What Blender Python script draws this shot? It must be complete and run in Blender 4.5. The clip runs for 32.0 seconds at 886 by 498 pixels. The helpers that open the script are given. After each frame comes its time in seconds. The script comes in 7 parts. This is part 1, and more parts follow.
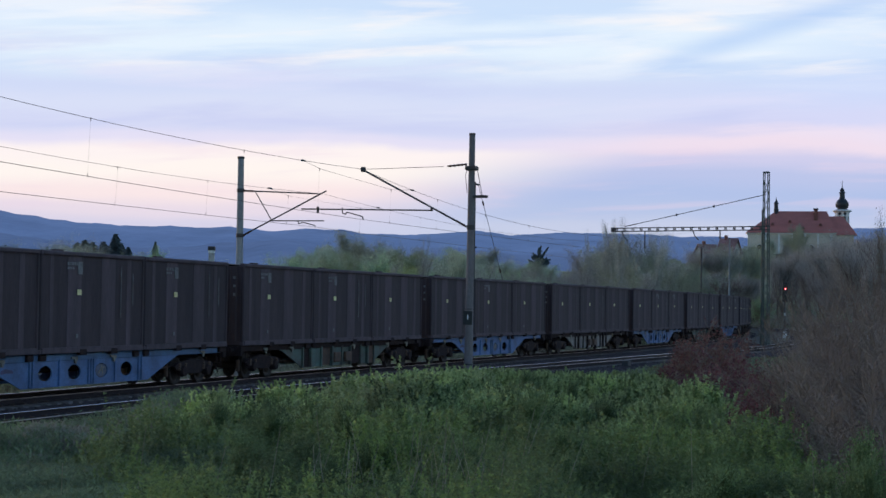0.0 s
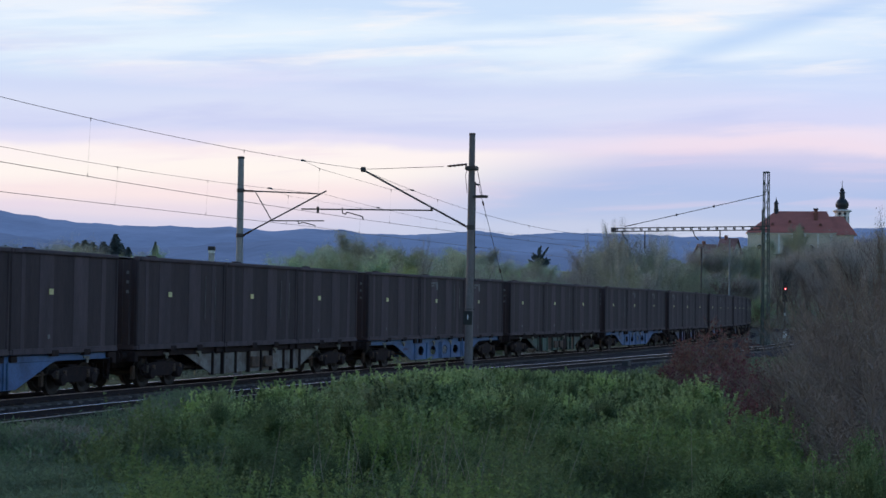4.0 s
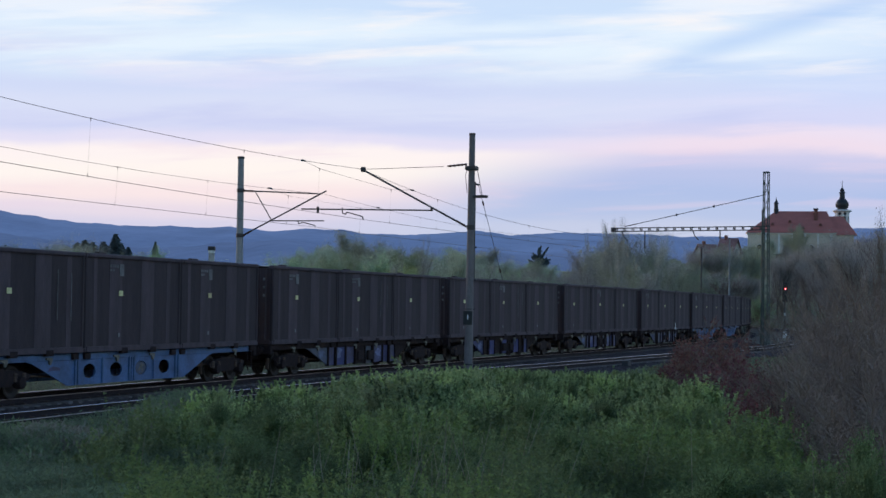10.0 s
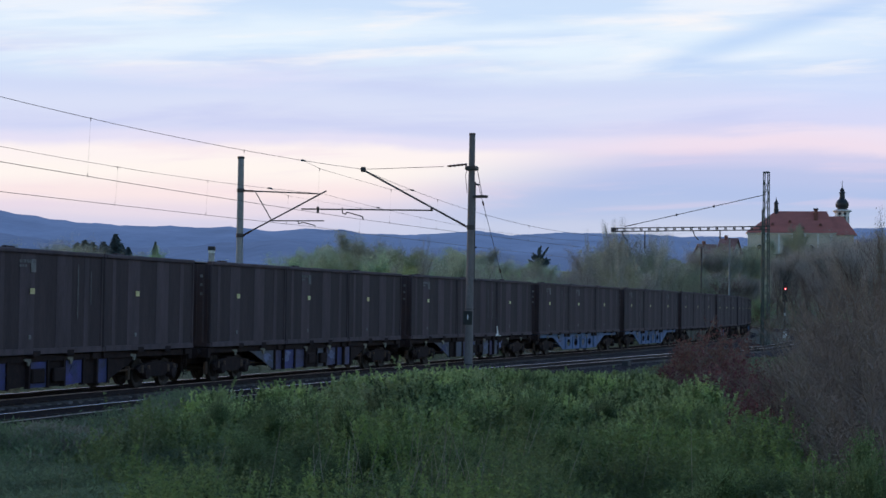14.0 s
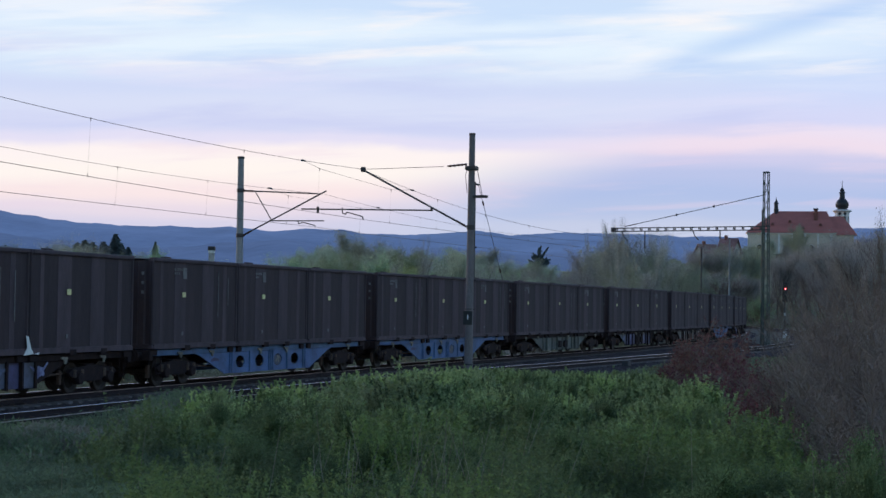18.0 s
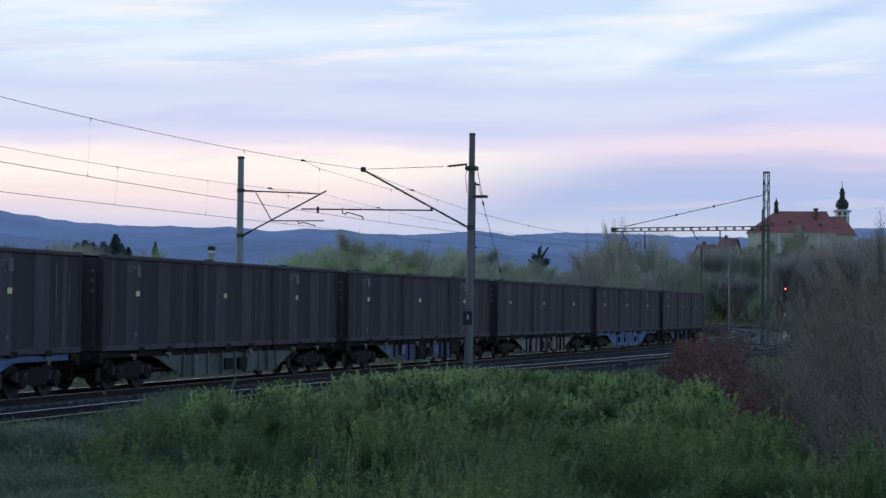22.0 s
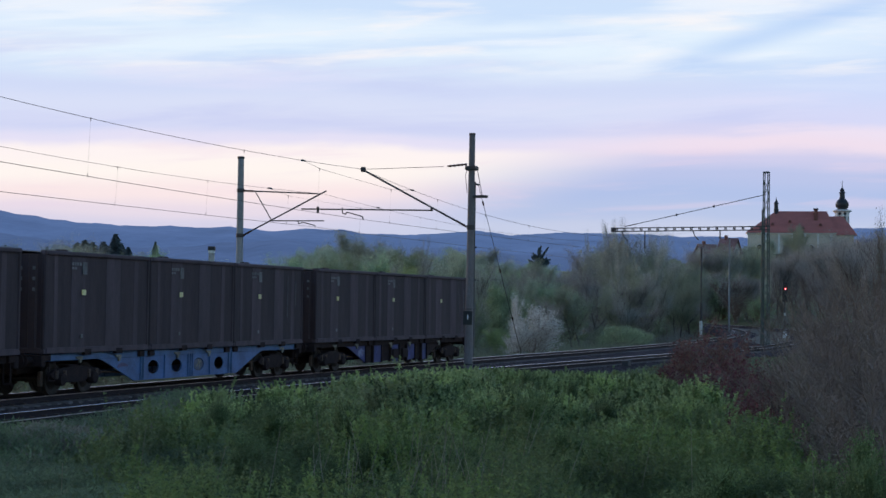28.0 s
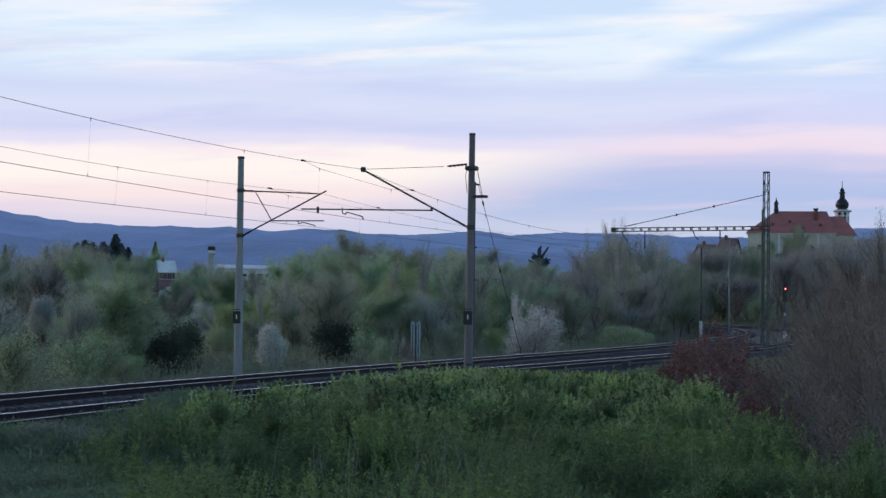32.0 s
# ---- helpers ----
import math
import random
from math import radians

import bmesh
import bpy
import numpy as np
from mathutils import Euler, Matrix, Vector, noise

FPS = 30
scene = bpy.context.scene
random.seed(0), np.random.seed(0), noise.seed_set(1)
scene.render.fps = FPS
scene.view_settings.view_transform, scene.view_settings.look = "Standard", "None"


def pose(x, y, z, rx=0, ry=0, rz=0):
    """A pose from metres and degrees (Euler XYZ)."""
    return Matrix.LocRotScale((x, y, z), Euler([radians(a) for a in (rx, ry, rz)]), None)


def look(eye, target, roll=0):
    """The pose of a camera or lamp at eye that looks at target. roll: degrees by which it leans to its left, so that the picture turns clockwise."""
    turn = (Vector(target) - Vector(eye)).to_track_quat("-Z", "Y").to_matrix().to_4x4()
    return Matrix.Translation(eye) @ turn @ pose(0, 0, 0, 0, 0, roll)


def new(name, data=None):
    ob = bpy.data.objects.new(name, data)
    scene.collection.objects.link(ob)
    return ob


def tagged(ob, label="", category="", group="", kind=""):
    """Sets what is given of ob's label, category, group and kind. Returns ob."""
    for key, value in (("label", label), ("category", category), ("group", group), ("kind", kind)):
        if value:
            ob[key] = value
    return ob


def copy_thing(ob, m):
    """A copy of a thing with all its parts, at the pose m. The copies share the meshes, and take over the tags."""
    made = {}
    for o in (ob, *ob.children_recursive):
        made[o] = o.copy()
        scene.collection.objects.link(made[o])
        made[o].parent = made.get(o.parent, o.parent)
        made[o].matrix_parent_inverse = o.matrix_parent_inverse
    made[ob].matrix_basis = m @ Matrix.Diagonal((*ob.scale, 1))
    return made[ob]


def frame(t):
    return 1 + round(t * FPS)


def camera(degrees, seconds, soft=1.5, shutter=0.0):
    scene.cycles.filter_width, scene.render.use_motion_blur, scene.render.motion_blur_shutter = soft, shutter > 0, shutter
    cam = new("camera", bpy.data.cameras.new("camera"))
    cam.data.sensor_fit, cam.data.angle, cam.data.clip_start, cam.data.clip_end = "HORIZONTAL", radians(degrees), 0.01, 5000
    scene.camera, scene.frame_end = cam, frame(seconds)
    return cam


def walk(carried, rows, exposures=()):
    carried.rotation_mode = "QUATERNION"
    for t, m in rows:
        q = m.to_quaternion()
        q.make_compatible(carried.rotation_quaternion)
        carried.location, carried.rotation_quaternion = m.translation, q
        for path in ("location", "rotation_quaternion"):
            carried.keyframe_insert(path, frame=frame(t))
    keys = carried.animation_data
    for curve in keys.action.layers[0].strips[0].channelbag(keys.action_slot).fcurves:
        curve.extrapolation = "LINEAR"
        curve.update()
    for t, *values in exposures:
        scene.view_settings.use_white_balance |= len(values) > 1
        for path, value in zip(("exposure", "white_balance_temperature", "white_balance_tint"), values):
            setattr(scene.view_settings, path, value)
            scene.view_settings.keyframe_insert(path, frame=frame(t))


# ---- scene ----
# Camera: one fixed tripod view along a curving double-track railway at dusk.
# Metres; z = 0 is the top of the rails.
EYE = Vector((0.0, 0.0, 2.69))
TILT = radians(1.952)
cam = camera(29.32, 32.0, soft=1.5)
STAND = look(EYE, EYE + Vector((0, math.cos(TILT), math.sin(TILT))), 0.8)
walk(cam, [(0.0, STAND), (32.0, STAND)], [(0.0, 1.7), (32.0, 1.7)])

# ---------------------------------------------------------------- light
world = bpy.data.worlds.new("dusk_sky")
scene.world = world
world.use_nodes = True
wn = world.node_tree.nodes
wl = world.node_tree.links
sky = wn.new("ShaderNodeTexSky")
sky.sky_type = "NISHITA"
sky.sun_disc = False
sky.sun_elevation = radians(4.0)
sky.sun_rotation = radians(-50)
sky.air_density = 1.0
sky.dust_density = 0.6
sky.ozone_density = 2.5
wn["Background"].inputs["Strength"].default_value = 0.15
dusk = wn.new("ShaderNodeMix")
dusk.data_type, dusk.blend_type = "RGBA", "MULTIPLY"
dusk.inputs["Factor"].default_value = 1.0
dusk.inputs["B"].default_value = (1.05, 1.0, 1.06, 1)
wl.new(sky.outputs["Color"], dusk.inputs["A"])
wl.new(dusk.outputs["Result"], wn["Background"].inputs["Color"])

sun_data = bpy.data.lights.new("sun", "SUN")
sun_data.energy = 0.3
sun_data.angle = radians(25)
sun_data.color = (1.0, 0.82, 0.74)
sun = new("sun", sun_data)
sun.matrix_world = look((0, 0, 60), (0 + 40, -36, 60 - 14))


# ---------------------------------------------------------------- materials
def mat(name, color, rough=0.8, metal=0.0, spots=None, amount=0.35, scale=3.0, fine=40.0, bump=0.2, vary=0.0,
        island=False, stretch=(1, 1, 1), spec=0.4):
    """Node material: a base colour, a second colour in stains, fine grain and bump, at sizes in metres."""
    m = bpy.data.materials.new(name)
    m.use_nodes = True
    n, l = m.node_tree.nodes, m.node_tree.links
    b = n["Principled BSDF"]
    b.inputs["Roughness"].default_value = rough
    b.inputs["Metallic"].default_value = metal
    b.inputs["Specular IOR Level"].default_value = spec
    tc = n.new("ShaderNodeTexCoord")
    mp = n.new("ShaderNodeMapping")
    mp.inputs["Scale"].default_value = stretch
    l.new(tc.outputs["Object"], mp.inputs["Vector"])
    big = n.new("ShaderNodeTexNoise")
    big.inputs["Scale"].default_value = scale
    big.inputs["Detail"].default_value = 6
    big.inputs["Roughness"].default_value = 0.65
    l.new(mp.outputs[0], big.inputs["Vector"])
    small = n.new("ShaderNodeTexNoise")
    small.inputs["Scale"].default_value = fine
    small.inputs["Detail"].default_value = 3
    l.new(mp.outputs[0], small.inputs["Vector"])
    ramp = n.new("ShaderNodeMapRange")
    ramp.inputs["From Min"].default_value = 0.62 - amount * 0.5
    ramp.inputs["From Max"].default_value = 0.78 - amount * 0.2
    l.new(big.outputs["Fac"], ramp.inputs["Value"])
    mix = n.new("ShaderNodeMix")
    mix.data_type = "RGBA"
    mix.inputs["A"].default_value = (*color, 1)
    mix.inputs["B"].default_value = (*(spots or [c * 0.55 for c in color]), 1)
    l.new(ramp.outputs[0], mix.inputs["Factor"])
    hsv = n.new("ShaderNodeHueSaturation")
    l.new(mix.outputs["Result"], hsv.inputs["Color"])
    val = n.new("ShaderNodeMapRange")
    val.inputs["From Min"].default_value = 0.25
    val.inputs["From Max"].default_value = 0.75
    val.inputs["To Min"].default_value = 0.8
    val.inputs["To Max"].default_value = 1.2
    l.new(small.outputs["Fac"], val.inputs["Value"])
    out = val.outputs[0]
    if vary or island:
        src = n.new("ShaderNodeNewGeometry").outputs["Random Per Island"] if island else n.new("ShaderNodeObjectInfo").outputs["Random"]
        rv = n.new("ShaderNodeMapRange")
        rv.inputs["To Min"].default_value = 1 - vary
        rv.inputs["To Max"].default_value = 1 + vary
        l.new(src, rv.inputs["Value"])
        mu = n.new("ShaderNodeMath")
        mu.operation = "MULTIPLY"
        l.new(out, mu.inputs[0])
        l.new(rv.outputs[0], mu.inputs[1])
        out = mu.outputs[0]
        rh = n.new("ShaderNodeMapRange")
        rh.inputs["To Min"].default_value = 0.5 - vary * 0.05
        rh.inputs["To Max"].default_value = 0.5 + vary * 0.05
        l.new(src, rh.inputs["Value"])
        l.new(rh.outputs[0], hsv.inputs["Hue"])
    l.new(out, hsv.inputs["Value"])
    l.new(hsv.outputs[0], b.inputs["Base Color"])
    if bump:
        bp = n.new("ShaderNodeBump")
        bp.inputs["Strength"].default_value = bump
        bp.inputs["Distance"].default_value = 0.02
        l.new(small.outputs["Fac"], bp.inputs["Height"])
        l.new(bp.outputs[0], b.inputs["Normal"])
    return m


def leafy(name, color, vary=0.24, rough=0.6, through_light=0.35, patch=0.0, own=1.0):
    """Leaf material: differs leaf by leaf, lets some light through."""
    m = bpy.data.materials.new(name)
    m.use_nodes = True
    n, l = m.node_tree.nodes, m.node_tree.links
    b = n["Principled BSDF"]
    b.inputs["Roughness"].default_value = rough
    b.inputs["Specular IOR Level"].default_value = 0.1
    geo = n.new("ShaderNodeNewGeometry")
    info = n.new("ShaderNodeObjectInfo")
    hsv = n.new("ShaderNodeHueSaturation")
    hsv.inputs["Color"].default_value = (*color, 1)
    v = n.new("ShaderNodeMapRange")
    v.inputs["To Min"].default_value = 1 - vary
    v.inputs["To Max"].default_value = 1 + vary
    l.new(geo.outputs["Random Per Island"], v.inputs["Value"])
    v2 = n.new("ShaderNodeMapRange")
    v2.inputs["To Min"].default_value = 1 - 0.25 * own
    v2.inputs["To Max"].default_value = 1 + 0.3 * own
    l.new(info.outputs["Random"], v2.inputs["Value"])
    mu = n.new("ShaderNodeMath")
    mu.operation = "MULTIPLY"
    l.new(v.outputs[0], mu.inputs[0])
    l.new(v2.outputs[0], mu.inputs[1])
    l.new(mu.outputs[0], hsv.inputs["Value"])
    if patch:
        tc = n.new("ShaderNodeTexCoord")
        tn = n.new("ShaderNodeTexNoise")
        tn.inputs["Scale"].default_value = 0.55
        tn.inputs["Detail"].default_value = 3
        l.new(tc.outputs["Object"], tn.inputs["Vector"])
        pr = n.new("ShaderNodeMapRange")
        pr.inputs["From Min"].default_value = 0.3
        pr.inputs["From Max"].default_value = 0.7
        pr.inputs["To Min"].default_value = 1 - patch
        pr.inputs["To Max"].default_value = 1 + patch
        l.new(tn.outputs["Fac"], pr.inputs["Value"])
        m2 = n.new("ShaderNodeMath")
        m2.operation = "MULTIPLY"
        l.new(mu.outputs[0], m2.inputs[0])
        l.new(pr.outputs[0], m2.inputs[1])
        l.new(m2.outputs[0], hsv.inputs["Value"])
        ps = n.new("ShaderNodeMapRange")
        ps.inputs["From Min"].default_value = 0.3
        ps.inputs["From Max"].default_value = 0.7
        ps.inputs["To Min"].default_value = 0.75
        ps.inputs["To Max"].default_value = 1.1
        l.new(tn.outputs["Fac"], ps.inputs["Value"])
        l.new(ps.outputs[0], hsv.inputs["Saturation"])
    h = n.new("ShaderNodeMapRange")
    h.inputs["To Min"].default_value = 0.5 - 0.03 * own
    h.inputs["To Max"].default_value = 0.5 + 0.03 * own
    l.new(info.outputs["Random"], h.inputs["Value"])
    l.new(h.outputs[0], hsv.inputs["Hue"])
    l.new(hsv.outputs[0], b.inputs["Base Color"])
    tr = n.new("ShaderNodeBsdfTranslucent")
    l.new(hsv.outputs[0], tr.inputs["Color"])
    ms = n.new("ShaderNodeMixShader")
    ms.inputs[0].default_value = through_light
    l.new(b.outputs[0], ms.inputs[1])
    l.new(tr.outputs[0], ms.inputs[2])
    l.new(ms.outputs[0], n["Material Output"].inputs["Surface"])
    return m


def glow(name, color, strength):
    m = bpy.data.materials.new(name)
    m.use_nodes = True
    b = m.node_tree.nodes["Principled BSDF"]
    b.inputs["Base Color"].default_value = (*color, 1)
    b.inputs["Emission Color"].default_value = (*color, 1)
    b.inputs["Emission Strength"].default_value = strength
    return m


M_BOX = mat("container_brown_paint", (0.054, 0.034, 0.042), 0.78, 0.0, (0.029, 0.018, 0.023), 0.8, 2.0, 26, 0.15, 0.14, stretch=(1, 1, 0.14))
M_BOXRIB = mat("container_worn_rib_lit_edge", (0.094, 0.065, 0.079), 0.8, 0.0, (0.054, 0.036, 0.045), 0.75, 2.2, 26, 0.15, 0.12, stretch=(1, 1, 0.15))
M_BOXDARK = mat("container_frame_dark", (0.043, 0.025, 0.029), 0.7, 0.0, (0.060, 0.032, 0.034), 0.3, 2, 30, 0.15, 0.1)
M_LID = mat("container_tarpaulin", (0.05, 0.045, 0.045), 0.75, 0, None, 0.4, 1.5, 20, 0.3)
M_YELLOW = mat("yellow_plate", (0.64, 0.58, 0.30), 0.6, 0, (0.5, 0.46, 0.2), 0.2, 6, 60, 0.05, 0.2)
M_WHITE = mat("white_lettering_paint", (0.155, 0.15, 0.155), 0.7, 0, (0.08, 0.075, 0.08), 0.45, 9, 60, 0.05, 0.2)
M_BLUE = mat("blue_wagon_paint", (0.066, 0.134, 0.28), 0.6, 0, (0.045, 0.08, 0.16), 0.5, 1.6, 25, 0.12, 0.12)
M_GREEN = mat("green_wagon_paint", (0.055, 0.125, 0.112), 0.6, 0, (0.05, 0.042, 0.038), 0.65, 1.3, 25, 0.15, 0.1)
M_GREYGREEN = mat("grey_green_wagon_paint", (0.118, 0.132, 0.126), 0.65, 0, (0.060, 0.060, 0.056), 0.6, 1.2, 25, 0.15, 0.1)
M_COBALT = mat("cobalt_blue_paint", (0.036, 0.046, 0.22), 0.6, 0, (0.028, 0.030, 0.075), 0.7, 2.2, 25, 0.1, 0.1)
M_PURPLE = mat("violet_grey_paint", (0.078, 0.070, 0.165), 0.6, 0, (0.04, 0.037, 0.06), 0.5, 2.0, 25, 0.1, 0.15)
M_SLATE = mat("slate_grey_paint", (0.088, 0.100, 0.155), 0.6, 0, (0.05, 0.05, 0.06), 0.5, 1.8, 25, 0.1, 0.12)
M_PALE = mat("pale_chalky_paint", (0.25, 0.235, 0.23), 0.7, 0, (0.10, 0.072, 0.062), 0.65, 1.8, 25, 0.1, 0.12)
M_RUST = mat("rust_brown_steel", (0.10, 0.055, 0.04), 0.85, 0.0, (0.05, 0.035, 0.03), 0.5, 4, 40, 0.3, 0.1)
M_BOGIE = mat("oily_black_steel", (0.022, 0.015, 0.017), 0.8, 0.0, (0.036, 0.022, 0.021), 0.4, 5, 40, 0.3, 0.1, spec=0.1)
M_WHEEL = mat("worn_wheel_steel", (0.024, 0.018, 0.017), 0.65, 0.1, (0.04, 0.025, 0.02), 0.4, 6, 40, 0.2, spec=0.2)
M_TAG = mat("pale_grey_bracket", (0.20, 0.185, 0.165), 0.7, 0, (0.09, 0.08, 0.06), 0.4, 10, 50, 0.1, 0.2)
M_RAILTOP = mat("polished_rail_head", (0.70, 0.67, 0.69), 0.25, 1.0, None, 0.1, 2, 60, 0.02)
M_RAILDULL = mat("dull_brownish_rail_head", (0.50, 0.40, 0.38), 0.38, 0.8, (0.30, 0.2, 0.18), 0.4, 2, 60, 0.02)
M_RAIL = mat("rusty_rail_web", (0.032, 0.023, 0.026), 0.85, 0.0, (0.042, 0.029, 0.029), 0.3, 3, 40, 0.2, spec=0.1)
M_SLEEPER = mat("concrete_sleeper", (0.145, 0.122, 0.124), 0.9, 0, (0.15, 0.12, 0.11), 0.5, 3, 40, 0.3, 0.15, spec=0.1)
M_BALLAST = mat("crushed_stone_ballast", (0.102, 0.080, 0.084), 0.95, 0, (0.058, 0.045, 0.047), 0.6, 1.2, 14, 1.0, spec=0.0)
M_STONE = mat("ballast_stone", (0.10, 0.080, 0.080), 0.95, 0, (0.07, 0.06, 0.06), 0.5, 5, 30, 0.4, 0.4, island=True, spec=0.0)
M_CONCRETE = mat("grey_mast_concrete", (0.27, 0.265, 0.275), 0.9, 0, (0.19, 0.185, 0.185), 0.5, 1.0, 30, 0.3, 0.05, stretch=(1, 1, 0.3))
M_CONCRETE_DARK = mat("weathered_brown_concrete", (0.175, 0.152, 0.158), 0.9, 0, (0.115, 0.098, 0.10), 0.5, 1.0, 30, 0.3, 0.05, stretch=(1, 1, 0.3))
M_STEEL = mat("painted_dark_steel", (0.055, 0.055, 0.06), 0.6, 0.3, (0.08, 0.05, 0.04), 0.35, 4, 40, 0.1)
M_LATTICE = mat("green_grey_lattice_paint", (0.06, 0.085, 0.075), 0.65, 0.1, (0.07, 0.05, 0.04), 0.4, 3, 40, 0.1)
M_WIRE = mat("tarnished_copper_wire", (0.07, 0.065, 0.065), 0.5, 0.5, None, 0.3, 4, 40, 0.0)
M_INSUL = mat("brown_porcelain", (0.06, 0.03, 0.025), 0.25, 0, None, 0.2, 4, 40, 0.0)
M_PLATE = mat("black_number_plate", (0.02, 0.02, 0.022), 0.5, 0, None, 0.2, 8, 40, 0.05)
M_BAR = mat("white_plate_paint", (0.7, 0.7, 0.7), 0.6, 0, None, 0.2, 8, 40, 0.05)
M_BOARD = mat("grey_white_board", (0.36, 0.40, 0.44), 0.6, 0, (0.26, 0.29, 0.32), 0.4, 3, 40, 0.05)
M_RED_LIGHT = glow("red_signal_lens", (1.0, 0.008, 0.015), 1.3)
M_CORE = glow("signal_lamp_core", (1.0, 0.75, 0.78), 6.0)
M_BARK = mat("tree_bark", (0.105, 0.092, 0.082), 0.9, 0, (0.07, 0.06, 0.055), 0.5, 2, 20, 0.4, 0.2)
M_PALEBARK = mat("pale_bark", (0.24, 0.235, 0.215), 0.9, 0, (0.12, 0.11, 0.10), 0.5, 2.5, 20, 0.3, 0.2)
M_TWIG = mat("grey_brown_twigs", (0.22, 0.162, 0.132), 0.9, 0, (0.145, 0.106, 0.09), 0.5, 1.5, 12, 0.1, 0.25)
# green, olive and grey tree leaves carry painted haze: paled and blued
M_LEAF = leafy("spring_green_leaves", (0.268, 0.350, 0.212), 0.13, through_light=0.5)
M_LEAF_OLIVE = leafy("olive_green_leaves", (0.305, 0.342, 0.258), 0.13, through_light=0.5)
M_LEAF_YELLOW = leafy("yellow_green_leaves", (0.300, 0.385, 0.180), 0.13, through_light=0.5)
M_LEAF_GREY = leafy("grey_brown_buds", (0.300, 0.312, 0.276), 0.13, through_light=0.5)
M_LEAF_BARE = leafy("purple_brown_buds", (0.305, 0.290, 0.272), 0.13, through_light=0.5, own=0.45)
M_GRASS_GREEN = leafy("soft_green_grass", (0.152, 0.208, 0.112), 0.2, patch=0.3, own=0.25)
M_LEAF_DULL = leafy("dull_olive_leaves", (0.265, 0.288, 0.205), 0.13, through_light=0.5, own=0.45)
M_LEAF_SOFT = leafy("soft_yellow_green_leaves", (0.330, 0.375, 0.225), 0.13, through_light=0.5, own=0.3)
M_BUD = leafy("brown_buds", (0.17, 0.135, 0.11), 0.3)
M_BLOSSOM = leafy("white_blossom", (0.66, 0.63, 0.58), 0.2, own=0.3)
M_PALELEAF = leafy("silvery_pale_leaves", (0.50, 0.50, 0.46), 0.15)
# the blue in the needles is distance haze mixed into their colour
M_NEEDLE = leafy("haze_tinted_conifer_needles", (0.082, 0.104, 0.112), 0.3, 0.7, 0.2)
M_HERB = leafy("fresh_green_herb_leaves", (0.152, 0.218, 0.084), 0.12, through_light=0.5, patch=0.35, own=0.25)
# leaf colour darkened to paint the shade between and below the bushes
M_HERB_DARK = leafy("shade_dark_leaves", (0.092, 0.136, 0.056), 0.25, patch=0.2, own=0.25)
M_STEM = mat("green_stems", (0.11, 0.145, 0.065), 0.9, 0, (0.08, 0.10, 0.05), 0.4, 3, 20, 0.1, 0.2, spec=0.1)
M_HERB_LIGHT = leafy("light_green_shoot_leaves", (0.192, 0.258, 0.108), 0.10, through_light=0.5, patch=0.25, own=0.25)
M_GRASS = leafy("soft_grey_green_grass", (0.185, 0.220, 0.120), 0.2, patch=0.3, own=0.25)
M_VERGE = leafy("dull_green_verge_grass", (0.20, 0.205, 0.135), 0.2, patch=0.3, own=0.25)
M_UNDER = leafy("undergrowth_leaves", (0.225, 0.250, 0.172), 0.2, through_light=0.5, patch=0.35, own=0.25)
M_EVERGREEN = leafy("dark_evergreen_leaves", (0.062, 0.076, 0.054), 0.3, 0.7, 0.2)
M_DRY = leafy("dry_grey_grass", (0.235, 0.222, 0.172), 0.2, patch=0.3, own=0.25)
# crest leaves: the brighter light up there is put into this colour
M_CREST = leafy("crest_leaves_painted_light", (0.350, 0.455, 0.185), 0.10, through_light=0.5, patch=0.25, own=0.25)
# darker than the leaves above it: shade between the shoots, put into colour
M_CANOPY = mat("herb_canopy_shade_leaves", (0.118, 0.165, 0.074), 0.9, 0, (0.078, 0.108, 0.050), 0.5, 1.3, 30, 0.9, spec=0.0)
M_REDLEAF = leafy("dark_red_leaves", (0.165, 0.068, 0.066), 0.35)
M_SPRAY = mat("pale_blue_spray_paint", (0.20, 0.23, 0.38), 0.7, 0, (0.07, 0.07, 0.14), 0.6, 3.5, 30, 0.05, 0.2)
M_STALK = mat("dry_straw_stalks", (0.27, 0.24, 0.175), 0.9, 0, None, 0.3, 3, 20, 0.1, 0.2, island=True)
M_WALL = mat("cream_church_plaster", (0.56, 0.49, 0.41), 0.9, 0, (0.40, 0.35, 0.29), 0.5, 0.15, 2, 0.1)
M_WHITEWALL = mat("white_house_plaster", (0.66, 0.66, 0.66), 0.9, 0, (0.5, 0.5, 0.5), 0.4, 0.3, 3, 0.1)
M_ROOF = mat("red_clay_roof_tiles", (0.41, 0.135, 0.12), 0.85, 0, (0.31, 0.11, 0.10), 0.5, 0.25, 3, 0.3, stretch=(1, 1, 2))
M_ROOFDARK = mat("dark_brown_roof_tiles", (0.22, 0.085, 0.07), 0.85, 0, None, 0.5, 0.3, 3, 0.3)
M_ROOFDULL = mat("dusky_red_roof_tiles", (0.26, 0.145, 0.155), 0.9, 0, (0.11, 0.06, 0.06), 0.5, 0.4, 3, 0.3)
M_SLATEROOF = mat("dark_metal_dome", (0.035, 0.035, 0.042), 0.5, 0.3, None, 0.4, 0.6, 5, 0.1)
M_DARKGLASS = mat("dark_window_glass", (0.05, 0.05, 0.055), 0.15, 0, None, 0.2, 1, 10, 0.0)
M_STONEWORK = mat("grey_tower_stone", (0.42, 0.40, 0.38), 0.9, 0, (0.22, 0.21, 0.20), 0.5, 0.4, 3, 0.2)


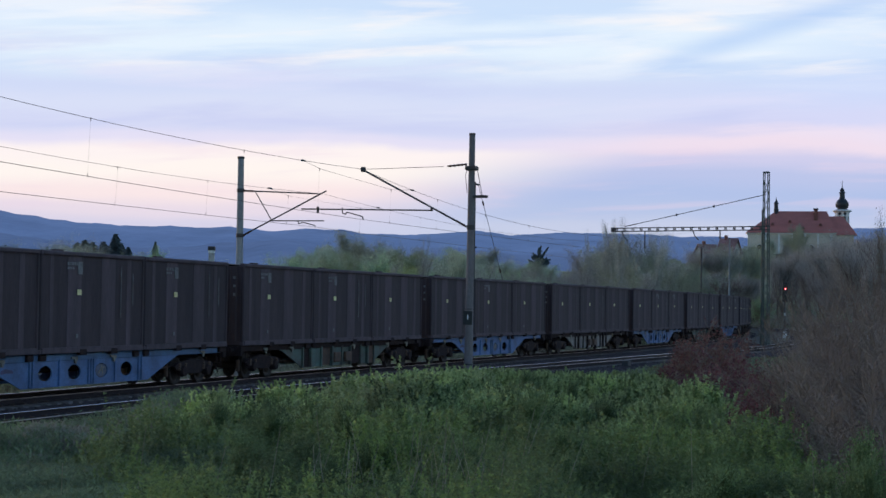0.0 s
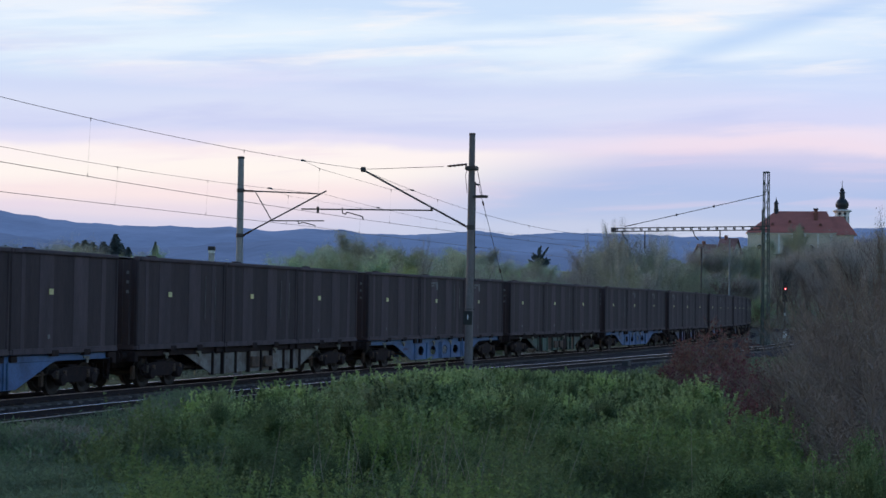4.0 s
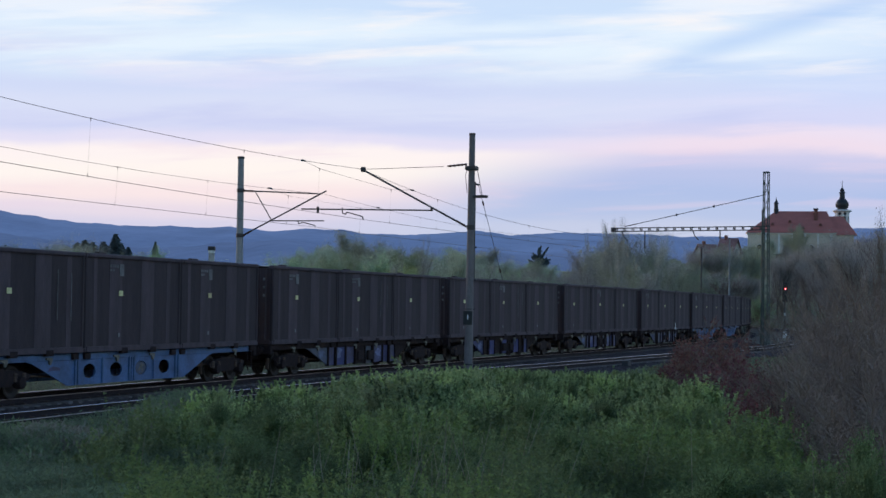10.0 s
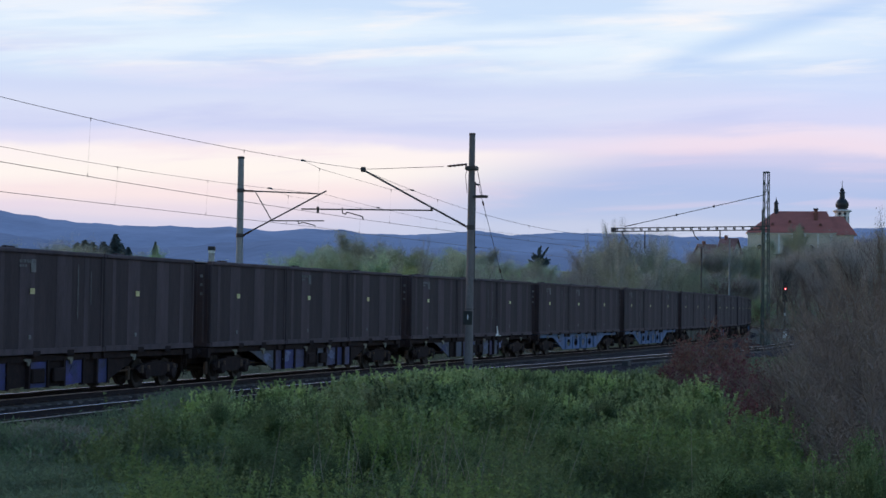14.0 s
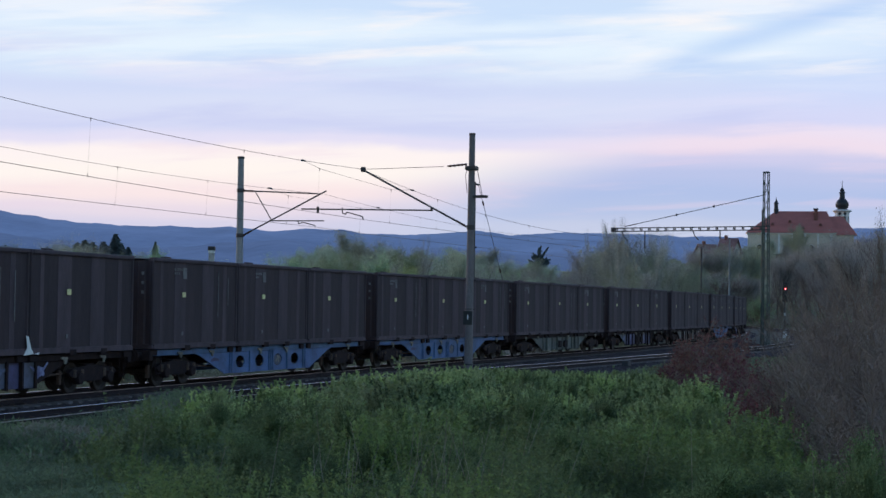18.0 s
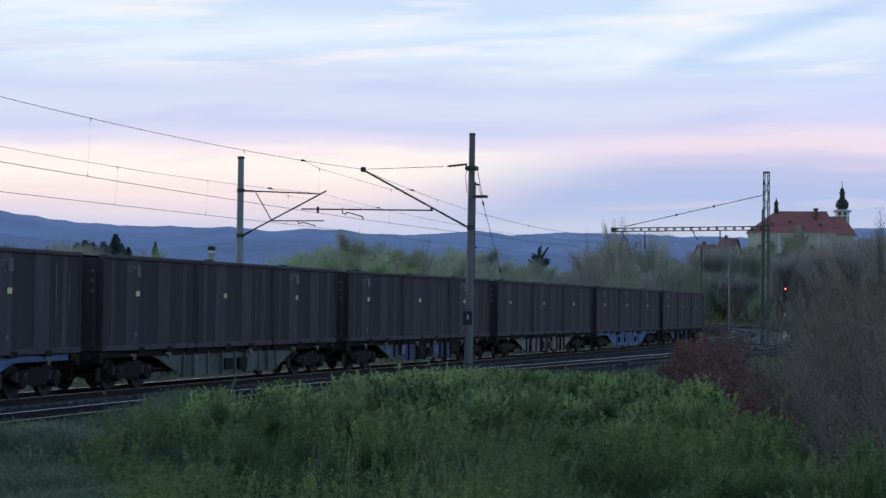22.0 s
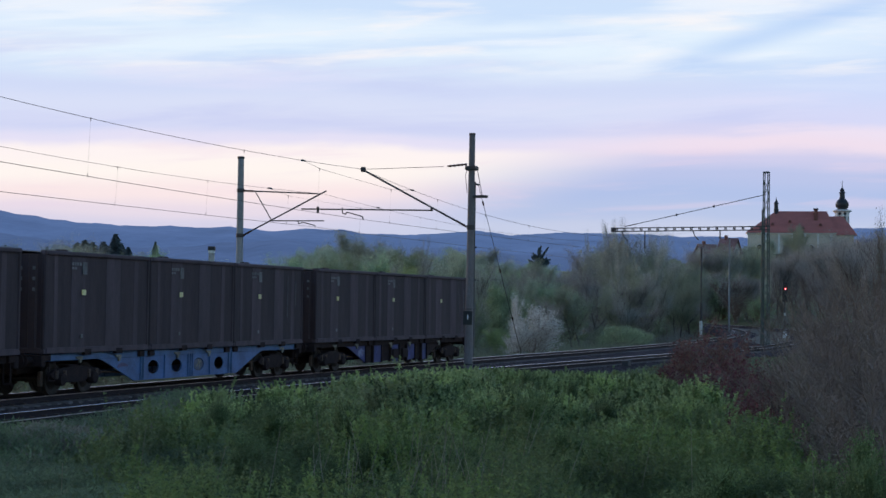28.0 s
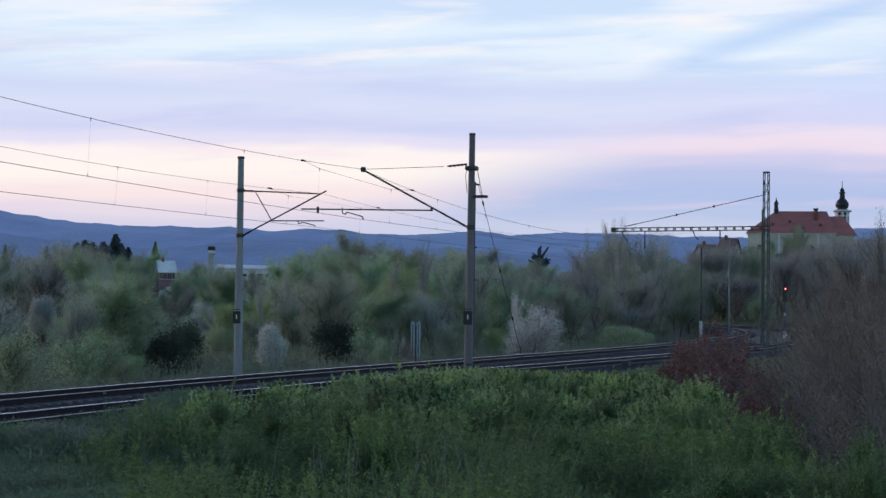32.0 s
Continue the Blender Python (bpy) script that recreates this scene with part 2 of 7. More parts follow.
# ---------------------------------------------------------------- mesh building
class Build:
    """Collects faces for one mesh."""

    def __init__(self):
        self.v, self.f = [], []

    def add(self, verts, faces):
        k = len(self.v)
        self.v += [tuple(q) for q in verts]
        self.f += [tuple(k + i for i in fc) for fc in faces]
        return self

    def box(self, x0, x1, y0, y1, z0, z1, bev=0.0):
        """A box with chamfered edges."""
        if not bev:
            return self.add([(x, y, z) for x in (x0, x1) for y in (y0, y1) for z in (z0, z1)],
                            [(0, 1, 3, 2), (4, 6, 7, 5), (0, 4, 5, 1), (2, 3, 7, 6), (0, 2, 6, 4), (1, 5, 7, 3)])
        vs, idx = [], {}
        for i, x in enumerate((x0, x1)):
            for j, y in enumerate((y0, y1)):
                for k, z in enumerate((z0, z1)):
                    bx, by, bz = (bev, -bev)[i], (bev, -bev)[j], (bev, -bev)[k]
                    for a, q in enumerate(((x, y + by, z + bz), (x + bx, y, z + bz), (x + bx, y + by, z))):
                        idx[i, j, k, a] = len(vs)
                        vs.append(q)
        fs = []
        for i in (0, 1):
            fs.append([idx[i, j, k, 0] for j, k in ((0, 0), (0, 1), (1, 1), (1, 0))][::1 if i == 0 else -1])
            fs.append([idx[j, i, k, 1] for j, k in ((0, 0), (1, 0), (1, 1), (0, 1))][::1 if i == 0 else -1])
            fs.append([idx[j, k, i, 2] for j, k in ((0, 0), (0, 1), (1, 1), (1, 0))][::1 if i == 0 else -1])
        for a in (0, 1):
            for b in (0, 1):
                fs.append((idx[a, b, 0, 0], idx[a, b, 1, 0], idx[a, b, 1, 1], idx[a, b, 0, 1]))
                fs.append((idx[a, 0, b, 0], idx[a, 1, b, 0], idx[a, 1, b, 2], idx[a, 0, b, 2]))
                fs.append((idx[0, a, b, 1], idx[1, a, b, 1], idx[1, a, b, 2], idx[0, a, b, 2]))
        for i in (0, 1):
            for j in (0, 1):
                for k in (0, 1):
                    fs.append((idx[i, j, k, 0], idx[i, j, k, 1], idx[i, j, k, 2]))
        return self.add(vs, fs)

    def tube(self, a, b, r0, r1=None, n=6, caps=True):
        """A round bar from a to b."""
        a, b = Vector(a), Vector(b)
        r1 = r0 if r1 is None else r1
        w = (b - a).normalized()
        u = w.orthogonal().normalized()
        t = w.cross(u)
        vs = [p + (u * math.cos(6.2832 * i / n) + t * math.sin(6.2832 * i / n)) * r for p, r in ((a, r0), (b, r1)) for i in range(n)]
        fs = [(i, (i + 1) % n, n + (i + 1) % n, n + i) for i in range(n)]
        if caps:
            fs += [tuple(range(n))[::-1], tuple(range(n, 2 * n))]
        return self.add(vs, fs)

    def path(self, pts, r, n=5):
        for a, b in zip(pts[:-1], pts[1:]):
            self.tube(a, b, r, r, n, False)
        return self

    def lathe(self, prof, n=16, axis="z", at=(0, 0, 0)):
        """Turns a profile of (radius, height) about an axis."""
        vs = []
        for r, h in prof:
            for i in range(n):
                c, s = r * math.cos(6.2832 * i / n), r * math.sin(6.2832 * i / n)
                q = (c, s, h) if axis == "z" else (c, h, s) if axis == "y" else (h, c, s)
                vs.append((q[0] + at[0], q[1] + at[1], q[2] + at[2]))
        fs = [(j * n + i, j * n + (i + 1) % n, (j + 1) * n + (i + 1) % n, (j + 1) * n + i) for j in range(len(prof) - 1) for i in range(n)]
        fs += [tuple(range(n))[::-1], tuple(range((len(prof) - 1) * n, len(prof) * n))]
        return self.add(vs, fs)

    def prism(self, outline, y0, y1):
        """An outline in x and z, pushed from y0 to y1."""
        n = len(outline)
        vs = [(x, y, z) for y in (y0, y1) for x, z in outline]
        return self.add(vs, [tuple(range(n)), tuple(range(n, 2 * n))[::-1]] + [(i, n + i, n + (i + 1) % n, (i + 1) % n) for i in range(n)])


def mesh_of(name, b, material, smooth=False):
    me = bpy.data.meshes.new(name)
    me.from_pydata(b.v, [], b.f)
    me.materials.append(material)
    bm = bmesh.new()
    bm.from_mesh(me)
    if len(b.f) < 6000:
        bmesh.ops.recalc_face_normals(bm, faces=bm.faces)
    bm.to_mesh(me)
    bm.free()
    if smooth:
        me.polygons.foreach_set("use_smooth", [True] * len(me.polygons))
    return me


def part(name, b, material, parent=None, label="", smooth=False):
    """Links a Build, or a ready mesh, as one object under parent."""
    ob = new(name, mesh_of(name, b, material, smooth) if isinstance(b, Build) else b)
    if parent:
        ob.parent = parent
    if label:
        tagged(ob, label)
    return ob


def quads_mesh(name, verts, material):
    """A mesh of loose quads from an array (n, 4, 3)."""
    n = len(verts)
    me = bpy.data.meshes.new(name)
    me.vertices.add(n * 4)
    me.vertices.foreach_set("co", np.asarray(verts, np.float32).ravel())
    me.loops.add(n * 4)
    me.loops.foreach_set("vertex_index", np.arange(n * 4, dtype=np.int32))
    me.polygons.add(n)
    me.polygons.foreach_set("loop_start", np.arange(0, n * 4, 4, dtype=np.int32))
    me.polygons.foreach_set("loop_total", np.full(n, 4, np.int32))
    me.update()
    me.validate()
    me.materials.append(material)
    return me


# ---------------------------------------------------------------- the line of the railway
STEP = 0.5
S_ARR = np.arange(-120, 420.5, STEP)
_k = -0.001617 + 4.221e-5 * np.minimum(S_ARR, 80.0)
_o = 240
_th = np.concatenate([[0], np.cumsum((_k[1:] + _k[:-1]) / 2 * STEP)])
TH_ARR = _th - _th[_o] + radians(71.627)
_x = np.concatenate([[0], np.cumsum((np.cos(TH_ARR[1:]) + np.cos(TH_ARR[:-1])) / 2 * STEP)])
_y = np.concatenate([[0], np.cumsum((np.sin(TH_ARR[1:]) + np.sin(TH_ARR[:-1])) / 2 * STEP)])
X_ARR, Y_ARR = _x - _x[_o] - 8.877, _y - _y[_o] + 58.114


def heading(s):
    return float(np.interp(s, S_ARR, TH_ARR))


def on_line(s, o=0.0, z=0.0):
    """The point s metres along the far track, o metres towards the viewer's side of it."""
    t = heading(s)
    return Vector((float(np.interp(s, S_ARR, X_ARR)) + o * math.sin(t), float(np.interp(s, S_ARR, Y_ARR)) - o * math.cos(t), z))


def spacing(s):
    """Distance between the two tracks, which part towards the station."""
    q = min(max(s, -120), 75) / 100
    return 4.816 + 2.042 * q + 2.928 * q * q


def line_coords(x, y):
    """Nearest s and signed offset o for arrays of points."""
    x, y = np.atleast_1d(x).astype(float), np.atleast_1d(y).astype(float)
    xs, ys, ts, ss = X_ARR[::4], Y_ARR[::4], TH_ARR[::4], S_ARR[::4]
    d = (x[:, None] - xs[None]) ** 2 + (y[:, None] - ys[None]) ** 2
    i = d.argmin(1)
    o = (x - xs[i]) * np.sin(ts[i]) - (y - ys[i]) * np.cos(ts[i])
    o = np.where(np.abs(o) * 1.02 + 3 < np.sqrt(d[np.arange(len(x)), i]), np.sign(o) * np.sqrt(d[np.arange(len(x)), i]), o)
    return ss[i], o


def soft_noise(x, y, scale, seed=0.0):
    return np.array([noise.noise((a * scale + seed, b * scale - seed, seed * 0.37)) for a, b in zip(np.ravel(x), np.ravel(y))])


def terrain(x, y):
    """Height of the ground: ballast bed, drain, the near bank, the meadow beyond, the church hill."""
    x, y = np.atleast_1d(x).astype(float), np.atleast_1d(y).astype(float)
    s, o = line_coords(x, y)
    q = np.clip(s, -120, 75) / 100
    sp = 4.816 + 2.042 * q + 2.928 * q * q
    e = o - sp
    bed = np.interp(o, [-400, -60, -9, -5.0, -3.0, -2.2], [-2.2, -2.0, -1.6, -1.15, -0.75, -0.62])
    near = np.interp(e, [2.2, 3.0, 4.4, 6.0, 8.6, 13, 20, 26], [-0.62, -0.72, -0.62, -0.30, 0.34, 0.44, 0.55, 0.95])
    z = np.where(o < 0, bed, np.where(e < 2.2, -0.62, near))
    z = np.where((e > 26) & (o > 0), 0.95, z)
    far = np.clip((y - 330) / 500, 0, 1)
    z = z + far * far * (3 - 2 * far) * 8.0
    hill = np.exp(-(((x - 176) / 95) ** 2 + ((y - 820) / 130) ** 2))
    z = z + hill * 24
    # a grassy hummock where the verge meets the bank
    z = z + 0.42 * np.exp(-((x / np.maximum(y, 1) + 0.149) / 0.028) ** 2 - ((e - 6.6) / 1.7) ** 2) * (o > 0)
    z = z + 0.26 * np.clip((-0.12 - x / np.maximum(y, 1)) / 0.04, 0, 1) * np.exp(-((e - 7.0) / 1.7) ** 2) * (o > 0)
    rough = soft_noise(x, y, 0.45, 3.1) * 0.10 + soft_noise(x, y, 0.06, 9.7) * 0.25
    return z + rough * np.where((o > -3.4) & (e < 3.4), 0.08, 1.0)


def ground_at(x, y):
    return float(terrain([x], [y])[0])


# ---------------------------------------------------------------- sky, hills, ground
def sky_material():
    m = bpy.data.materials.new("dusk_clouds")
    m.use_nodes = True
    n, l = m.node_tree.nodes, m.node_tree.links
    n.remove(n["Principled BSDF"])
    tc = n.new("ShaderNodeTexCoord")
    sep = n.new("ShaderNodeSeparateXYZ")
    l.new(tc.outputs["Object"], sep.inputs[0])

    def math_node(op, a, b):
        q = n.new("ShaderNodeMath")
        q.operation = op
        for i, w in enumerate((a, b)):
            if isinstance(w, (int, float)):
                q.inputs[i].default_value = w
            else:
                l.new(w, q.inputs[i])
        return q.outputs[0]

    u = math_node("DIVIDE", sep.outputs[0], sep.outputs[1])
    v = math_node("DIVIDE", sep.outputs[2], sep.outputs[1])
    comb = n.new("ShaderNodeCombineXYZ")
    l.new(u, comb.inputs[0])
    l.new(math_node("ADD", v, math_node("MULTIPLY", u, -0.05)), comb.inputs[1])

    def cloud_noise(su, sv, detail, seed, rough=0.55):
        mp = n.new("ShaderNodeMapping")
        mp.inputs["Scale"].default_value = (su, sv, 1)
        mp.inputs["Location"].default_value = (seed, seed * 0.7, seed)
        l.new(comb.outputs[0], mp.inputs["Vector"])
        t = n.new("ShaderNodeTexNoise")
        t.inputs["Scale"].default_value = 1
        t.inputs["Detail"].default_value = detail
        t.inputs["Roughness"].default_value = rough
        t.inputs["Distortion"].default_value = 0.3
        l.new(mp.outputs[0], t.inputs["Vector"])
        return t.outputs["Fac"]

    def band(x, lo, hi, top=1.0):
        q = n.new("ShaderNodeMapRange")
        q.interpolation_type = "SMOOTHSTEP"
        l.new(x, q.inputs["Value"])
        q.inputs["From Min"].default_value = lo
        q.inputs["From Max"].default_value = hi
        q.inputs["To Max"].default_value = top
        return q.outputs[0]

    def lin(c):
        return tuple(((k / 255 + 0.055) / 1.055) ** 2.4 for k in c)

    def layers(height, stops):
        ramp = n.new("ShaderNodeValToRGB")
        ramp.color_ramp.interpolation = "EASE"
        l.new(math_node("DIVIDE", height, 0.30), ramp.inputs[0])
        els = ramp.color_ramp.elements
        els[0].position, els[1].position = 0.0, 1.0
        for k, _ in stops[1:-1]:
            els.new(k / 0.30)
        for e, (k, c) in zip(els, stops):
            e.position, e.color = k / 0.30, (*lin(c), 1)
        return ramp.outputs[0]

    def blend(fac, a, b):
        q = n.new("ShaderNodeMix")
        q.data_type = "RGBA"
        l.new(fac, q.inputs["Factor"])
        l.new(a, q.inputs["A"])
        if isinstance(b, tuple):
            q.inputs["B"].default_value = (*lin(b), 1)
        else:
            l.new(b, q.inputs["B"])
        return q.outputs["Result"]

    wob = math_node("MULTIPLY", math_node("SUBTRACT", cloud_noise(6, 24, 5, 3.3), 0.5), 0.020)
    vv = math_node("ADD", v, wob)
    # the afterglow side, with a cream band under lavender cloud, and the bluer church side
    glow_side = layers(vv, ((0.0, (190, 185, 215)), (0.045, (214, 211, 233)), (0.055, (232, 220, 233)), (0.066, (250, 232, 233)), (0.080, (255, 246, 241)), (0.0905, (254, 244, 243)),
                            (0.0975, (229, 225, 246)), (0.105, (214, 219, 246)), (0.118, (217, 224, 248)), (0.130, (210, 220, 248)), (0.142, (216, 230, 251)), (0.152, (230, 243, 255)),
                            (0.166, (227, 241, 255)), (0.180, (206, 226, 252)), (0.30, (150, 185, 235))))
    blue_side = layers(vv, ((0.0, (196, 202, 226)), (0.046, (199, 207, 232)), (0.055, (185, 199, 232)), (0.068, (179, 195, 233)), (0.080, (188, 198, 234)), (0.090, (208, 207, 237)),
                            (0.098, (240, 224, 239)), (0.106, (238, 226, 243)), (0.114, (215, 218, 248)), (0.132, (208, 220, 251)), (0.150, (207, 225, 253)), (0.165, (203, 224, 254)),
                            (0.18, (195, 219, 252)), (0.30, (150, 185, 235))))
    # the change from one to the other leans over towards the church side higher up
    side = band(math_node("SUBTRACT", u, math_node("MULTIPLY", math_node("SUBTRACT", v, 0.075), 2.6)), -0.05, 0.11)
    col = blend(side, glow_side, blue_side)
    high = band(v, 0.128, 0.150)
    col = blend(math_node("MULTIPLY", band(cloud_noise(5, 46, 6, 11.2), 0.47, 0.68, 0.55), math_node("MULTIPLY", band(v, 0.098, 0.108), math_node("SUBTRACT", 1.0, band(v, 0.15, 0.17)))), col, (199, 206, 243))
    col = blend(math_node("MULTIPLY", band(cloud_noise(6, 40, 6, 7.4), 0.50, 0.70, 0.55), math_node("MULTIPLY", band(v, 0.105, 0.115), math_node("SUBTRACT", 1.0, band(v, 0.14, 0.15)))), col, (226, 226, 250))
    col = blend(math_node("MULTIPLY", band(cloud_noise(4.5, 40, 6, 15.9), 0.48, 0.72, 0.45), high), col, (184, 211, 250))
    col = blend(math_node("MULTIPLY", band(cloud_noise(6, 55, 6, 5.9), 0.50, 0.68, 0.85), high), col, (238, 245, 255))
    col = blend(math_node("MULTIPLY", band(cloud_noise(9, 70, 5, 23.0), 0.50, 0.78, 0.85), high), col, (255, 249, 248))
    col = blend(math_node("MULTIPLY", band(cloud_noise(9, 90, 5, 41.0), 0.52, 0.70, 0.3), math_node("MULTIPLY", band(v, 0.050, 0.062), math_node("SUBTRACT", 1.0, band(v, 0.092, 0.10)))), col, (236, 214, 232))
    # one clear blue slanting gap in the clouds
    slant = math_node("SUBTRACT", math_node("SUBTRACT", v, 0.166), math_node("MULTIPLY", math_node("SUBTRACT", u, 0.19), 0.34))
    gap = math_node("SUBTRACT", 1.0, band(math_node("ABSOLUTE", slant, 0.0), 0.0, 0.013))
    col = blend(math_node("MULTIPLY", math_node("MULTIPLY", gap, 0.55), band(u, 0.10, 0.17)), col, (172, 203, 248))
    em = n.new("ShaderNodeEmission")
    l.new(col, em.inputs["Color"])
    em.inputs["Strength"].default_value = 0.308
    l.new(em.outputs[0], n["Material Output"].inputs["Surface"])
    return m


def sky_wall():
    b = Build()
    az = [radians(a) for a in range(-62, 63, 2)]
    zs = [-150, 200, 500, 900, 1500, 2300]
    b.add([(4700 * math.sin(a), 4700 * math.cos(a), z) for z in zs for a in az],
          [(j * len(az) + i, j * len(az) + i + 1, (j + 1) * len(az) + i + 1, (j + 1) * len(az) + i) for j in range(len(zs) - 1) for i in range(len(az) - 1)])
    ob = part("sky_backdrop", b, sky_material(), smooth=True)
    ob.visible_shadow = False
    return tagged(ob, "dusk sky with drifting pink and lavender clouds", "sky", kind="structure")


SKY = sky_wall()


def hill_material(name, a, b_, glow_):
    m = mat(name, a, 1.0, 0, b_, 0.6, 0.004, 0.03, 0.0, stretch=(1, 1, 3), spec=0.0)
    # distance haze is painted in as a mottled blue emission on the ridges
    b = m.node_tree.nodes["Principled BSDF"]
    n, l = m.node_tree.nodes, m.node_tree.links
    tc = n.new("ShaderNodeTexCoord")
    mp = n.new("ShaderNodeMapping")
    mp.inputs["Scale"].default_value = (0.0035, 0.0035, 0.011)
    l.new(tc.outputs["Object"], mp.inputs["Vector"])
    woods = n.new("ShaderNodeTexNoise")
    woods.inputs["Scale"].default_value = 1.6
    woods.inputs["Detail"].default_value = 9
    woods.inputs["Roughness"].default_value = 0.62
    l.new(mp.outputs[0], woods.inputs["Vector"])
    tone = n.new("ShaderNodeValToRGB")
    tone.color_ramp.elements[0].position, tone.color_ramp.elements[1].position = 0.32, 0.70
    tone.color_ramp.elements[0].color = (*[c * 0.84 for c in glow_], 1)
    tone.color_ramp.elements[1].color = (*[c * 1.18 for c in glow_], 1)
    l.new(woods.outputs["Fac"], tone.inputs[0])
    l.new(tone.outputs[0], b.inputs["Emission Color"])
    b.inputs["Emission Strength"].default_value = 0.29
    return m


def ridge(name, depth, knots, material, label, seed):
    """A wooded ridge: knots of (bearing as x/y, height)."""
    b = Build()
    us = np.linspace(-0.62, 0.62, 420)
    hs = np.interp(us, [k[0] for k in knots], [k[1] for k in knots])
    hs = hs + soft_noise(us * 100, us * 0, 0.9, seed) * 3.5 + soft_noise(us * 100, us * 0, 7.0, seed + 3) * 1.3
    rows = ((0.70, 0.0), (0.78, 0.18), (0.86, 0.45), (0.93, 0.78), (1.0, 1.0), (1.03, 0.6))
    for r, k in rows:
        wave = soft_noise(us * 100, us * 0 + r * 40, 0.5, seed + r) * 14 * (1 - abs(2 * k - 1))
        b.v += [(float(u * depth * r), float(depth * r), float(max(h * k + w, -20))) for u, h, w in zip(us, hs, wave)]
    n = len(us)
    b.f += [(j * n + i, j * n + i + 1, (j + 1) * n + i + 1, (j + 1) * n + i) for j in range(len(rows) - 1) for i in range(n - 1)]
    return tagged(part(name, b, material, smooth=True), label, "hills", kind="structure")


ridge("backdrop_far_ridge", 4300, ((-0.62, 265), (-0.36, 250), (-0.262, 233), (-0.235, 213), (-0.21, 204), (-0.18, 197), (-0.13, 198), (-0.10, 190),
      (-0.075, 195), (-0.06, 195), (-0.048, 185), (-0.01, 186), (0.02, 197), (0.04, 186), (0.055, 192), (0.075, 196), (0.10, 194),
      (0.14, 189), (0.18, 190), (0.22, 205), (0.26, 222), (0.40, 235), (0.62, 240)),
      hill_material("far_hills_haze_glow", (0.035, 0.055, 0.09), (0.03, 0.045, 0.075), (0.075, 0.128, 0.280)), "distant wooded hills, evening haze painted in as blue glow", 4.0)
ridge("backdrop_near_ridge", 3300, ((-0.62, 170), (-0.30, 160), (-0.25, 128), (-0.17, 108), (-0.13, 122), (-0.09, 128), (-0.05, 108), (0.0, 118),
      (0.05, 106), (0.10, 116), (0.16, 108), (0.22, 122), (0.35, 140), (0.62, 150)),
      hill_material("nearer_hills_haze_glow", (0.035, 0.05, 0.075), (0.03, 0.04, 0.06), (0.066, 0.112, 0.245)), "nearer wooded ridge, haze painted in as blue glow", 8.5)


def ground_sheet():
    def axis(lo, hi, step, far_lo, far_hi):
        a = list(np.arange(lo, hi, step))
        k, d = lo, step
        while k > far_lo:
            d *= 1.28
            k -= d
            a.insert(0, k)
        k, d = a[-1], step
        while k < far_hi:
            d *= 1.2
            k += d
            a.append(k)
        return np.array(a)

    xs = axis(-32, 46, 0.9, -4600, 4600)
    ys = axis(-6, 190, 1.1, -4600, 4600)
    gx, gy = np.meshgrid(xs, ys)
    gz = terrain(gx.ravel(), gy.ravel())
    b = Build()
    b.v = [(float(x), float(y), float(z)) for x, y, z in zip(gx.ravel(), gy.ravel(), gz)]
    w = len(xs)
    b.f = [(j * w + i, j * w + i + 1, (j + 1) * w + i + 1, (j + 1) * w + i) for j in range(len(ys) - 1) for i in range(w - 1)]
    m = mat("meadow_soil_and_grass", (0.075, 0.10, 0.045), 1.0, 0, (0.15, 0.135, 0.10), 0.55, 0.35, 9, 0.6, spec=0.0)
    ob = part("ground", b, m, smooth=True)
    return tagged(ob, "grassy ground with dry patches beside the railway", "ground", kind="structure")


ground_sheet()


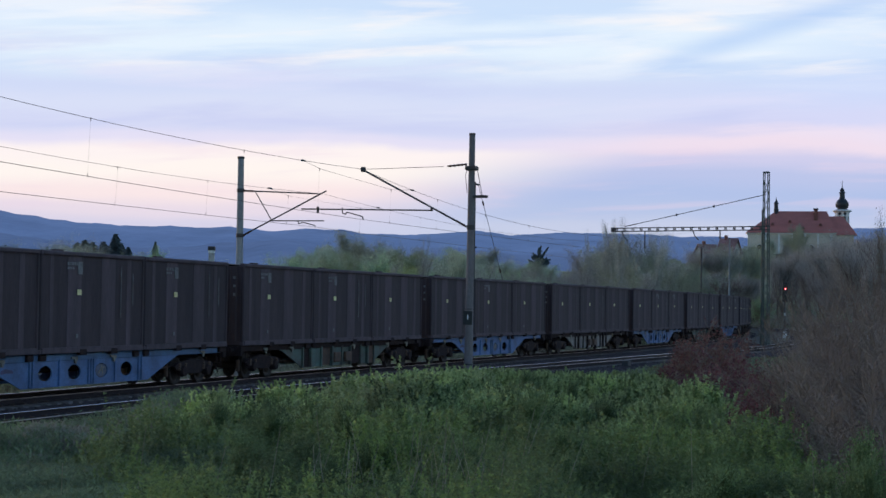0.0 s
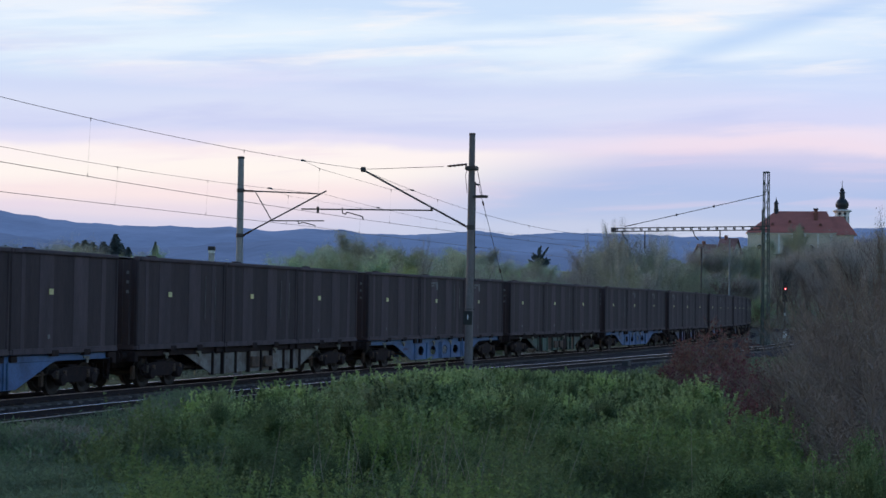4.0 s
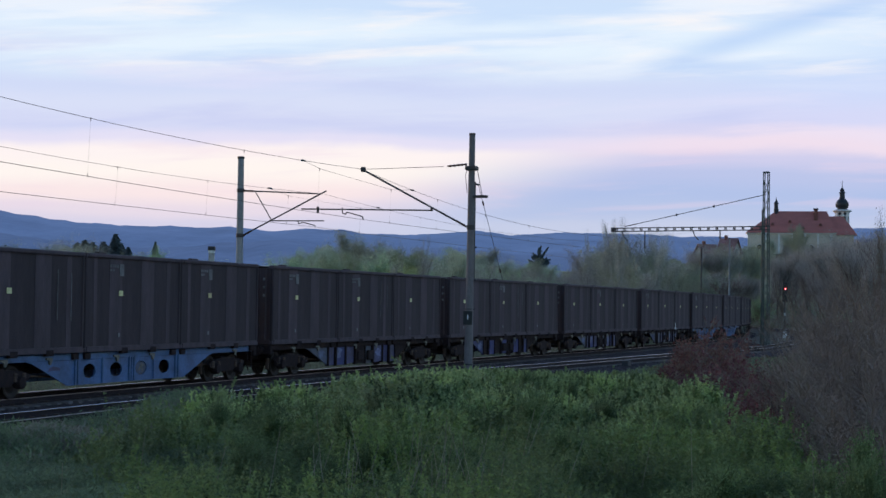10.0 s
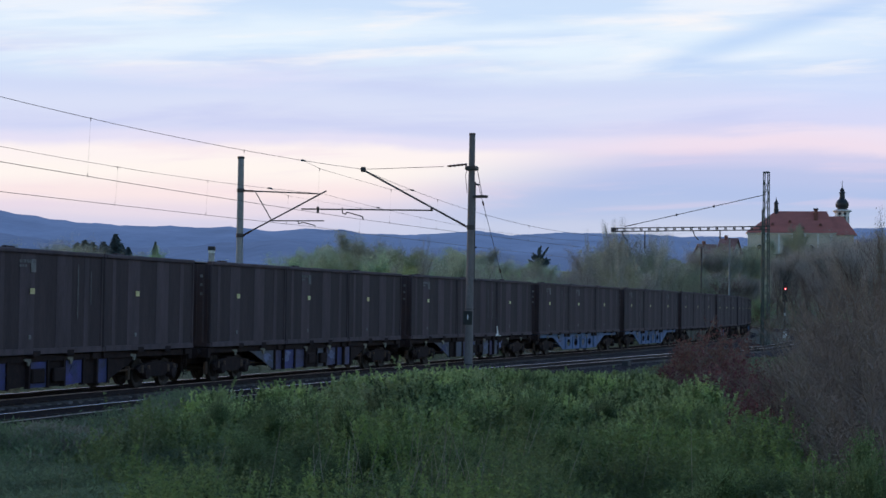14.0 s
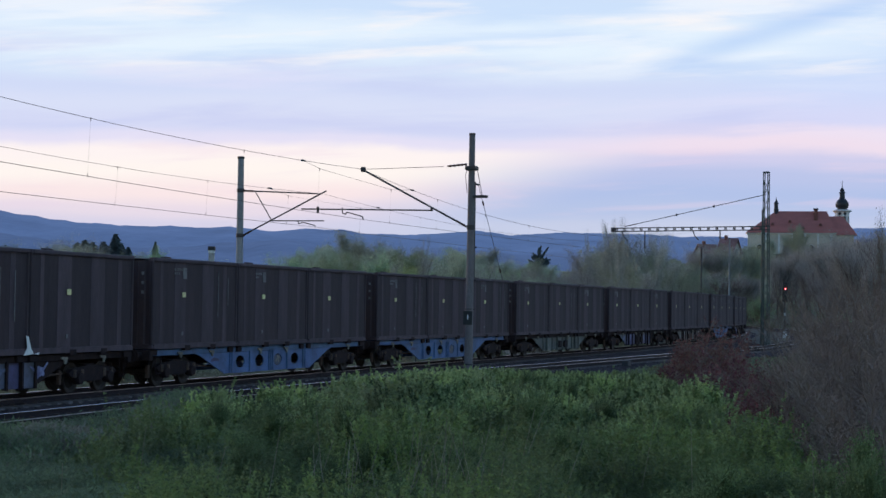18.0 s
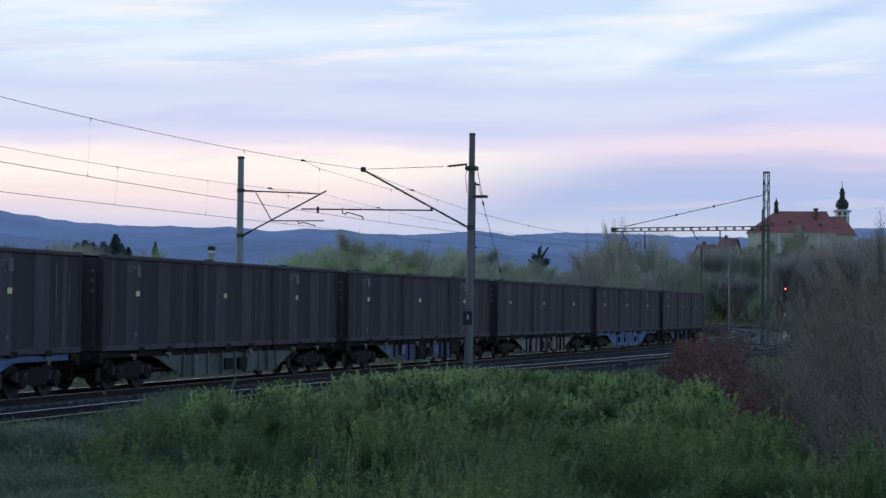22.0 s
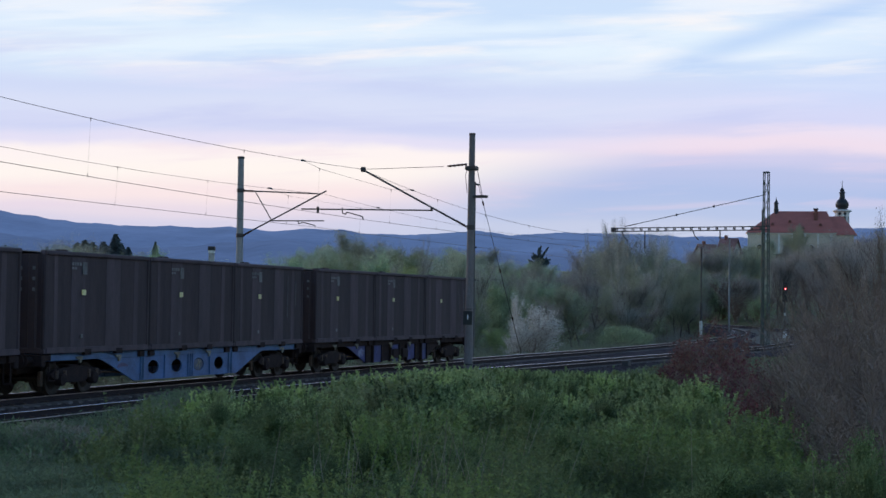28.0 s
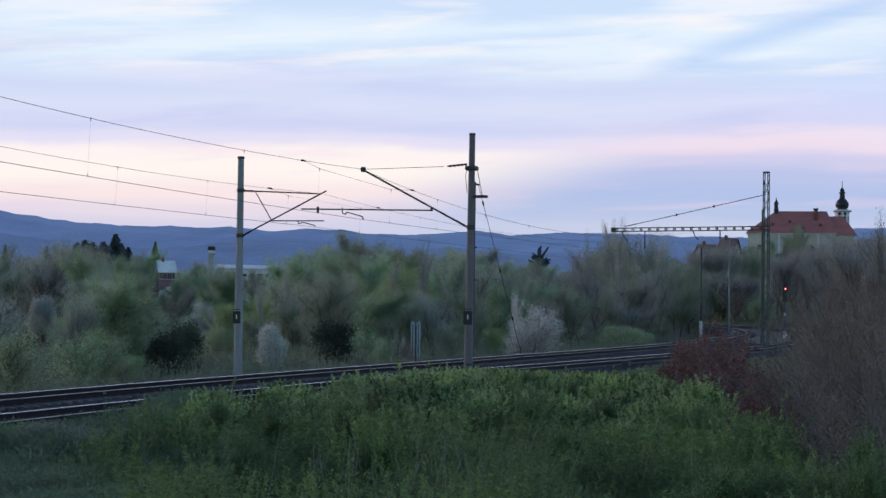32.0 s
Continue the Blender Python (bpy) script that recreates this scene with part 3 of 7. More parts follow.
# ---------------------------------------------------------------- tracks
def ballast_bed():
    b = Build()
    ss = np.arange(-70, 300, 0.7)
    rng = np.random.default_rng(5)
    for s in ss:
        sp = spacing(s)
        mid = -0.34 - 0.25 * min(max(sp - 5.2, 0), 1)
        prof = [(-3.5, -1.0), (-2.9, -0.66), (-2.3, -0.40), (-1.75, -0.235), (-1.2, -0.23), (-0.4, -0.225), (0.4, -0.225), (1.2, -0.23), (1.7, -0.24), (sp / 2, mid),
                (sp - 1.7, -0.24), (sp - 1.2, -0.23), (sp - 0.4, -0.225), (sp + 0.4, -0.225), (sp + 1.2, -0.23), (sp + 1.75, -0.235), (sp + 2.3, -0.42), (sp + 2.9, -0.68), (sp + 3.6, -1.0)]
        for o, z in prof:
            j = rng.normal(0, 0.022, 3)
            b.v.append(tuple(on_line(s + j[0], o + j[1], z + j[2] * 0.7)))
    w = 19
    b.f = [(j * w + i, j * w + i + 1, (j + 1) * w + i + 1, (j + 1) * w + i) for j in range(len(ss) - 1) for i in range(w - 1)]
    ob = part("ballast_bed", b, M_BALLAST)
    tagged(ob, "grey-brown crushed stone ballast under the tracks", "ballast", kind="structure")
    # loose stones along the near stretch
    n = 15000
    s = rng.uniform(-30, 60, n)
    sp = np.array([spacing(a) for a in s])
    o = rng.uniform(-2.2, 2.2, n) + np.where(rng.random(n) < 0.6, sp, 0)
    th = np.interp(s, S_ARR, TH_ARR)
    x = np.interp(s, S_ARR, X_ARR) + o * np.sin(th)
    y = np.interp(s, S_ARR, Y_ARR) - o * np.cos(th)
    e = np.minimum(np.abs(o), np.abs(o - sp))
    z = np.interp(e, [0, 1.7, 2.3, 2.7], [-0.215, -0.22, -0.40, -0.58])
    c = np.stack([x, y, z], 1)
    r = rng.uniform(0.02, 0.045, n)
    a = rng.uniform(0, 6.28, n)
    quads = []
    for k in range(2):
        ca, sa = np.cos(a + k * 1.57) * r, np.sin(a + k * 1.57) * r
        up = rng.uniform(0.01, 0.05, n)
        q = np.stack([c + np.stack([ca, sa, 0 * r - 0.01], 1), c + np.stack([-sa, ca, up], 1), c + np.stack([-ca, -sa, up * 0.8], 1), c + np.stack([sa, -ca, 0 * r - 0.01], 1)], 1)
        quads.append(q)
    st = part("loose_stones", quads_mesh("loose_stones", np.concatenate(quads), M_STONE), None)
    tagged(st, "loose ballast stones between the sleepers", "stones", kind="stuff")


ballast_bed()


def sweep(profile, ss, off):
    b = Build()
    n = len(profile)
    for s in ss:
        o0 = off(s)
        b.v += [tuple(on_line(s, o0 + o, z)) for o, z in profile]
    b.f = [(j * n + i, j * n + (i + 1) % n, (j + 1) * n + (i + 1) % n, (j + 1) * n + i) for j in range(len(ss) - 1) for i in range(n)]
    return b


RAIL_BODY = [(-0.075, -0.172), (0.075, -0.172), (0.075, -0.160), (0.012, -0.140), (0.010, -0.050), (0.034, -0.040), (0.034, -0.006),
             (-0.034, -0.006), (-0.034, -0.040), (-0.010, -0.050), (-0.012, -0.140), (-0.075, -0.160)]
RAIL_HEAD = [(-0.036, -0.014), (0.036, -0.014), (0.0355, -0.008), (0.027, -0.002), (0.010, 0.0), (-0.010, 0.0), (-0.027, -0.002), (-0.0355, -0.008)]


def track(which, label):
    base = spacing if which else (lambda s: 0.0)
    top = new("railway_track")
    tagged(top, label, "railway track", "running tracks", "structure")
    ss = np.concatenate([np.arange(-70, 130, 1.0), np.arange(130, 300, 3.0)])
    for side in (-0.7525, 0.7525):
        r = part("rail", sweep(RAIL_BODY, ss, lambda s: base(s) + side), M_RAIL, top, "rust-brown steel rail")
        part("rail_head", sweep(RAIL_HEAD, ss, lambda s: base(s) + side), M_RAILTOP if side < 0 else M_RAILDULL, r, "polished running surface" if side < 0 else "duller, brownish running surface")
    b = Build()
    out = [(-1.3, -0.40), (-1.3, -0.19), (-1.24, -0.172), (-0.55, -0.172), (-0.4, -0.20), (0.4, -0.20), (0.55, -0.172), (1.24, -0.172), (1.3, -0.19), (1.3, -0.40)]
    b.prism(out, -0.13, 0.13)
    me = mesh_of("sleeper", b, M_SLEEPER)
    rng = random.Random(3 + which)

    def place(s):
        p_ = on_line(s, base(s))
        return Matrix.Translation(p_) @ Matrix.Rotation(heading(s) - math.pi / 2, 4, "Z")

    s = -48.0
    for i in range(290):
        ob = part("sleeper", me, None, top)
        ob.matrix_basis = place(s + rng.uniform(-0.02, 0.02)) @ Matrix.Translation((0, 0, rng.uniform(-0.01, 0.004)))
        s += 0.6
    rest = Build()
    while s < 230:
        m = place(s)
        rest.add([m @ Vector(q) for q in b.v], b.f)
        s += 0.6
    part("far_sleepers", rest, M_SLEEPER, top)
    clip = Build()
    for k in np.arange(-30, 60, 0.6):
        m = place(k)
        for sd in (-0.7525, 0.7525):
            for d in (-0.11, 0.11):
                q = m @ Vector((sd + d, 0, -0.16))
                clip.box(q.x - 0.05, q.x + 0.05, q.y - 0.05, q.y + 0.05, -0.175, -0.13)
    tagged(part("rail_fastenings", clip, M_RUST, top), kind="stuff")


track(0, "far railway track with shining rails on concrete sleepers")
track(1, "near railway track with shining rails on concrete sleepers")


# ---------------------------------------------------------------- the train
WAGON = 19.74       # over the buffers
PITCH = 6.17        # container to container
BOX_L, BOX_H, FLOOR = 6.13, 2.90, 1.22


def ribbed_wall(length, z0, z1, ribs, depth, width, flip):
    """A steel wall in x with upright ribs that stand out to -y (or +y)."""
    prof = [(-length / 2, 0.0)]
    for c in ribs:
        prof += [(c - width / 2 - depth, 0.0), (c - width / 2, -depth), (c + width / 2, -depth), (c + width / 2 + depth, 0.0)]
    prof.append((length / 2, 0.0))
    sg = -1 if flip else 1
    b = Build()
    n = len(prof)
    for back in (0.0, 0.05):
        for z in (z0, z1):
            b.v += [(x, sg * (y + back) if back == 0 else sg * back, z) for x, y in prof]
    for i in range(n - 1):
        b.f += [(i, i + 1, n + i + 1, n + i), (2 * n + i + 1, 2 * n + i, 3 * n + i, 3 * n + i + 1), (n + i, n + i + 1, 3 * n + i + 1, 3 * n + i), (i + 1, i, 2 * n + i, 2 * n + i + 1)]
    return b


def lettering(rows, x0, z0, y, rng):
    """Bars in the size of lines of writing."""
    b = Build()
    for r, (w, h) in enumerate(rows):
        x, z = x0, z0 - sum(q[1] * 1.5 for q in rows[:r])
        while x < x0 + w:
            k = rng.uniform(0.06, 0.13)
            b.box(x, x + k, y, y + 0.008, z - h, z)
            x += k + 0.04
    return b


def container(style):
    """A 20-foot coal container, origin at the middle of its floor."""
    rng = random.Random(40 + style)
    top = new("freight_container")
    label = ("dark brown ribbed steel container with a yellow plate", "dark brown ribbed steel container with white lettering and a yellow plate",
             "dark brown streaked steel container with a yellow plate", "dark brown steel container with faint lettering and a yellow plate")[style]
    tagged(top, label, "container", "containers on the train")
    H, L2, W2 = BOX_H, BOX_L / 2, 1.25
    for sgn in (-1, 1):
        part("side_wall", Build().box(-L2 + 0.1, L2 - 0.1, sgn * (W2 - 0.05) - 0.03, sgn * (W2 - 0.05) + 0.03, 0.16, H - 0.12, 0.0), M_BOX, top)
        for x, k in ((-1.58, 0.78), (0.42, 0.86), (rng.uniform(1.95, 2.2), 0.28), (-2.55, 0.2)) if sgn < 0 else ((-1.28, 0.86), (0.8, 0.78)):
            x += rng.uniform(-0.05, 0.05)
            part("wall_rib", Build().box(x, x + k, sgn * (W2 - 0.016) - 0.006, sgn * (W2 - 0.016) + 0.006, 0.17, H - 0.13, 0.0055), M_BOXRIB, top, "broad worn lighter rib")
        part("bottom_rail", Build().box(-L2 + 0.1, L2 - 0.1, sgn * W2 - 0.05, sgn * W2 + 0.05 * (sgn < 0), 0.0, 0.165, 0.01) if sgn < 0
             else Build().box(-L2 + 0.1, L2 - 0.1, W2 - 0.07, W2 + 0.03, 0.0, 0.165, 0.01), M_BOXRIB, top)
        # the lighter rib colour here paints the lit upper edge
        part("top_rail", Build().box(-L2 + 0.1, L2 - 0.1, sgn * W2 - 0.05, sgn * W2 + 0.05, H - 0.13, H, 0.03), M_BOXRIB, top)
        for x in (-0.7, 1.15):
            part("fork_pocket", Build().box(x - 0.19, x + 0.19, sgn * W2 - 0.06, sgn * W2 + 0.06, -0.07, 0.10, 0.01), M_BOGIE, top)
    for sx in (-1, 1):
        ends = ribbed_wall(2.3, 0.14, H - 0.1, [-0.85, -0.3, 0.3, 0.85], 0.05, 0.2, sx < 0)
        ob = part("end_wall", ends, M_BOXDARK, top)
        ob.rotation_euler = (0, 0, math.pi / 2)
        ob.location = (sx * (L2 - 0.05), 0, 0)
        part("end_sill", Build().box(sx * L2 - 0.07, sx * L2 + 0.0, -1.16, 1.16, 0, 0.16, 0.01) if sx > 0 else Build().box(-L2, -L2 + 0.07, -1.16, 1.16, 0, 0.16, 0.01), M_BOXDARK, top)
        for sy in (-1, 1):
            part("corner_post", Build().box(sx * (L2 - 0.065) - 0.065, sx * (L2 - 0.065) + 0.065, sy * 1.20 - 0.065, sy * 1.20 + 0.065, 0.1, H - 0.1, 0.03), M_BOX, top)
            for z in (0.0, H - 0.12):
                part("corner_casting", Build().box(sx * (L2 - 0.09) - 0.09, sx * (L2 - 0.09) + 0.09, sy * 1.19 - 0.085, sy * 1.19 + 0.085, z, z + 0.12, 0.012), M_BOXRIB, top)
    roof = Build()
    for i in range(25):
        x, lift = -L2 + 0.12 + i * (BOX_L - 0.24) / 24, 0.03 * (i % 2)
        roof.v += [(x, -1.18, H - 0.07 + lift), (x, 0, H + 0.01 + lift * 0.7), (x, 1.18, H - 0.07 + lift)]
    roof.f = [(3 * i + k, 3 * i + k + 1, 3 * i + k + 4, 3 * i + k + 3) for i in range(24) for k in (0, 1)]
    part("roof_cover", roof, M_LID, top)
    part("hoist_lug", Build().box(-2.2, -1.75, -1.2, -1.05, H - 0.01, H + 0.05, 0.01), M_BOXDARK, top)
    part("marker_plate", Build().box(-1.06, -0.83, -1.276, -1.262, 1.66, 1.82), M_YELLOW, top, "small yellow square plate")
    part("marker_plate", Build().box(0.82, 1.08, 1.258, 1.271, 1.64, 1.82), M_YELLOW, top, "small yellow square plate")
    if style in (1, 3):
        part("lettering", lettering([(0.55, 0.09), (0.30, 0.07)], -1.62, H - 0.30, -1.262, rng), M_WHITE, top, "white lettering bars")
        part("info_panel", Build().box(-1.04, -0.78, -1.272, -1.262, 2.26, 2.62), M_WHITE, top, "pale information panel")
    if style in (0, 1, 3):
        part("small_plate", Build().box(-1.1, -0.96, -1.274, -1.262, 0.42, 0.54), M_WHITE, top, "small pale plate")
    if style in (2, 3):
        for x in (1.55, 2.3):
            z0, z1 = rng.uniform(0.9, 1.5), rng.uniform(2.2, 2.6)
            part("chalk_streak", Build().box(x - 0.013, x + 0.013, -1.275, -1.262, z0, z1), M_WHITE, top, "pale vertical streak")
    for i in range(6):
        ya, za = -0.95 + 0.42 * (i % 2), 2.45 - 0.30 * (i // 2)
        part("end_mark", Build().box(-L2 - 0.008, -L2 - 0.002, ya, ya + 0.09, za - 0.10, za), M_WHITE, top, "white marking bar on the end wall")
    return top


HOLES = (-2.45, -0.85, 0.75, 2.3)
WEB_TOP, WEB_LOW = 1.06, 0.27


def web_with_holes(y0, y1):
    """A fish-bellied side plate with round openings."""
    b = Build()
    out = []
    rx, rz, n = 0.37, 0.215, 20
    zc = 0.66
    cells = [(h - 0.5, h + 0.5) for h in HOLES]
    for y in (y0, y1):
        # wedges at the ends and plain pieces between the openings
        b.add([(-6.2, y, WEB_TOP), (-5.5, y, WEB_TOP), (cells[0][0], y, WEB_TOP), (cells[0][0], y, WEB_LOW), (-3.7, y, WEB_LOW), (-5.6, y, WEB_TOP - 0.12)], [(0, 1, 2, 3, 4, 5)])
        b.add([(6.2, y, WEB_TOP), (cells[-1][1], y, WEB_TOP), (cells[-1][1], y, WEB_LOW), (3.7, y, WEB_LOW), (5.6, y, WEB_TOP - 0.12)], [(0, 1, 2, 3, 4)])
        for (a0, a1), (c0, c1) in zip(cells[:-1], cells[1:]):
            b.add([(a1, y, WEB_LOW), (c0, y, WEB_LOW), (c0, y, WEB_TOP), (a1, y, WEB_TOP)], [(0, 1, 2, 3)])
        for h in HOLES:
            ring, rim = [], []
            for i in range(n):
                t = 6.28318 * (i + 0.5) / n
                cx, cz = math.cos(t), math.sin(t)
                k = 1 / max(abs(cx) / 0.5, abs(cz) / ((WEB_TOP - WEB_LOW) / 2))
                ring.append((h + rx * cx, y, zc + rz * cz))
                rim.append((h + k * cx, y, (WEB_TOP + WEB_LOW) / 2 + k * cz))
            b.add(ring + rim, [(i, (i + 1) % n, n + (i + 1) % n, n + i) for i in range(n)])
            zm = (WEB_TOP + WEB_LOW) / 2
            # square corners of the cell
            for sx in (-1, 1):
                for sz in (-1, 1):
                    near = sorted(rim, key=lambda q: (q[0] - h - sx * 0.5) ** 2 + (q[2] - zm - sz * (WEB_TOP - WEB_LOW) / 2) ** 2)[:2]
                    b.add([near[0], (h + sx * 0.5, y, zm + sz * (WEB_TOP - WEB_LOW) / 2), near[1]], [(0, 1, 2)])
    for h in HOLES:
        ring = [(h + rx * math.cos(6.28318 * (i + 0.5) / n), y, zc + rz * math.sin(6.28318 * (i + 0.5) / n)) for y in (y0, y1) for i in range(n)]
        b.add(ring, [(i, (i + 1) % n, n + (i + 1) % n, n + i) for i in range(n)])
    edge = [(-6.2, WEB_TOP), (-5.6, WEB_TOP - 0.12), (-3.7, WEB_LOW), (3.7, WEB_LOW), (5.6, WEB_TOP - 0.12), (6.2, WEB_TOP)]
    for (xa, za), (xb, zb) in zip(edge[:-1], edge[1:]):
        b.add([(xa, y0, za), (xb, y0, zb), (xb, y1, zb), (xa, y1, za)], [(0, 1, 2, 3)])
    return b




def bogie_parts(bogie):
    for sy in (-1, 1):
        fr = Build()
        fr.prism([(-1.45, 0.62), (-1.2, 0.74), (-0.5, 0.80), (0.5, 0.80), (1.2, 0.74), (1.45, 0.62), (1.3, 0.50), (0.9, 0.58), (0.45, 0.36), (-0.45, 0.36), (-0.9, 0.58), (-1.3, 0.50)], sy * 1.02 - 0.06, sy * 1.02 + 0.06)
        part("side_frame", fr, M_BOGIE, bogie)
        for x in (-0.9, 0.9):
            part("axle_box", Build().lathe([(0.10, -0.13), (0.17, -0.12), (0.19, 0.0), (0.17, 0.12), (0.10, 0.13)], 12, "y", (x, sy * 1.07, 0.46)), M_BOGIE, bogie)
            for d in (-0.22, 0.22):
                part("spring", Build().lathe([(0.07, 0), (0.085, 0.05), (0.07, 0.08), (0.085, 0.12), (0.07, 0.16), (0.085, 0.2), (0.07, 0.24)], 8, "z", (x + d, sy * 1.06, 0.48)), M_RUST, bogie)
        for x in (-1.5, -0.32, 0.32, 1.5):
            part("brake_block", Build().box(x - 0.06, x + 0.06, sy * 0.78 - 0.06, sy * 0.78 + 0.06, 0.28, 0.70, 0.015), M_RUST, bogie)
    part("bolster", Build().box(-0.3, 0.3, -1.0, 1.0, 0.55, 0.86, 0.03), M_BOGIE, bogie)
    for x in (-0.9, 0.9):
        w = Build()
        w.tube((0, -1.0, 0), (0, 1.0, 0), 0.085, None, 10)
        for sy in (-1, 1):
            w.lathe([(0.12, -0.07), (0.30, -0.03), (0.40, -0.065), (0.46, -0.065), (0.46, 0.05), (0.485, 0.065), (0.40, 0.075), (0.30, 0.03), (0.12, 0.07)] if sy < 0 else
                    [(0.12, -0.07), (0.30, -0.03), (0.40, -0.075), (0.485, -0.065), (0.46, -0.05), (0.46, 0.065), (0.40, 0.065), (0.30, 0.03), (0.12, 0.07)], 24, "y", (0, sy * 0.755, 0))
        ob = part("wheelset", w, M_WHEEL, bogie, "worn steel wheelset")
        ob.location = (x, 0, 0.46)


def spray_mark(x, z, w, h, rng):
    """A few crossing painted strokes and an uneven patch, as thin as paint."""
    b = Build()
    n = 14
    b.prism([(x + math.cos(6.2832 * i / n) * w * 0.5 * rng.uniform(0.55, 1), z + math.sin(6.2832 * i / n) * h * 0.5 * rng.uniform(0.5, 1)) for i in range(n)], -1.112, -1.104)
    for _ in range(4):
        cx, cz, a, k = x + rng.uniform(-0.5, 0.5) * w, z + rng.uniform(-0.35, 0.35) * h, rng.uniform(-0.9, 0.9), rng.uniform(0.12, 0.26)
        dx, dz = math.cos(a) * k, math.sin(a) * k * 0.8
        b.prism([(cx - dx, cz - dz), (cx, cz - 0.05), (cx + dx, cz + dz - 0.03), (cx + dx, cz + dz + 0.03), (cx, cz + 0.05), (cx - dx, cz - dz + 0.04)], -1.118 - 0.001 * _, -1.1125)
    return b


def wagon(kind, paint, panels, label):
    """A container flat wagon, origin at rail level in the middle."""
    top = new("container_wagon")
    tagged(top, label, "railway wagon", "wagons of the train")
    rng = random.Random(len(label) * 7 + len(panels))
    for sy in (-1, 1):
        part("solebar", Build().box(-9.1, 9.1, sy * 1.06 - 0.07, sy * 1.06 + 0.07, 1.0, 1.19, 0.012), paint if kind == "holes" else M_BOGIE, top)
        a, c = sy * 1.08 - 0.02, sy * 1.08 + 0.02
        if kind == "holes":
            part("side_plate", web_with_holes(a, c), paint, top, "blue side plate with round openings")
            xs = (-3.15, -1.72, -0.05, 0.1, 0.25, 1.55, 3.05, -3.3, 3.25)
            for x in xs:
                part("stiffener", Build().box(x - 0.035, x + 0.035, sy * 1.08 - 0.07, sy * 1.08 + 0.07, WEB_LOW + 0.02, WEB_TOP, 0.008), paint, top)
            if sy < 0:
                part("emblem", Build().prism([(0.75 + 0.33 * math.cos(a * 0.3142), 0.66 + 0.19 * math.sin(a * 0.3142)) for a in range(20)], -1.085, -1.06), M_SLATE, top, "round pale emblem in one opening")
                part("emblem_stroke", Build().prism([(0.55, 0.60), (0.62, 0.56), (0.80, 0.70), (0.95, 0.72), (0.93, 0.78), (0.76, 0.76)], -1.095, -1.086).prism([(0.70, 0.80), (0.78, 0.82), (0.88, 0.56), (0.81, 0.54)], -1.0965, -1.0955), M_TAG, top, "pale strokes")
                part("painted_mark", Build().prism([(-4.75, 0.70), (-4.45, 0.73), (-4.1, 0.72), (-4.15, 0.80), (-4.5, 0.85), (-4.72, 0.80)], -1.106, -1.102), M_PURPLE, top, "small faded mark")
        else:
            xs = [-5.5, -3.7, -2.9, -1.9, -0.8, 0.2, 1.1, 2.2, 3.0, 3.7, 5.5]
            for i, (x0, x1) in enumerate(zip(xs[:-1], xs[1:])):
                z0 = WEB_LOW + 0.02
                if i == 0:
                    out = [(-6.1, WEB_TOP), (x1, WEB_TOP), (x1, z0), (-5.5, WEB_TOP - 0.12)]
                elif i == len(xs) - 2:
                    out = [(x0, WEB_TOP), (6.1, WEB_TOP), (5.5, WEB_TOP - 0.12), (x0, z0)]
                else:
                    out = [(x0, WEB_TOP), (x1, WEB_TOP), (x1, z0 + (0.05 if i % 3 == 0 else 0)), (x0, z0)]
                d = 0.0 if i % 2 == 0 else 0.05
                part("side_panel", Build().prism(out, a - sy * d, c - sy * d), panels[(i * 3 + len(label)) % len(panels)], top)
            for x in xs[1:-1]:
                part("stiffener", Build().box(x - 0.05, x + 0.05, sy * 1.08 - 0.08, sy * 1.08 + 0.08, WEB_LOW, WEB_TOP, 0.008), M_BOGIE if kind != "plain" else paint, top)
            if sy < 0 and kind == "posts" and paint is not M_PALE:
                for x, w_, h_ in ((-4.35, 0.75, 0.42), (-2.4, 0.55, 0.5), (1.6, 0.6, 0.45), (4.1, 0.7, 0.4), (-0.35, 0.6, 0.4)):
                    if rng.random() < 0.75:
                        part("spray_paint", spray_mark(x + rng.uniform(-0.15, 0.15), 0.74, w_, h_, rng), M_SPRAY if rng.random() < 0.6 else M_COBALT, top, "patch of pale and blue spray paint")
            if sy < 0:
                for x in (-0.4, 0.75):
                    part("brake_gear", Build().box(x - 0.32, x + 0.32, -1.22, -1.1, 0.42, 0.82, 0.03), M_RUST if paint in (M_GREEN, M_PALE) else M_BOGIE, top, "dark brake equipment box")
        for c_ in (-6.17, 0, 6.17):
            for d in (-2.75, 2.75):
                part("twistlock_bracket", Build().box(c_ + d - 0.16, c_ + d + 0.16, sy * 1.16 - 0.06, sy * 1.16 + 0.06, 1.02, 1.20, 0.015), M_BOGIE, top)
            for d in (-0.9, 1.4):
                if rng.random() < 0.8:
                    part("bracket_handle", Build().prism([(c_ + d - 0.20, 1.10), (c_ + d + 0.12, 1.10), (c_ + d + 0.14, 1.03), (c_ + d + 0.05, 0.90), (c_ + d - 0.02, 0.91), (c_ + d - 0.04, 1.02), (c_ + d - 0.20, 1.05)], sy * 1.15 - 0.02, sy * 1.15 + 0.02), M_TAG, top, "pale bent bracket")
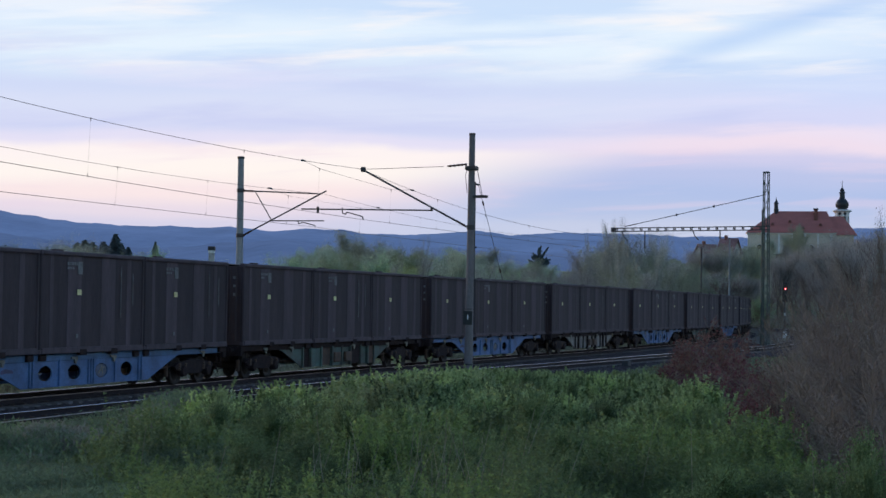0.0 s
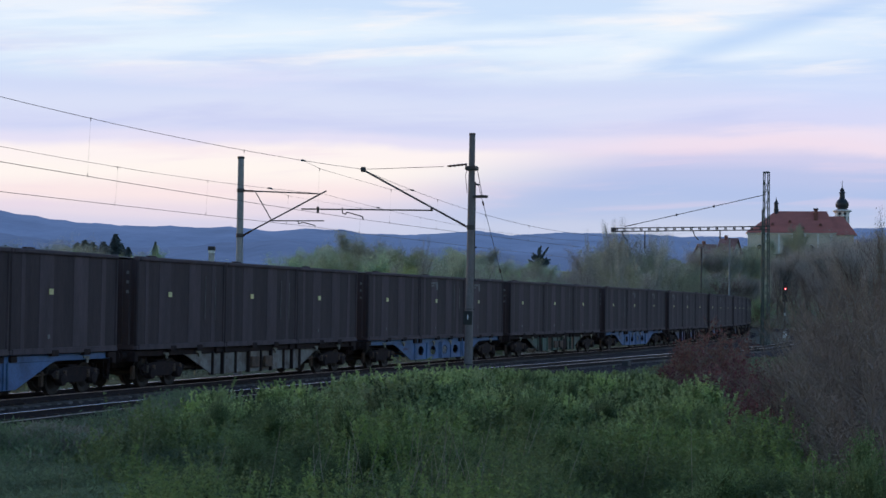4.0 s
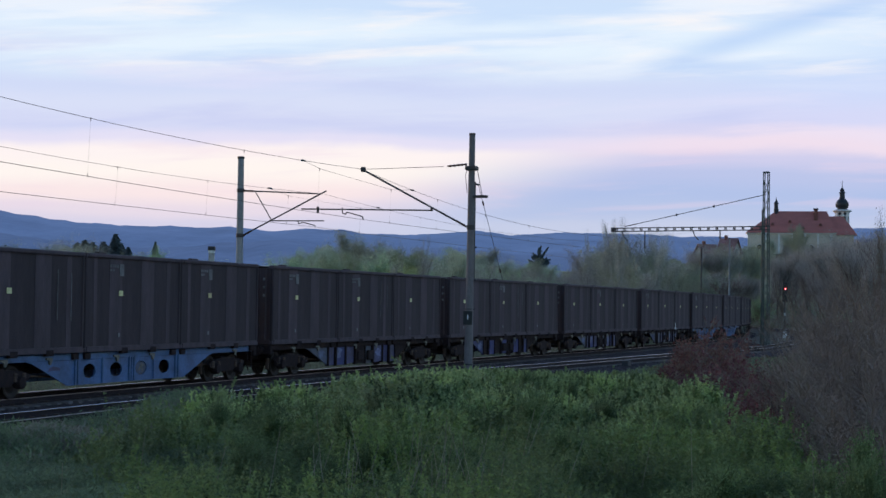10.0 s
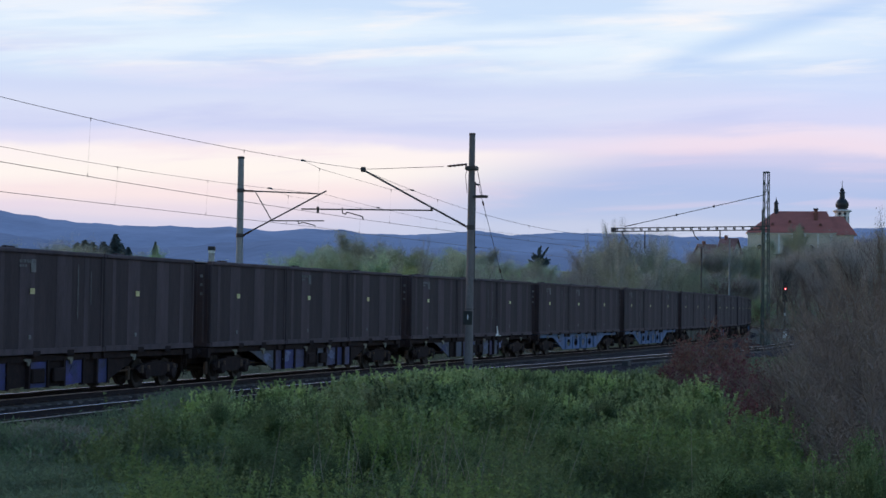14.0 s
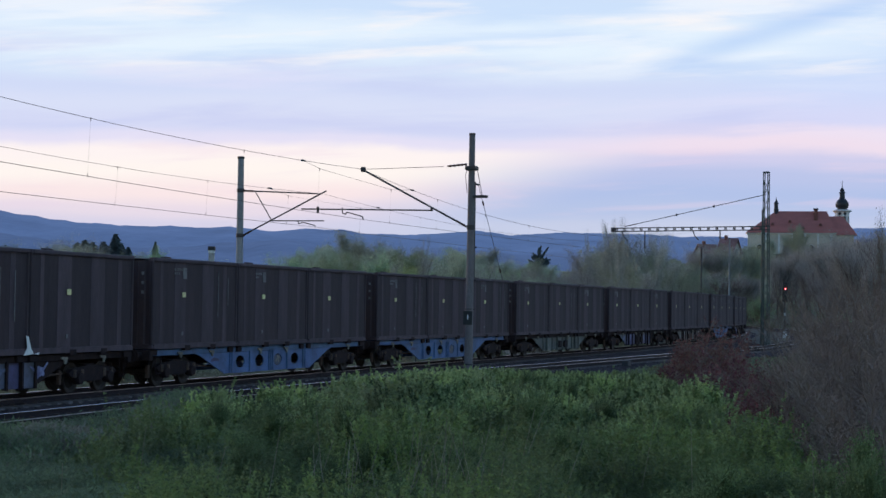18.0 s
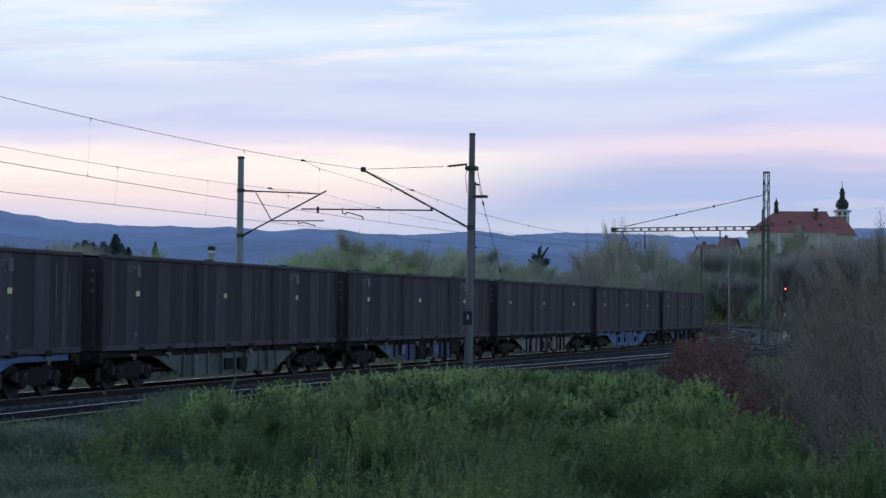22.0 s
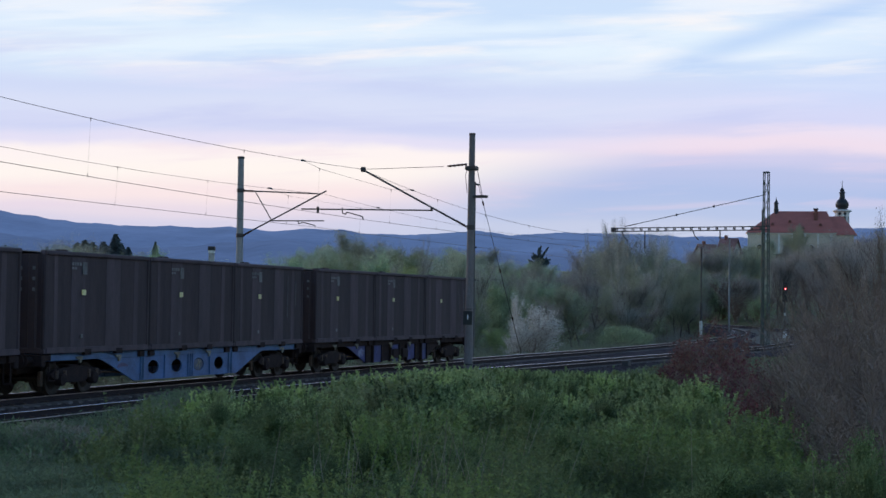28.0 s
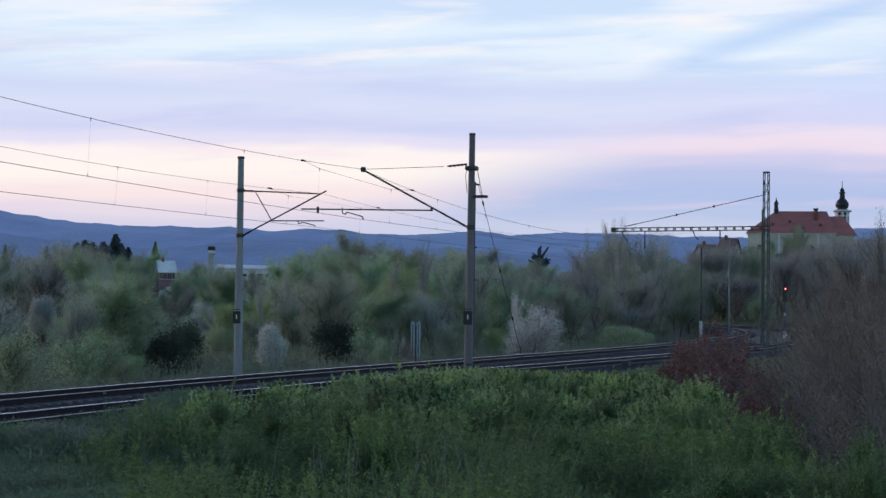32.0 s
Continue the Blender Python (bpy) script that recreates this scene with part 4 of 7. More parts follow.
        for ex in (-1, 1):
            bf = part("buffer", Build().tube((ex * 9.25, sy * 0.875, 1.03), (ex * 9.72, sy * 0.875, 1.03), 0.10, 0.085, 12), M_BOGIE, top)
            part("buffer_plate", Build().lathe([(0.05, -0.03), (0.22, -0.025), (0.225, 0.0), (0.20, 0.025), (0.05, 0.03)], 16, "x", (ex * 9.76, sy * 0.875, 1.03)), M_BOGIE, bf)
            part("step", Build().path([(ex * 8.85, sy * 1.2, 1.0), (ex * 8.85, sy * 1.2, 0.45), (ex * 8.5, sy * 1.2, 0.45), (ex * 8.5, sy * 1.2, 1.0)], 0.018, 5), M_BOGIE, top)
    part("centre_beam", Build().box(-9.0, 9.0, -0.28, 0.28, 0.62, 1.1, 0.02), M_BOGIE, top)
    for x in (-4.6, -3.0, -1.0, 1.0, 3.0, 4.6):
        part("cross_beam", Build().box(x - 0.08, x + 0.08, -1.04, 1.04, 0.78, 1.08, 0.01), M_BOGIE, top)
    for ex in (-1, 1):
        part("headstock", Build().box(ex * 9.15 - 0.12, ex * 9.15 + 0.12, -1.22, 1.22, 0.85, 1.19, 0.02), M_BOGIE, top)
        part("coupling_hook", Build().path([(ex * 9.2, 0, 0.98), (ex * 9.55, 0, 0.98), (ex * 9.78, 0, 0.86)], 0.05, 6), M_BOGIE, top)
        part("brake_hose", Build().path([(ex * 9.2, -0.35, 0.95), (ex * 9.4, -0.36, 0.75), (ex * 9.48, -0.37, 0.45), (ex * 9.35, -0.37, 0.28)], 0.025, 5), M_BOGIE, top)
        bogie = new("bogie")
        bogie.parent = top
        bogie.location = (ex * 7.1, 0, 0)
        bogie_parts(bogie)
    part("brake_pipe", Build().path([(-6, -0.8, 0.62), (-2, -0.85, 0.45), (2, -0.85, 0.45), (6, -0.8, 0.62)], 0.03, 6), M_RUST, top)
    return top


A = ("holes", M_BLUE, [M_BLUE], "container flat wagon with light blue side plates pierced by round openings")
GREEN = ("plain", M_GREEN, [M_GREEN, M_GREEN, M_BOGIE, M_RUST, M_GREEN], "container flat wagon with dull green side panels and rusty brake gear")
GREY_GREEN = ("plain", M_GREYGREEN, [M_GREYGREEN], "container flat wagon with weathered grey-green side panels")
DARK_BLUE = ("posts", M_SLATE, [M_SLATE, M_COBALT, M_SLATE, M_PURPLE, M_BOGIE, M_SLATE], "container flat wagon, dark with cobalt blue spray paint")
VIOLET = ("posts", M_PURPLE, [M_PURPLE, M_PURPLE, M_SLATE, M_COBALT, M_BOGIE], "container flat wagon with violet-grey sprayed side panels")
SLATE = ("posts", M_SLATE, [M_SLATE, M_PURPLE, M_SLATE, M_BOGIE], "container flat wagon with slate grey side panels")
PALE = ("posts", M_PALE, [M_PALE], "container flat wagon with chalky white and brown side panels")
# from the last wagon forwards
CONSIST = (DARK_BLUE, A, PALE, VIOLET, GREY_GREEN, A, A, SLATE, VIOLET, DARK_BLUE, VIOLET, A, GREEN, A, PALE, A, GREEN, A)
FIRST = {}
TRAIN = []
BOXES = [container(i) for i in range(4)]
used_box = [False] * 4


def assemble_train():
    rng = random.Random(12)
    for n, kind in enumerate(CONSIST):
        if kind[3] not in FIRST:
            FIRST[kind[3]] = wagon(*kind)
            w = FIRST[kind[3]]
        else:
            w = copy_thing(FIRST[kind[3]], Matrix())
        boxes = []
        for i in range(3):
            k = rng.choice((0, 0, 1, 2, 3, 1))
            if not used_box[k]:
                used_box[k] = True
                c = BOXES[k]
            else:
                c = copy_thing(BOXES[k], Matrix())
            boxes.append((c, Matrix.Translation(((1 - i) * PITCH, 0, FLOOR))))
        if kind is SLATE:
            part("torn_sheet", Build().add([(2.75, -1.30, 1.20), (3.05, -1.31, 1.22), (3.3, -1.30, 1.24), (2.9, -1.33, 1.42), (3.12, -1.32, 1.40), (2.85, -1.31, 1.75), (2.97, -1.32, 1.72), (3.55, -1.31, 1.21), (3.6, -1.30, 1.28)],
                 [(0, 1, 4, 3), (1, 2, 4), (3, 4, 6, 5), (2, 7, 8)]), M_BAR, w, "torn white plastic sheet caught on the wagon")
        TRAIN.append((n, w, boxes))


assemble_train()
for k, u in enumerate(used_box):
    if not u:
        for o in (*BOXES[k].children_recursive, BOXES[k]):
            bpy.data.objects.remove(o)

SPEED_T = np.arange(0, 33, 4.0)
SPEED_V = np.array([11.937, 11.661, 11.386, 11.138, 10.911, 10.651, 10.47, 10.28, 10.16])
_tt = np.linspace(0, 32, 961)
_vv = np.interp(_tt, SPEED_T, SPEED_V)
_dd = np.concatenate([[0], np.cumsum((_vv[1:] + _vv[:-1]) / 2 * (_tt[1] - _tt[0]))])


def gone(t):
    """Metres that the slowing train has run by t seconds."""
    return float(np.interp(t, _tt, _dd))


def wagon_pose(n, t):
    c = 336.44 - gone(t) - n * WAGON - 9.195
    a, b = on_line(c - 7.1), on_line(c + 7.1)
    m = (a + b) / 2
    return Matrix.Translation(m) @ Matrix.Rotation(math.atan2(b.y - a.y, b.x - a.x), 4, "Z")


def move_train():
    times = [i * 1.0 for i in range(33)]
    for n, w, boxes in TRAIN:
        poses = [(t, wagon_pose(n, t)) for t in times]
        walk(w, poses)
        for c, m in boxes:
            walk(c, [(t, q @ m) for t, q in poses])
        # wheels turn while the wagon is on the visible stretch
        seen = [k for k in range(961) if -50 < 336.44 - gone(k / 30) - n * WAGON - 9.2 < 150]
        if not seen:
            continue
        for bogie in [c for c in w.children if c.name.startswith("bogie")]:
            for ws in [c for c in bogie.children if c.name.startswith("wheelset")]:
                x = ws.location.x
                ks = sorted({0, 960, *seen})
                d0 = gone(seen[0] / 30)
                d1 = gone(seen[-1] / 30)
                rows = []
                for k in ks:
                    d = min(max(gone(k / 30), d0), d1) - d0
                    rows.append((k / 30, Matrix.Translation((x, 0, 0.46)) @ Matrix.Rotation(-d / 0.46, 4, "Y")))
                walk(ws, rows)


# ---------------------------------------------------------------- overhead line
def frame_at(s, o):
    """Pose on the line: local x runs along the track, -y towards the viewer's side."""
    return Matrix.Translation(on_line(s, o)) @ Matrix.Rotation(heading(s), 4, "Z")


def insulator(a, b, parent, m):
    a, b = Vector(a), Vector(b)
    bd = Build()
    for k in range(5):
        p_, q = a.lerp(b, k / 5), a.lerp(b, (k + 0.55) / 5)
        bd.tube(p_, q, 0.055, 0.035, 8)
    bd.tube(a, b, 0.03, 0.03, 6)
    part("insulator", bd, M_INSUL, parent, "ribbed brown insulator")


def number_plate(parent, y, z, w=0.17):
    pl = part("number_plate", Build().box(y - 0.012, y, -w, w, z - 0.26, z + 0.24), M_PLATE, parent, "black number plate")
    part("plate_bar", Build().box(y - 0.02, y - 0.013, -0.022, 0.022, z - 0.07, z + 0.10), M_BAR, pl, "white bar of writing")
    ring = Build()
    for sy in (-1, 1):
        ring.box(sy * abs(y) - 0.01, sy * abs(y) + 0.01, -w, w, z + 0.30, z + 0.33)
    part("mast_band", ring, M_STEEL, parent)


def mast_far():
    """Concrete mast beyond the far track with its cantilever; local y is towards the viewer when negative."""
    s = 11.0
    g = ground_at(*on_line(s, -3.2).xy)
    top = new("catenary_mast")
    top.matrix_world = frame_at(s, -3.2) @ Matrix.Rotation(radians(-0.3), 4, "Y")
    tagged(top, "grey concrete catenary mast with tubular cantilever beyond the tracks", "mast", "catenary masts")
    part("pole", Build().lathe([(0.175, g - 0.3), (0.17, 0.5), (0.125, 8.55), (0.125, 8.68)], 20), M_CONCRETE, top)
    part("cap", Build().lathe([(0.145, 8.66), (0.15, 8.74), (0.08, 8.76)], 20), M_STEEL, top, "dark mast cap")
    yv = lambda o: -o
    part("bracket", Build().lathe([(0.15, 5.42), (0.165, 5.44), (0.165, 5.56), (0.15, 5.58)], 16), M_STEEL, top)
    part("bracket", Build().lathe([(0.14, 7.27), (0.155, 7.29), (0.155, 7.41), (0.14, 7.43)], 16), M_STEEL, top)
    part("cantilever_tube", Build().tube((0, yv(0.45), 5.66), (0, yv(3.83), 7.30), 0.032, None, 8), M_STEEL, top)
    insulator((0, yv(0.18), 5.52), (0, yv(0.5), 5.68), top, None)
    part("top_tube", Build().tube((0, yv(0.6), 7.32), (0, yv(3.46), 7.19), 0.028, None, 8), M_STEEL, top)
    insulator((0, yv(0.17), 7.34), (0, yv(0.62), 7.32), top, None)
    part("brace", Build().tube((0, yv(0.66), 7.31), (0, yv(1.42), 6.12), 0.022, None, 6), M_STEEL, top)
    part("registration_tube", Build().tube((0, yv(1.39), 6.10), (0, yv(3.75), 6.09), 0.024, None, 8), M_STEEL, top)
    part("steady_arm", Build().path([(0, yv(2.6), 6.09), (0, yv(2.62), 5.98), (0, yv(2.85), 6.03), (0, yv(3.35), 5.90), (0, yv(3.36), 5.84)], 0.02, 6), M_STEEL, top)
    number_plate(top, -0.175, 2.15)


def mast_near():
    s = 7.25
    o = spacing(s) + 3.0
    g = ground_at(*on_line(s, o).xy)
    top = new("catenary_mast")
    top.matrix_world = frame_at(s, o) @ Matrix.Rotation(radians(0.7), 4, "Y")
    tagged(top, "tall grey concrete catenary mast with a long cantilever", "mast", "catenary masts")
    part("pole", Build().lathe([(0.165, g - 0.3), (0.16, 0.5), (0.11, 8.95), (0.11, 9.08)], 20), M_CONCRETE_DARK, top)
    part("cap", Build().lathe([(0.12, 9.06), (0.12, 9.12), (0.06, 9.13)], 20), M_STEEL, top, "dark mast cap")
    part("clamp_ring", Build().box(-0.20, 0.20, -0.21, 0.21, 7.74, 7.90, 0.03), M_STEEL, top)
    part("bracket", Build().lathe([(0.14, 5.54), (0.155, 5.56), (0.155, 5.70), (0.14, 5.72)], 16), M_STEEL, top)
    part("cantilever_tube", Build().tube((0, 0.55, 5.86), (0, 4.42, 7.87), 0.036, None, 8), M_STEEL, top)
    insulator((0, 0.17, 5.66), (0, 0.6, 5.89), top, None)
    part("messenger_clamp", Build().box(-0.05, 0.05, 4.22, 4.40, 7.74, 7.93, 0.02), M_STEEL, top)
    part("top_stay", Build().tube((0, 1.1, 7.90), (0, 4.34, 7.84), 0.010, None, 6), M_STEEL, top)
    insulator((0, 0.2, 7.97), (0, 0.95, 7.91), top, None)
    part("registration_tube", Build().tube((0, 1.5, 6.27), (0, 6.82, 6.35), 0.027, None, 8), M_STEEL, top)
    part("hanger", Build().tube((0, 1.54, 6.24), (0, 1.54, 6.36), 0.05, None, 8), M_STEEL, top)
    part("tube_clamp", Build().box(-0.04, 0.04, 6.10, 6.18, 6.20, 6.44, 0.01), M_STEEL, top)
    part("steady_arm", Build().path([(0, 5.14, 6.40), (0, 5.12, 6.18), (0, 5.0, 6.14), (0, 4.95, 6.22), (0, 4.30, 6.05), (0, 4.28, 5.94)], 0.022, 6), M_STEEL, top)
    # anchor of a feeder on the viewer's side with its stay
    part("stay_arm", Build().box(-0.09, 0.12, -0.62, 0.0, 6.72, 6.82, 0.02), M_STEEL, top)
    part("stay_wire", Build().path([(0, -0.2, 7.85), (0, -0.42, 6.82)], 0.012, 5), M_STEEL, top)
    part("stay_wire", Build().path([(0, 0.19, 7.78), (0, 0.24, 7.55), (0, 0.16, 6.9)], 0.012, 5), M_STEEL, top)
    number_plate(top, -0.165, 2.30)
    part("pole_band", Build().lathe([(0.165, 0.55), (0.17, 0.56), (0.17, 0.60), (0.165, 0.61)], 16), M_STEEL, top)
    for z in (3.7, 4.9):
        part("pole_bolt", Build().tube((0.02, -0.16, z), (0.02, -0.24, z), 0.03, None, 6), M_STEEL, top)


mast_far()
mast_near()


def anchor_mast():
    """A slender mast beyond the far track with a guy wire anchored in the ground; the mast is added, hidden from the
    camera behind the near mast.
    """
    s, o = 40.7, -3.2
    g = ground_at(*on_line(s, o).xy)
    top = new("anchor_mast")
    top.matrix_world = frame_at(s, o)
    tagged(top, "slender dark steel anchor mast with a guy wire beyond the tracks", "mast", "catenary masts")
    part("pole", Build().lathe([(0.10, g - 0.3), (0.085, 9.9), (0.05, 9.95)], 10), M_STEEL, top)
    part("guy_arm", Build().box(0.0, 0.75, -0.06, 0.06, 9.75, 9.85, 0.01), M_STEEL, top)
    a, b = Vector((0.7, 0, 9.8)), Vector((10.0, 0, -0.9))
    part("guy_wire", Build().path([a, b], 0.017, 5), M_STEEL, top, "long thin guy wire")
    for z in (8.75, 4.9, 2.0):
        t = (a.z - z) / (a.z - b.z)
        insulator(a.lerp(b, t - 0.011), a.lerp(b, t + 0.011), top, None)
    part("anchor_block", Build().box(9.75, 10.25, -0.25, 0.25, -1.3, -0.85, 0.03), M_CONCRETE, top, "concrete anchor block")


anchor_mast()


def overhead_wires(offset, supports, sags, contact, drops, stitch, thick, label):
    """Contact wire, sagging messenger, droppers at given places and a stitch wire under one support.
    supports: (s, height of the messenger); offset(s): metres from the far track."""
    top = new("overhead_wire")
    tagged(top, label, "overhead wire", "overhead wires")

    def messenger(s):
        for (a, za), (b, zb), sag in zip(supports[:-1], supports[1:], sags):
            if s <= b:
                q = (s - a) / (b - a)
                return za + (zb - za) * q - 4 * sag * q * (1 - q)
        return supports[-1][1]

    low = lambda s: float(np.interp(s, [k[0] for k in contact], [k[1] for k in contact]))
    at = lambda s, z: on_line(s, offset(s), z)
    ss = np.arange(supports[0][0], supports[-1][0] + 0.1, 1.25)
    part("contact_wire", Build().path([at(s, low(s)) for s in ss], 0.0085, 5), M_WIRE, top)
    part("messenger_wire", Build().path([at(s, messenger(s)) for s in sorted({*ss, *(k[0] for k in supports)})], thick, 5), M_WIRE, top)
    s0, s1, s2, s3, fall = stitch
    za, zb = messenger(s0), messenger(s3)
    upper = lambda s: float(np.interp(s, (s0, s1, s2, s3), (za, za - fall, zb - fall * 0.8, zb)))
    part("stitch_wire", Build().path([at(s, upper(s)) for s in (s0, s1, s2, s3)], thick * 0.7, 5), M_WIRE, top, "thin stitch wire under the support")
    for s, z in ((s0, za), (s3, zb)):
        part("stitch_clamp", Build().tube(at(s - 0.14, z), at(s + 0.14, z), 0.035, None, 6), M_STEEL, top, "dark clamp on the messenger")
    for s in (*drops, s1, s2):
        z1 = upper(s) if s0 < s < s3 else messenger(s)
        drop = part("dropper", Build().tube(at(s - 0.12, low(s)), at(s, z1), 0.0018, None, 4), M_WIRE, top)
        part("dropper_clip", Build().tube(at(s - 0.12, low(s) - 0.02), at(s - 0.12, low(s) + 0.09), 0.013, 0.006, 6).tube(at(s, z1 - 0.09), at(s, z1 + 0.02), 0.006, 0.016, 6), M_WIRE, drop)


overhead_wires(lambda s: 0.25, ((-25.5, 7.22), (11.5, 7.22), (60.0, 7.22), (108.0, 7.4), (150.0, 7.3)), (0.29, 0.47, 0.5, 0.5), ((-40, 5.68), (-12, 5.70), (11, 5.83), (16, 5.80), (150, 5.80)),
               (-21, -14, -5.2, 1.2, 23, 30, 37, 45, 53, 66, 75, 84, 93, 102, 114, 124, 134), (6.4, 8.1, 15.6, 17.6, 0.17), 0.0062, "thin tarnished contact wire and messenger over the far track")
overhead_wires(lambda s: spacing(s) + float(np.interp(s, (-43, 7.25, 58, 150), (0.35, -1.35, -1.0, 0))), ((-43.0, 8.0), (7.25, 7.84), (58.0, 7.84), (106.0, 7.6), (150.0, 7.4)), (0.45, 1.22, 0.9, 0.6),
               ((-40, 5.95), (150, 5.93)), (-35, -24, -13.6, -3.4, 15.2, 21.0, 27.0, 34, 42, 50, 66, 75, 84, 93, 114, 124, 134), (1.6, 3.1, 10.2, 12.4, 0.16), 0.008, "tarnished contact wire and messenger over the near track")


def lattice_mast():
    """Tall lattice mast with a cantilevered truss beam over both tracks."""
    p0 = Vector((28.62, 150.0, 0))
    g = ground_at(p0.x, p0.y)
    top = new("lattice_gantry")
    top.matrix_world = Matrix.Translation(p0) @ Matrix.Rotation(radians(150.0), 4, "Z")
    tagged(top, "dark green-grey lattice mast with a long truss beam", "gantry")
    H, w0, w1 = 15.05, 0.27, 0.20
    for sx in (-1, 1):
        for sy in (-1, 1):
            part("leg", Build().tube((sx * w0, sy * w0, g - 0.3), (sx * w1, sy * w1, H), 0.055, 0.048, 4), M_LATTICE, top)
    z, k = g, 0
    while z < H - 0.7:
        t0, t1 = (z - g) / (H - g), (z + 0.75 - g) / (H - g)
        a, b = w0 + (w1 - w0) * t0, w0 + (w1 - w0) * t1
        for f in range(4):
            c, s_ = math.cos(f * math.pi / 2), math.sin(f * math.pi / 2)
            q0 = Vector((a * c - a * s_, a * s_ + a * c, z)) if k % 2 else Vector((a * c + a * s_, a * s_ - a * c, z))
            q1 = Vector((b * c + b * s_, b * s_ - b * c, z + 0.75)) if k % 2 else Vector((b * c - b * s_, b * s_ + b * c, z + 0.75))
            part("lattice_bar", Build().tube(q0, q1, 0.024, None, 4), M_LATTICE, top)
        z += 0.75
        k += 1
    part("head_plate", Build().box(-0.26, 0.26, -0.26, 0.26, H - 0.12, H + 0.02, 0.02), M_LATTICE, top)
    zb, L = 9.90, 14.9
    for dz in (0.0, 0.31):
        for y in (-0.22, 0.22):
            part("beam_chord", Build().tube((-0.3, y, zb + dz), (L, y, zb + dz), 0.045, None, 4), M_STEEL, top)
    x = 0.5
    while x < L:
        for y in (-0.22, 0.22):
            part("beam_post", Build().tube((x, y, zb), (x, y, zb + 0.31), 0.045, None, 4), M_STEEL, top)
        part("beam_tie", Build().tube((x, -0.22, zb), (x, 0.22, zb + 0.31), 0.03, None, 4), M_STEEL, top)
        x += 0.82
    part("beam_end", Build().box(L - 0.3, L, -0.25, 0.25, zb - 0.05, zb + 0.35, 0.02), M_STEEL, top)
    part("tie_rod", Build().tube((0, 0, 13.05), (13.6, 0, zb + 0.45), 0.035, None, 6), M_STEEL, top)
    for x in (4.9, 8.5):
        part("rod_joint", Build().lathe([(0.03, -0.12), (0.09, -0.06), (0.09, 0.06), (0.03, 0.12)], 8, "z", (x, 0, 13.05 - (13.05 - zb - 0.45) * x / 13.6)), M_STEEL, top)
    insulator((13.6, 0, zb + 0.45), (12.3, 0, zb + 0.70), top, None)
    for x, d in ((4.3, 0.65), (11.6, 1.5)):
        part("drop_tube", Build().tube((x, 0, zb), (x, 0, zb - d), 0.06, None, 6), M_STEEL, top)
        part("drop_clamp", Build().lathe([(0.06, zb - d - 0.1), (0.10, zb - d - 0.06), (0.10, zb - d + 0.06), (0.06, zb - d + 0.1)], 8, "z", (x, 0, 0)), M_STEEL, top)
    for x in (6.9, 13.9):
        part("strut", Build().path([(x, 0, zb), (x - 0.2, 0, zb - 0.5), (x - 0.55, 0, zb - 0.85)], 0.05, 5), M_STEEL, top)


lattice_mast()


def far_masts():
    for (x, y, h, plate, m) in ((33.0, 216.0, 10.6, True, M_STEEL), (38.6, 228.0, 12.4, False, M_CONCRETE), (30.2, 160.0, 12.2, False, M_LATTICE)):
        g = ground_at(x, y)
        top = new("catenary_mast")
        top.location = (x, y, 0)
        tagged(top, "slender distant catenary mast beside the station tracks", "mast", "catenary masts")
        part("pole", Build().lathe([(0.14, g - 0.3), (0.13, g + 3), (0.10, h)], 10), m, top)
        part("cap", Build().lathe([(0.13, h - 0.05), (0.14, h), (0.06, h + 0.08)], 10), M_STEEL, top)
        if plate:
            part("base_sleeve", Build().lathe([(0.20, g + 0.3), (0.21, g + 0.4), (0.19, g + 2.3), (0.15, g + 2.4)], 12), M_WHITEWALL, top, "white painted sleeve at the foot")


far_masts()


def signal():
    x, y = 36.4, 180.0
    g = ground_at(x, y) - 0.25
    top = new("railway_signal")
    top.location = (x, y, 0.25)
    tagged(top, "railway signal post showing a red light", "signal")
    part("post", Build().lathe([(0.09, g - 0.2), (0.085, 5.2)], 10), M_STEEL, top)
    part("head", Build().box(-0.28, 0.28, -0.10, 0.12, 3.45, 5.55, 0.06), M_PLATE, top, "black signal head")
    for i, z in enumerate((5.2, 4.85, 4.5, 4.15, 3.8)):
        lens = part("lens", Build().lathe([(0.03, -0.14), (0.085, -0.13), (0.09, -0.10), (0.09, 0.0)], 14, "y", (0, 0, z)), M_RED_LIGHT if i == 1 else M_DARKGLASS, top, "lit red lens" if i == 1 else "")
        if i == 1:
            part("lamp_core", Build().lathe([(0.005, -0.160), (0.020, -0.156), (0.024, -0.142)], 10, "y", (0, 0, z)), M_CORE, lens, "white-hot centre of the lens")
        hood = Build()
        for k in range(7):
            t0, t1 = math.pi * k / 7, math.pi * (k + 1) / 7
            hood.add([(0.14 * math.cos(t0), -0.10, z + 0.14 * math.sin(t0)), (0.14 * math.cos(t1), -0.10, z + 0.14 * math.sin(t1)), (0.14 * math.cos(t1), -0.30, z + 0.13 * math.sin(t1)), (0.14 * math.cos(t0), -0.30, z + 0.13 * math.sin(t0))], [(0, 1, 2, 3)])
        part("hood", hood, M_PLATE, top)
    part("base_box", Build().box(-0.24, 0.24, -0.2, 0.2, g + 0.40, g + 1.25, 0.03), M_BAR, top, "white equipment box at the foot")
    part("number_plate", Build().box(-0.09, 0.09, -0.13, -0.11, 2.0, 2.3), M_WHITEWALL, top)


signal()


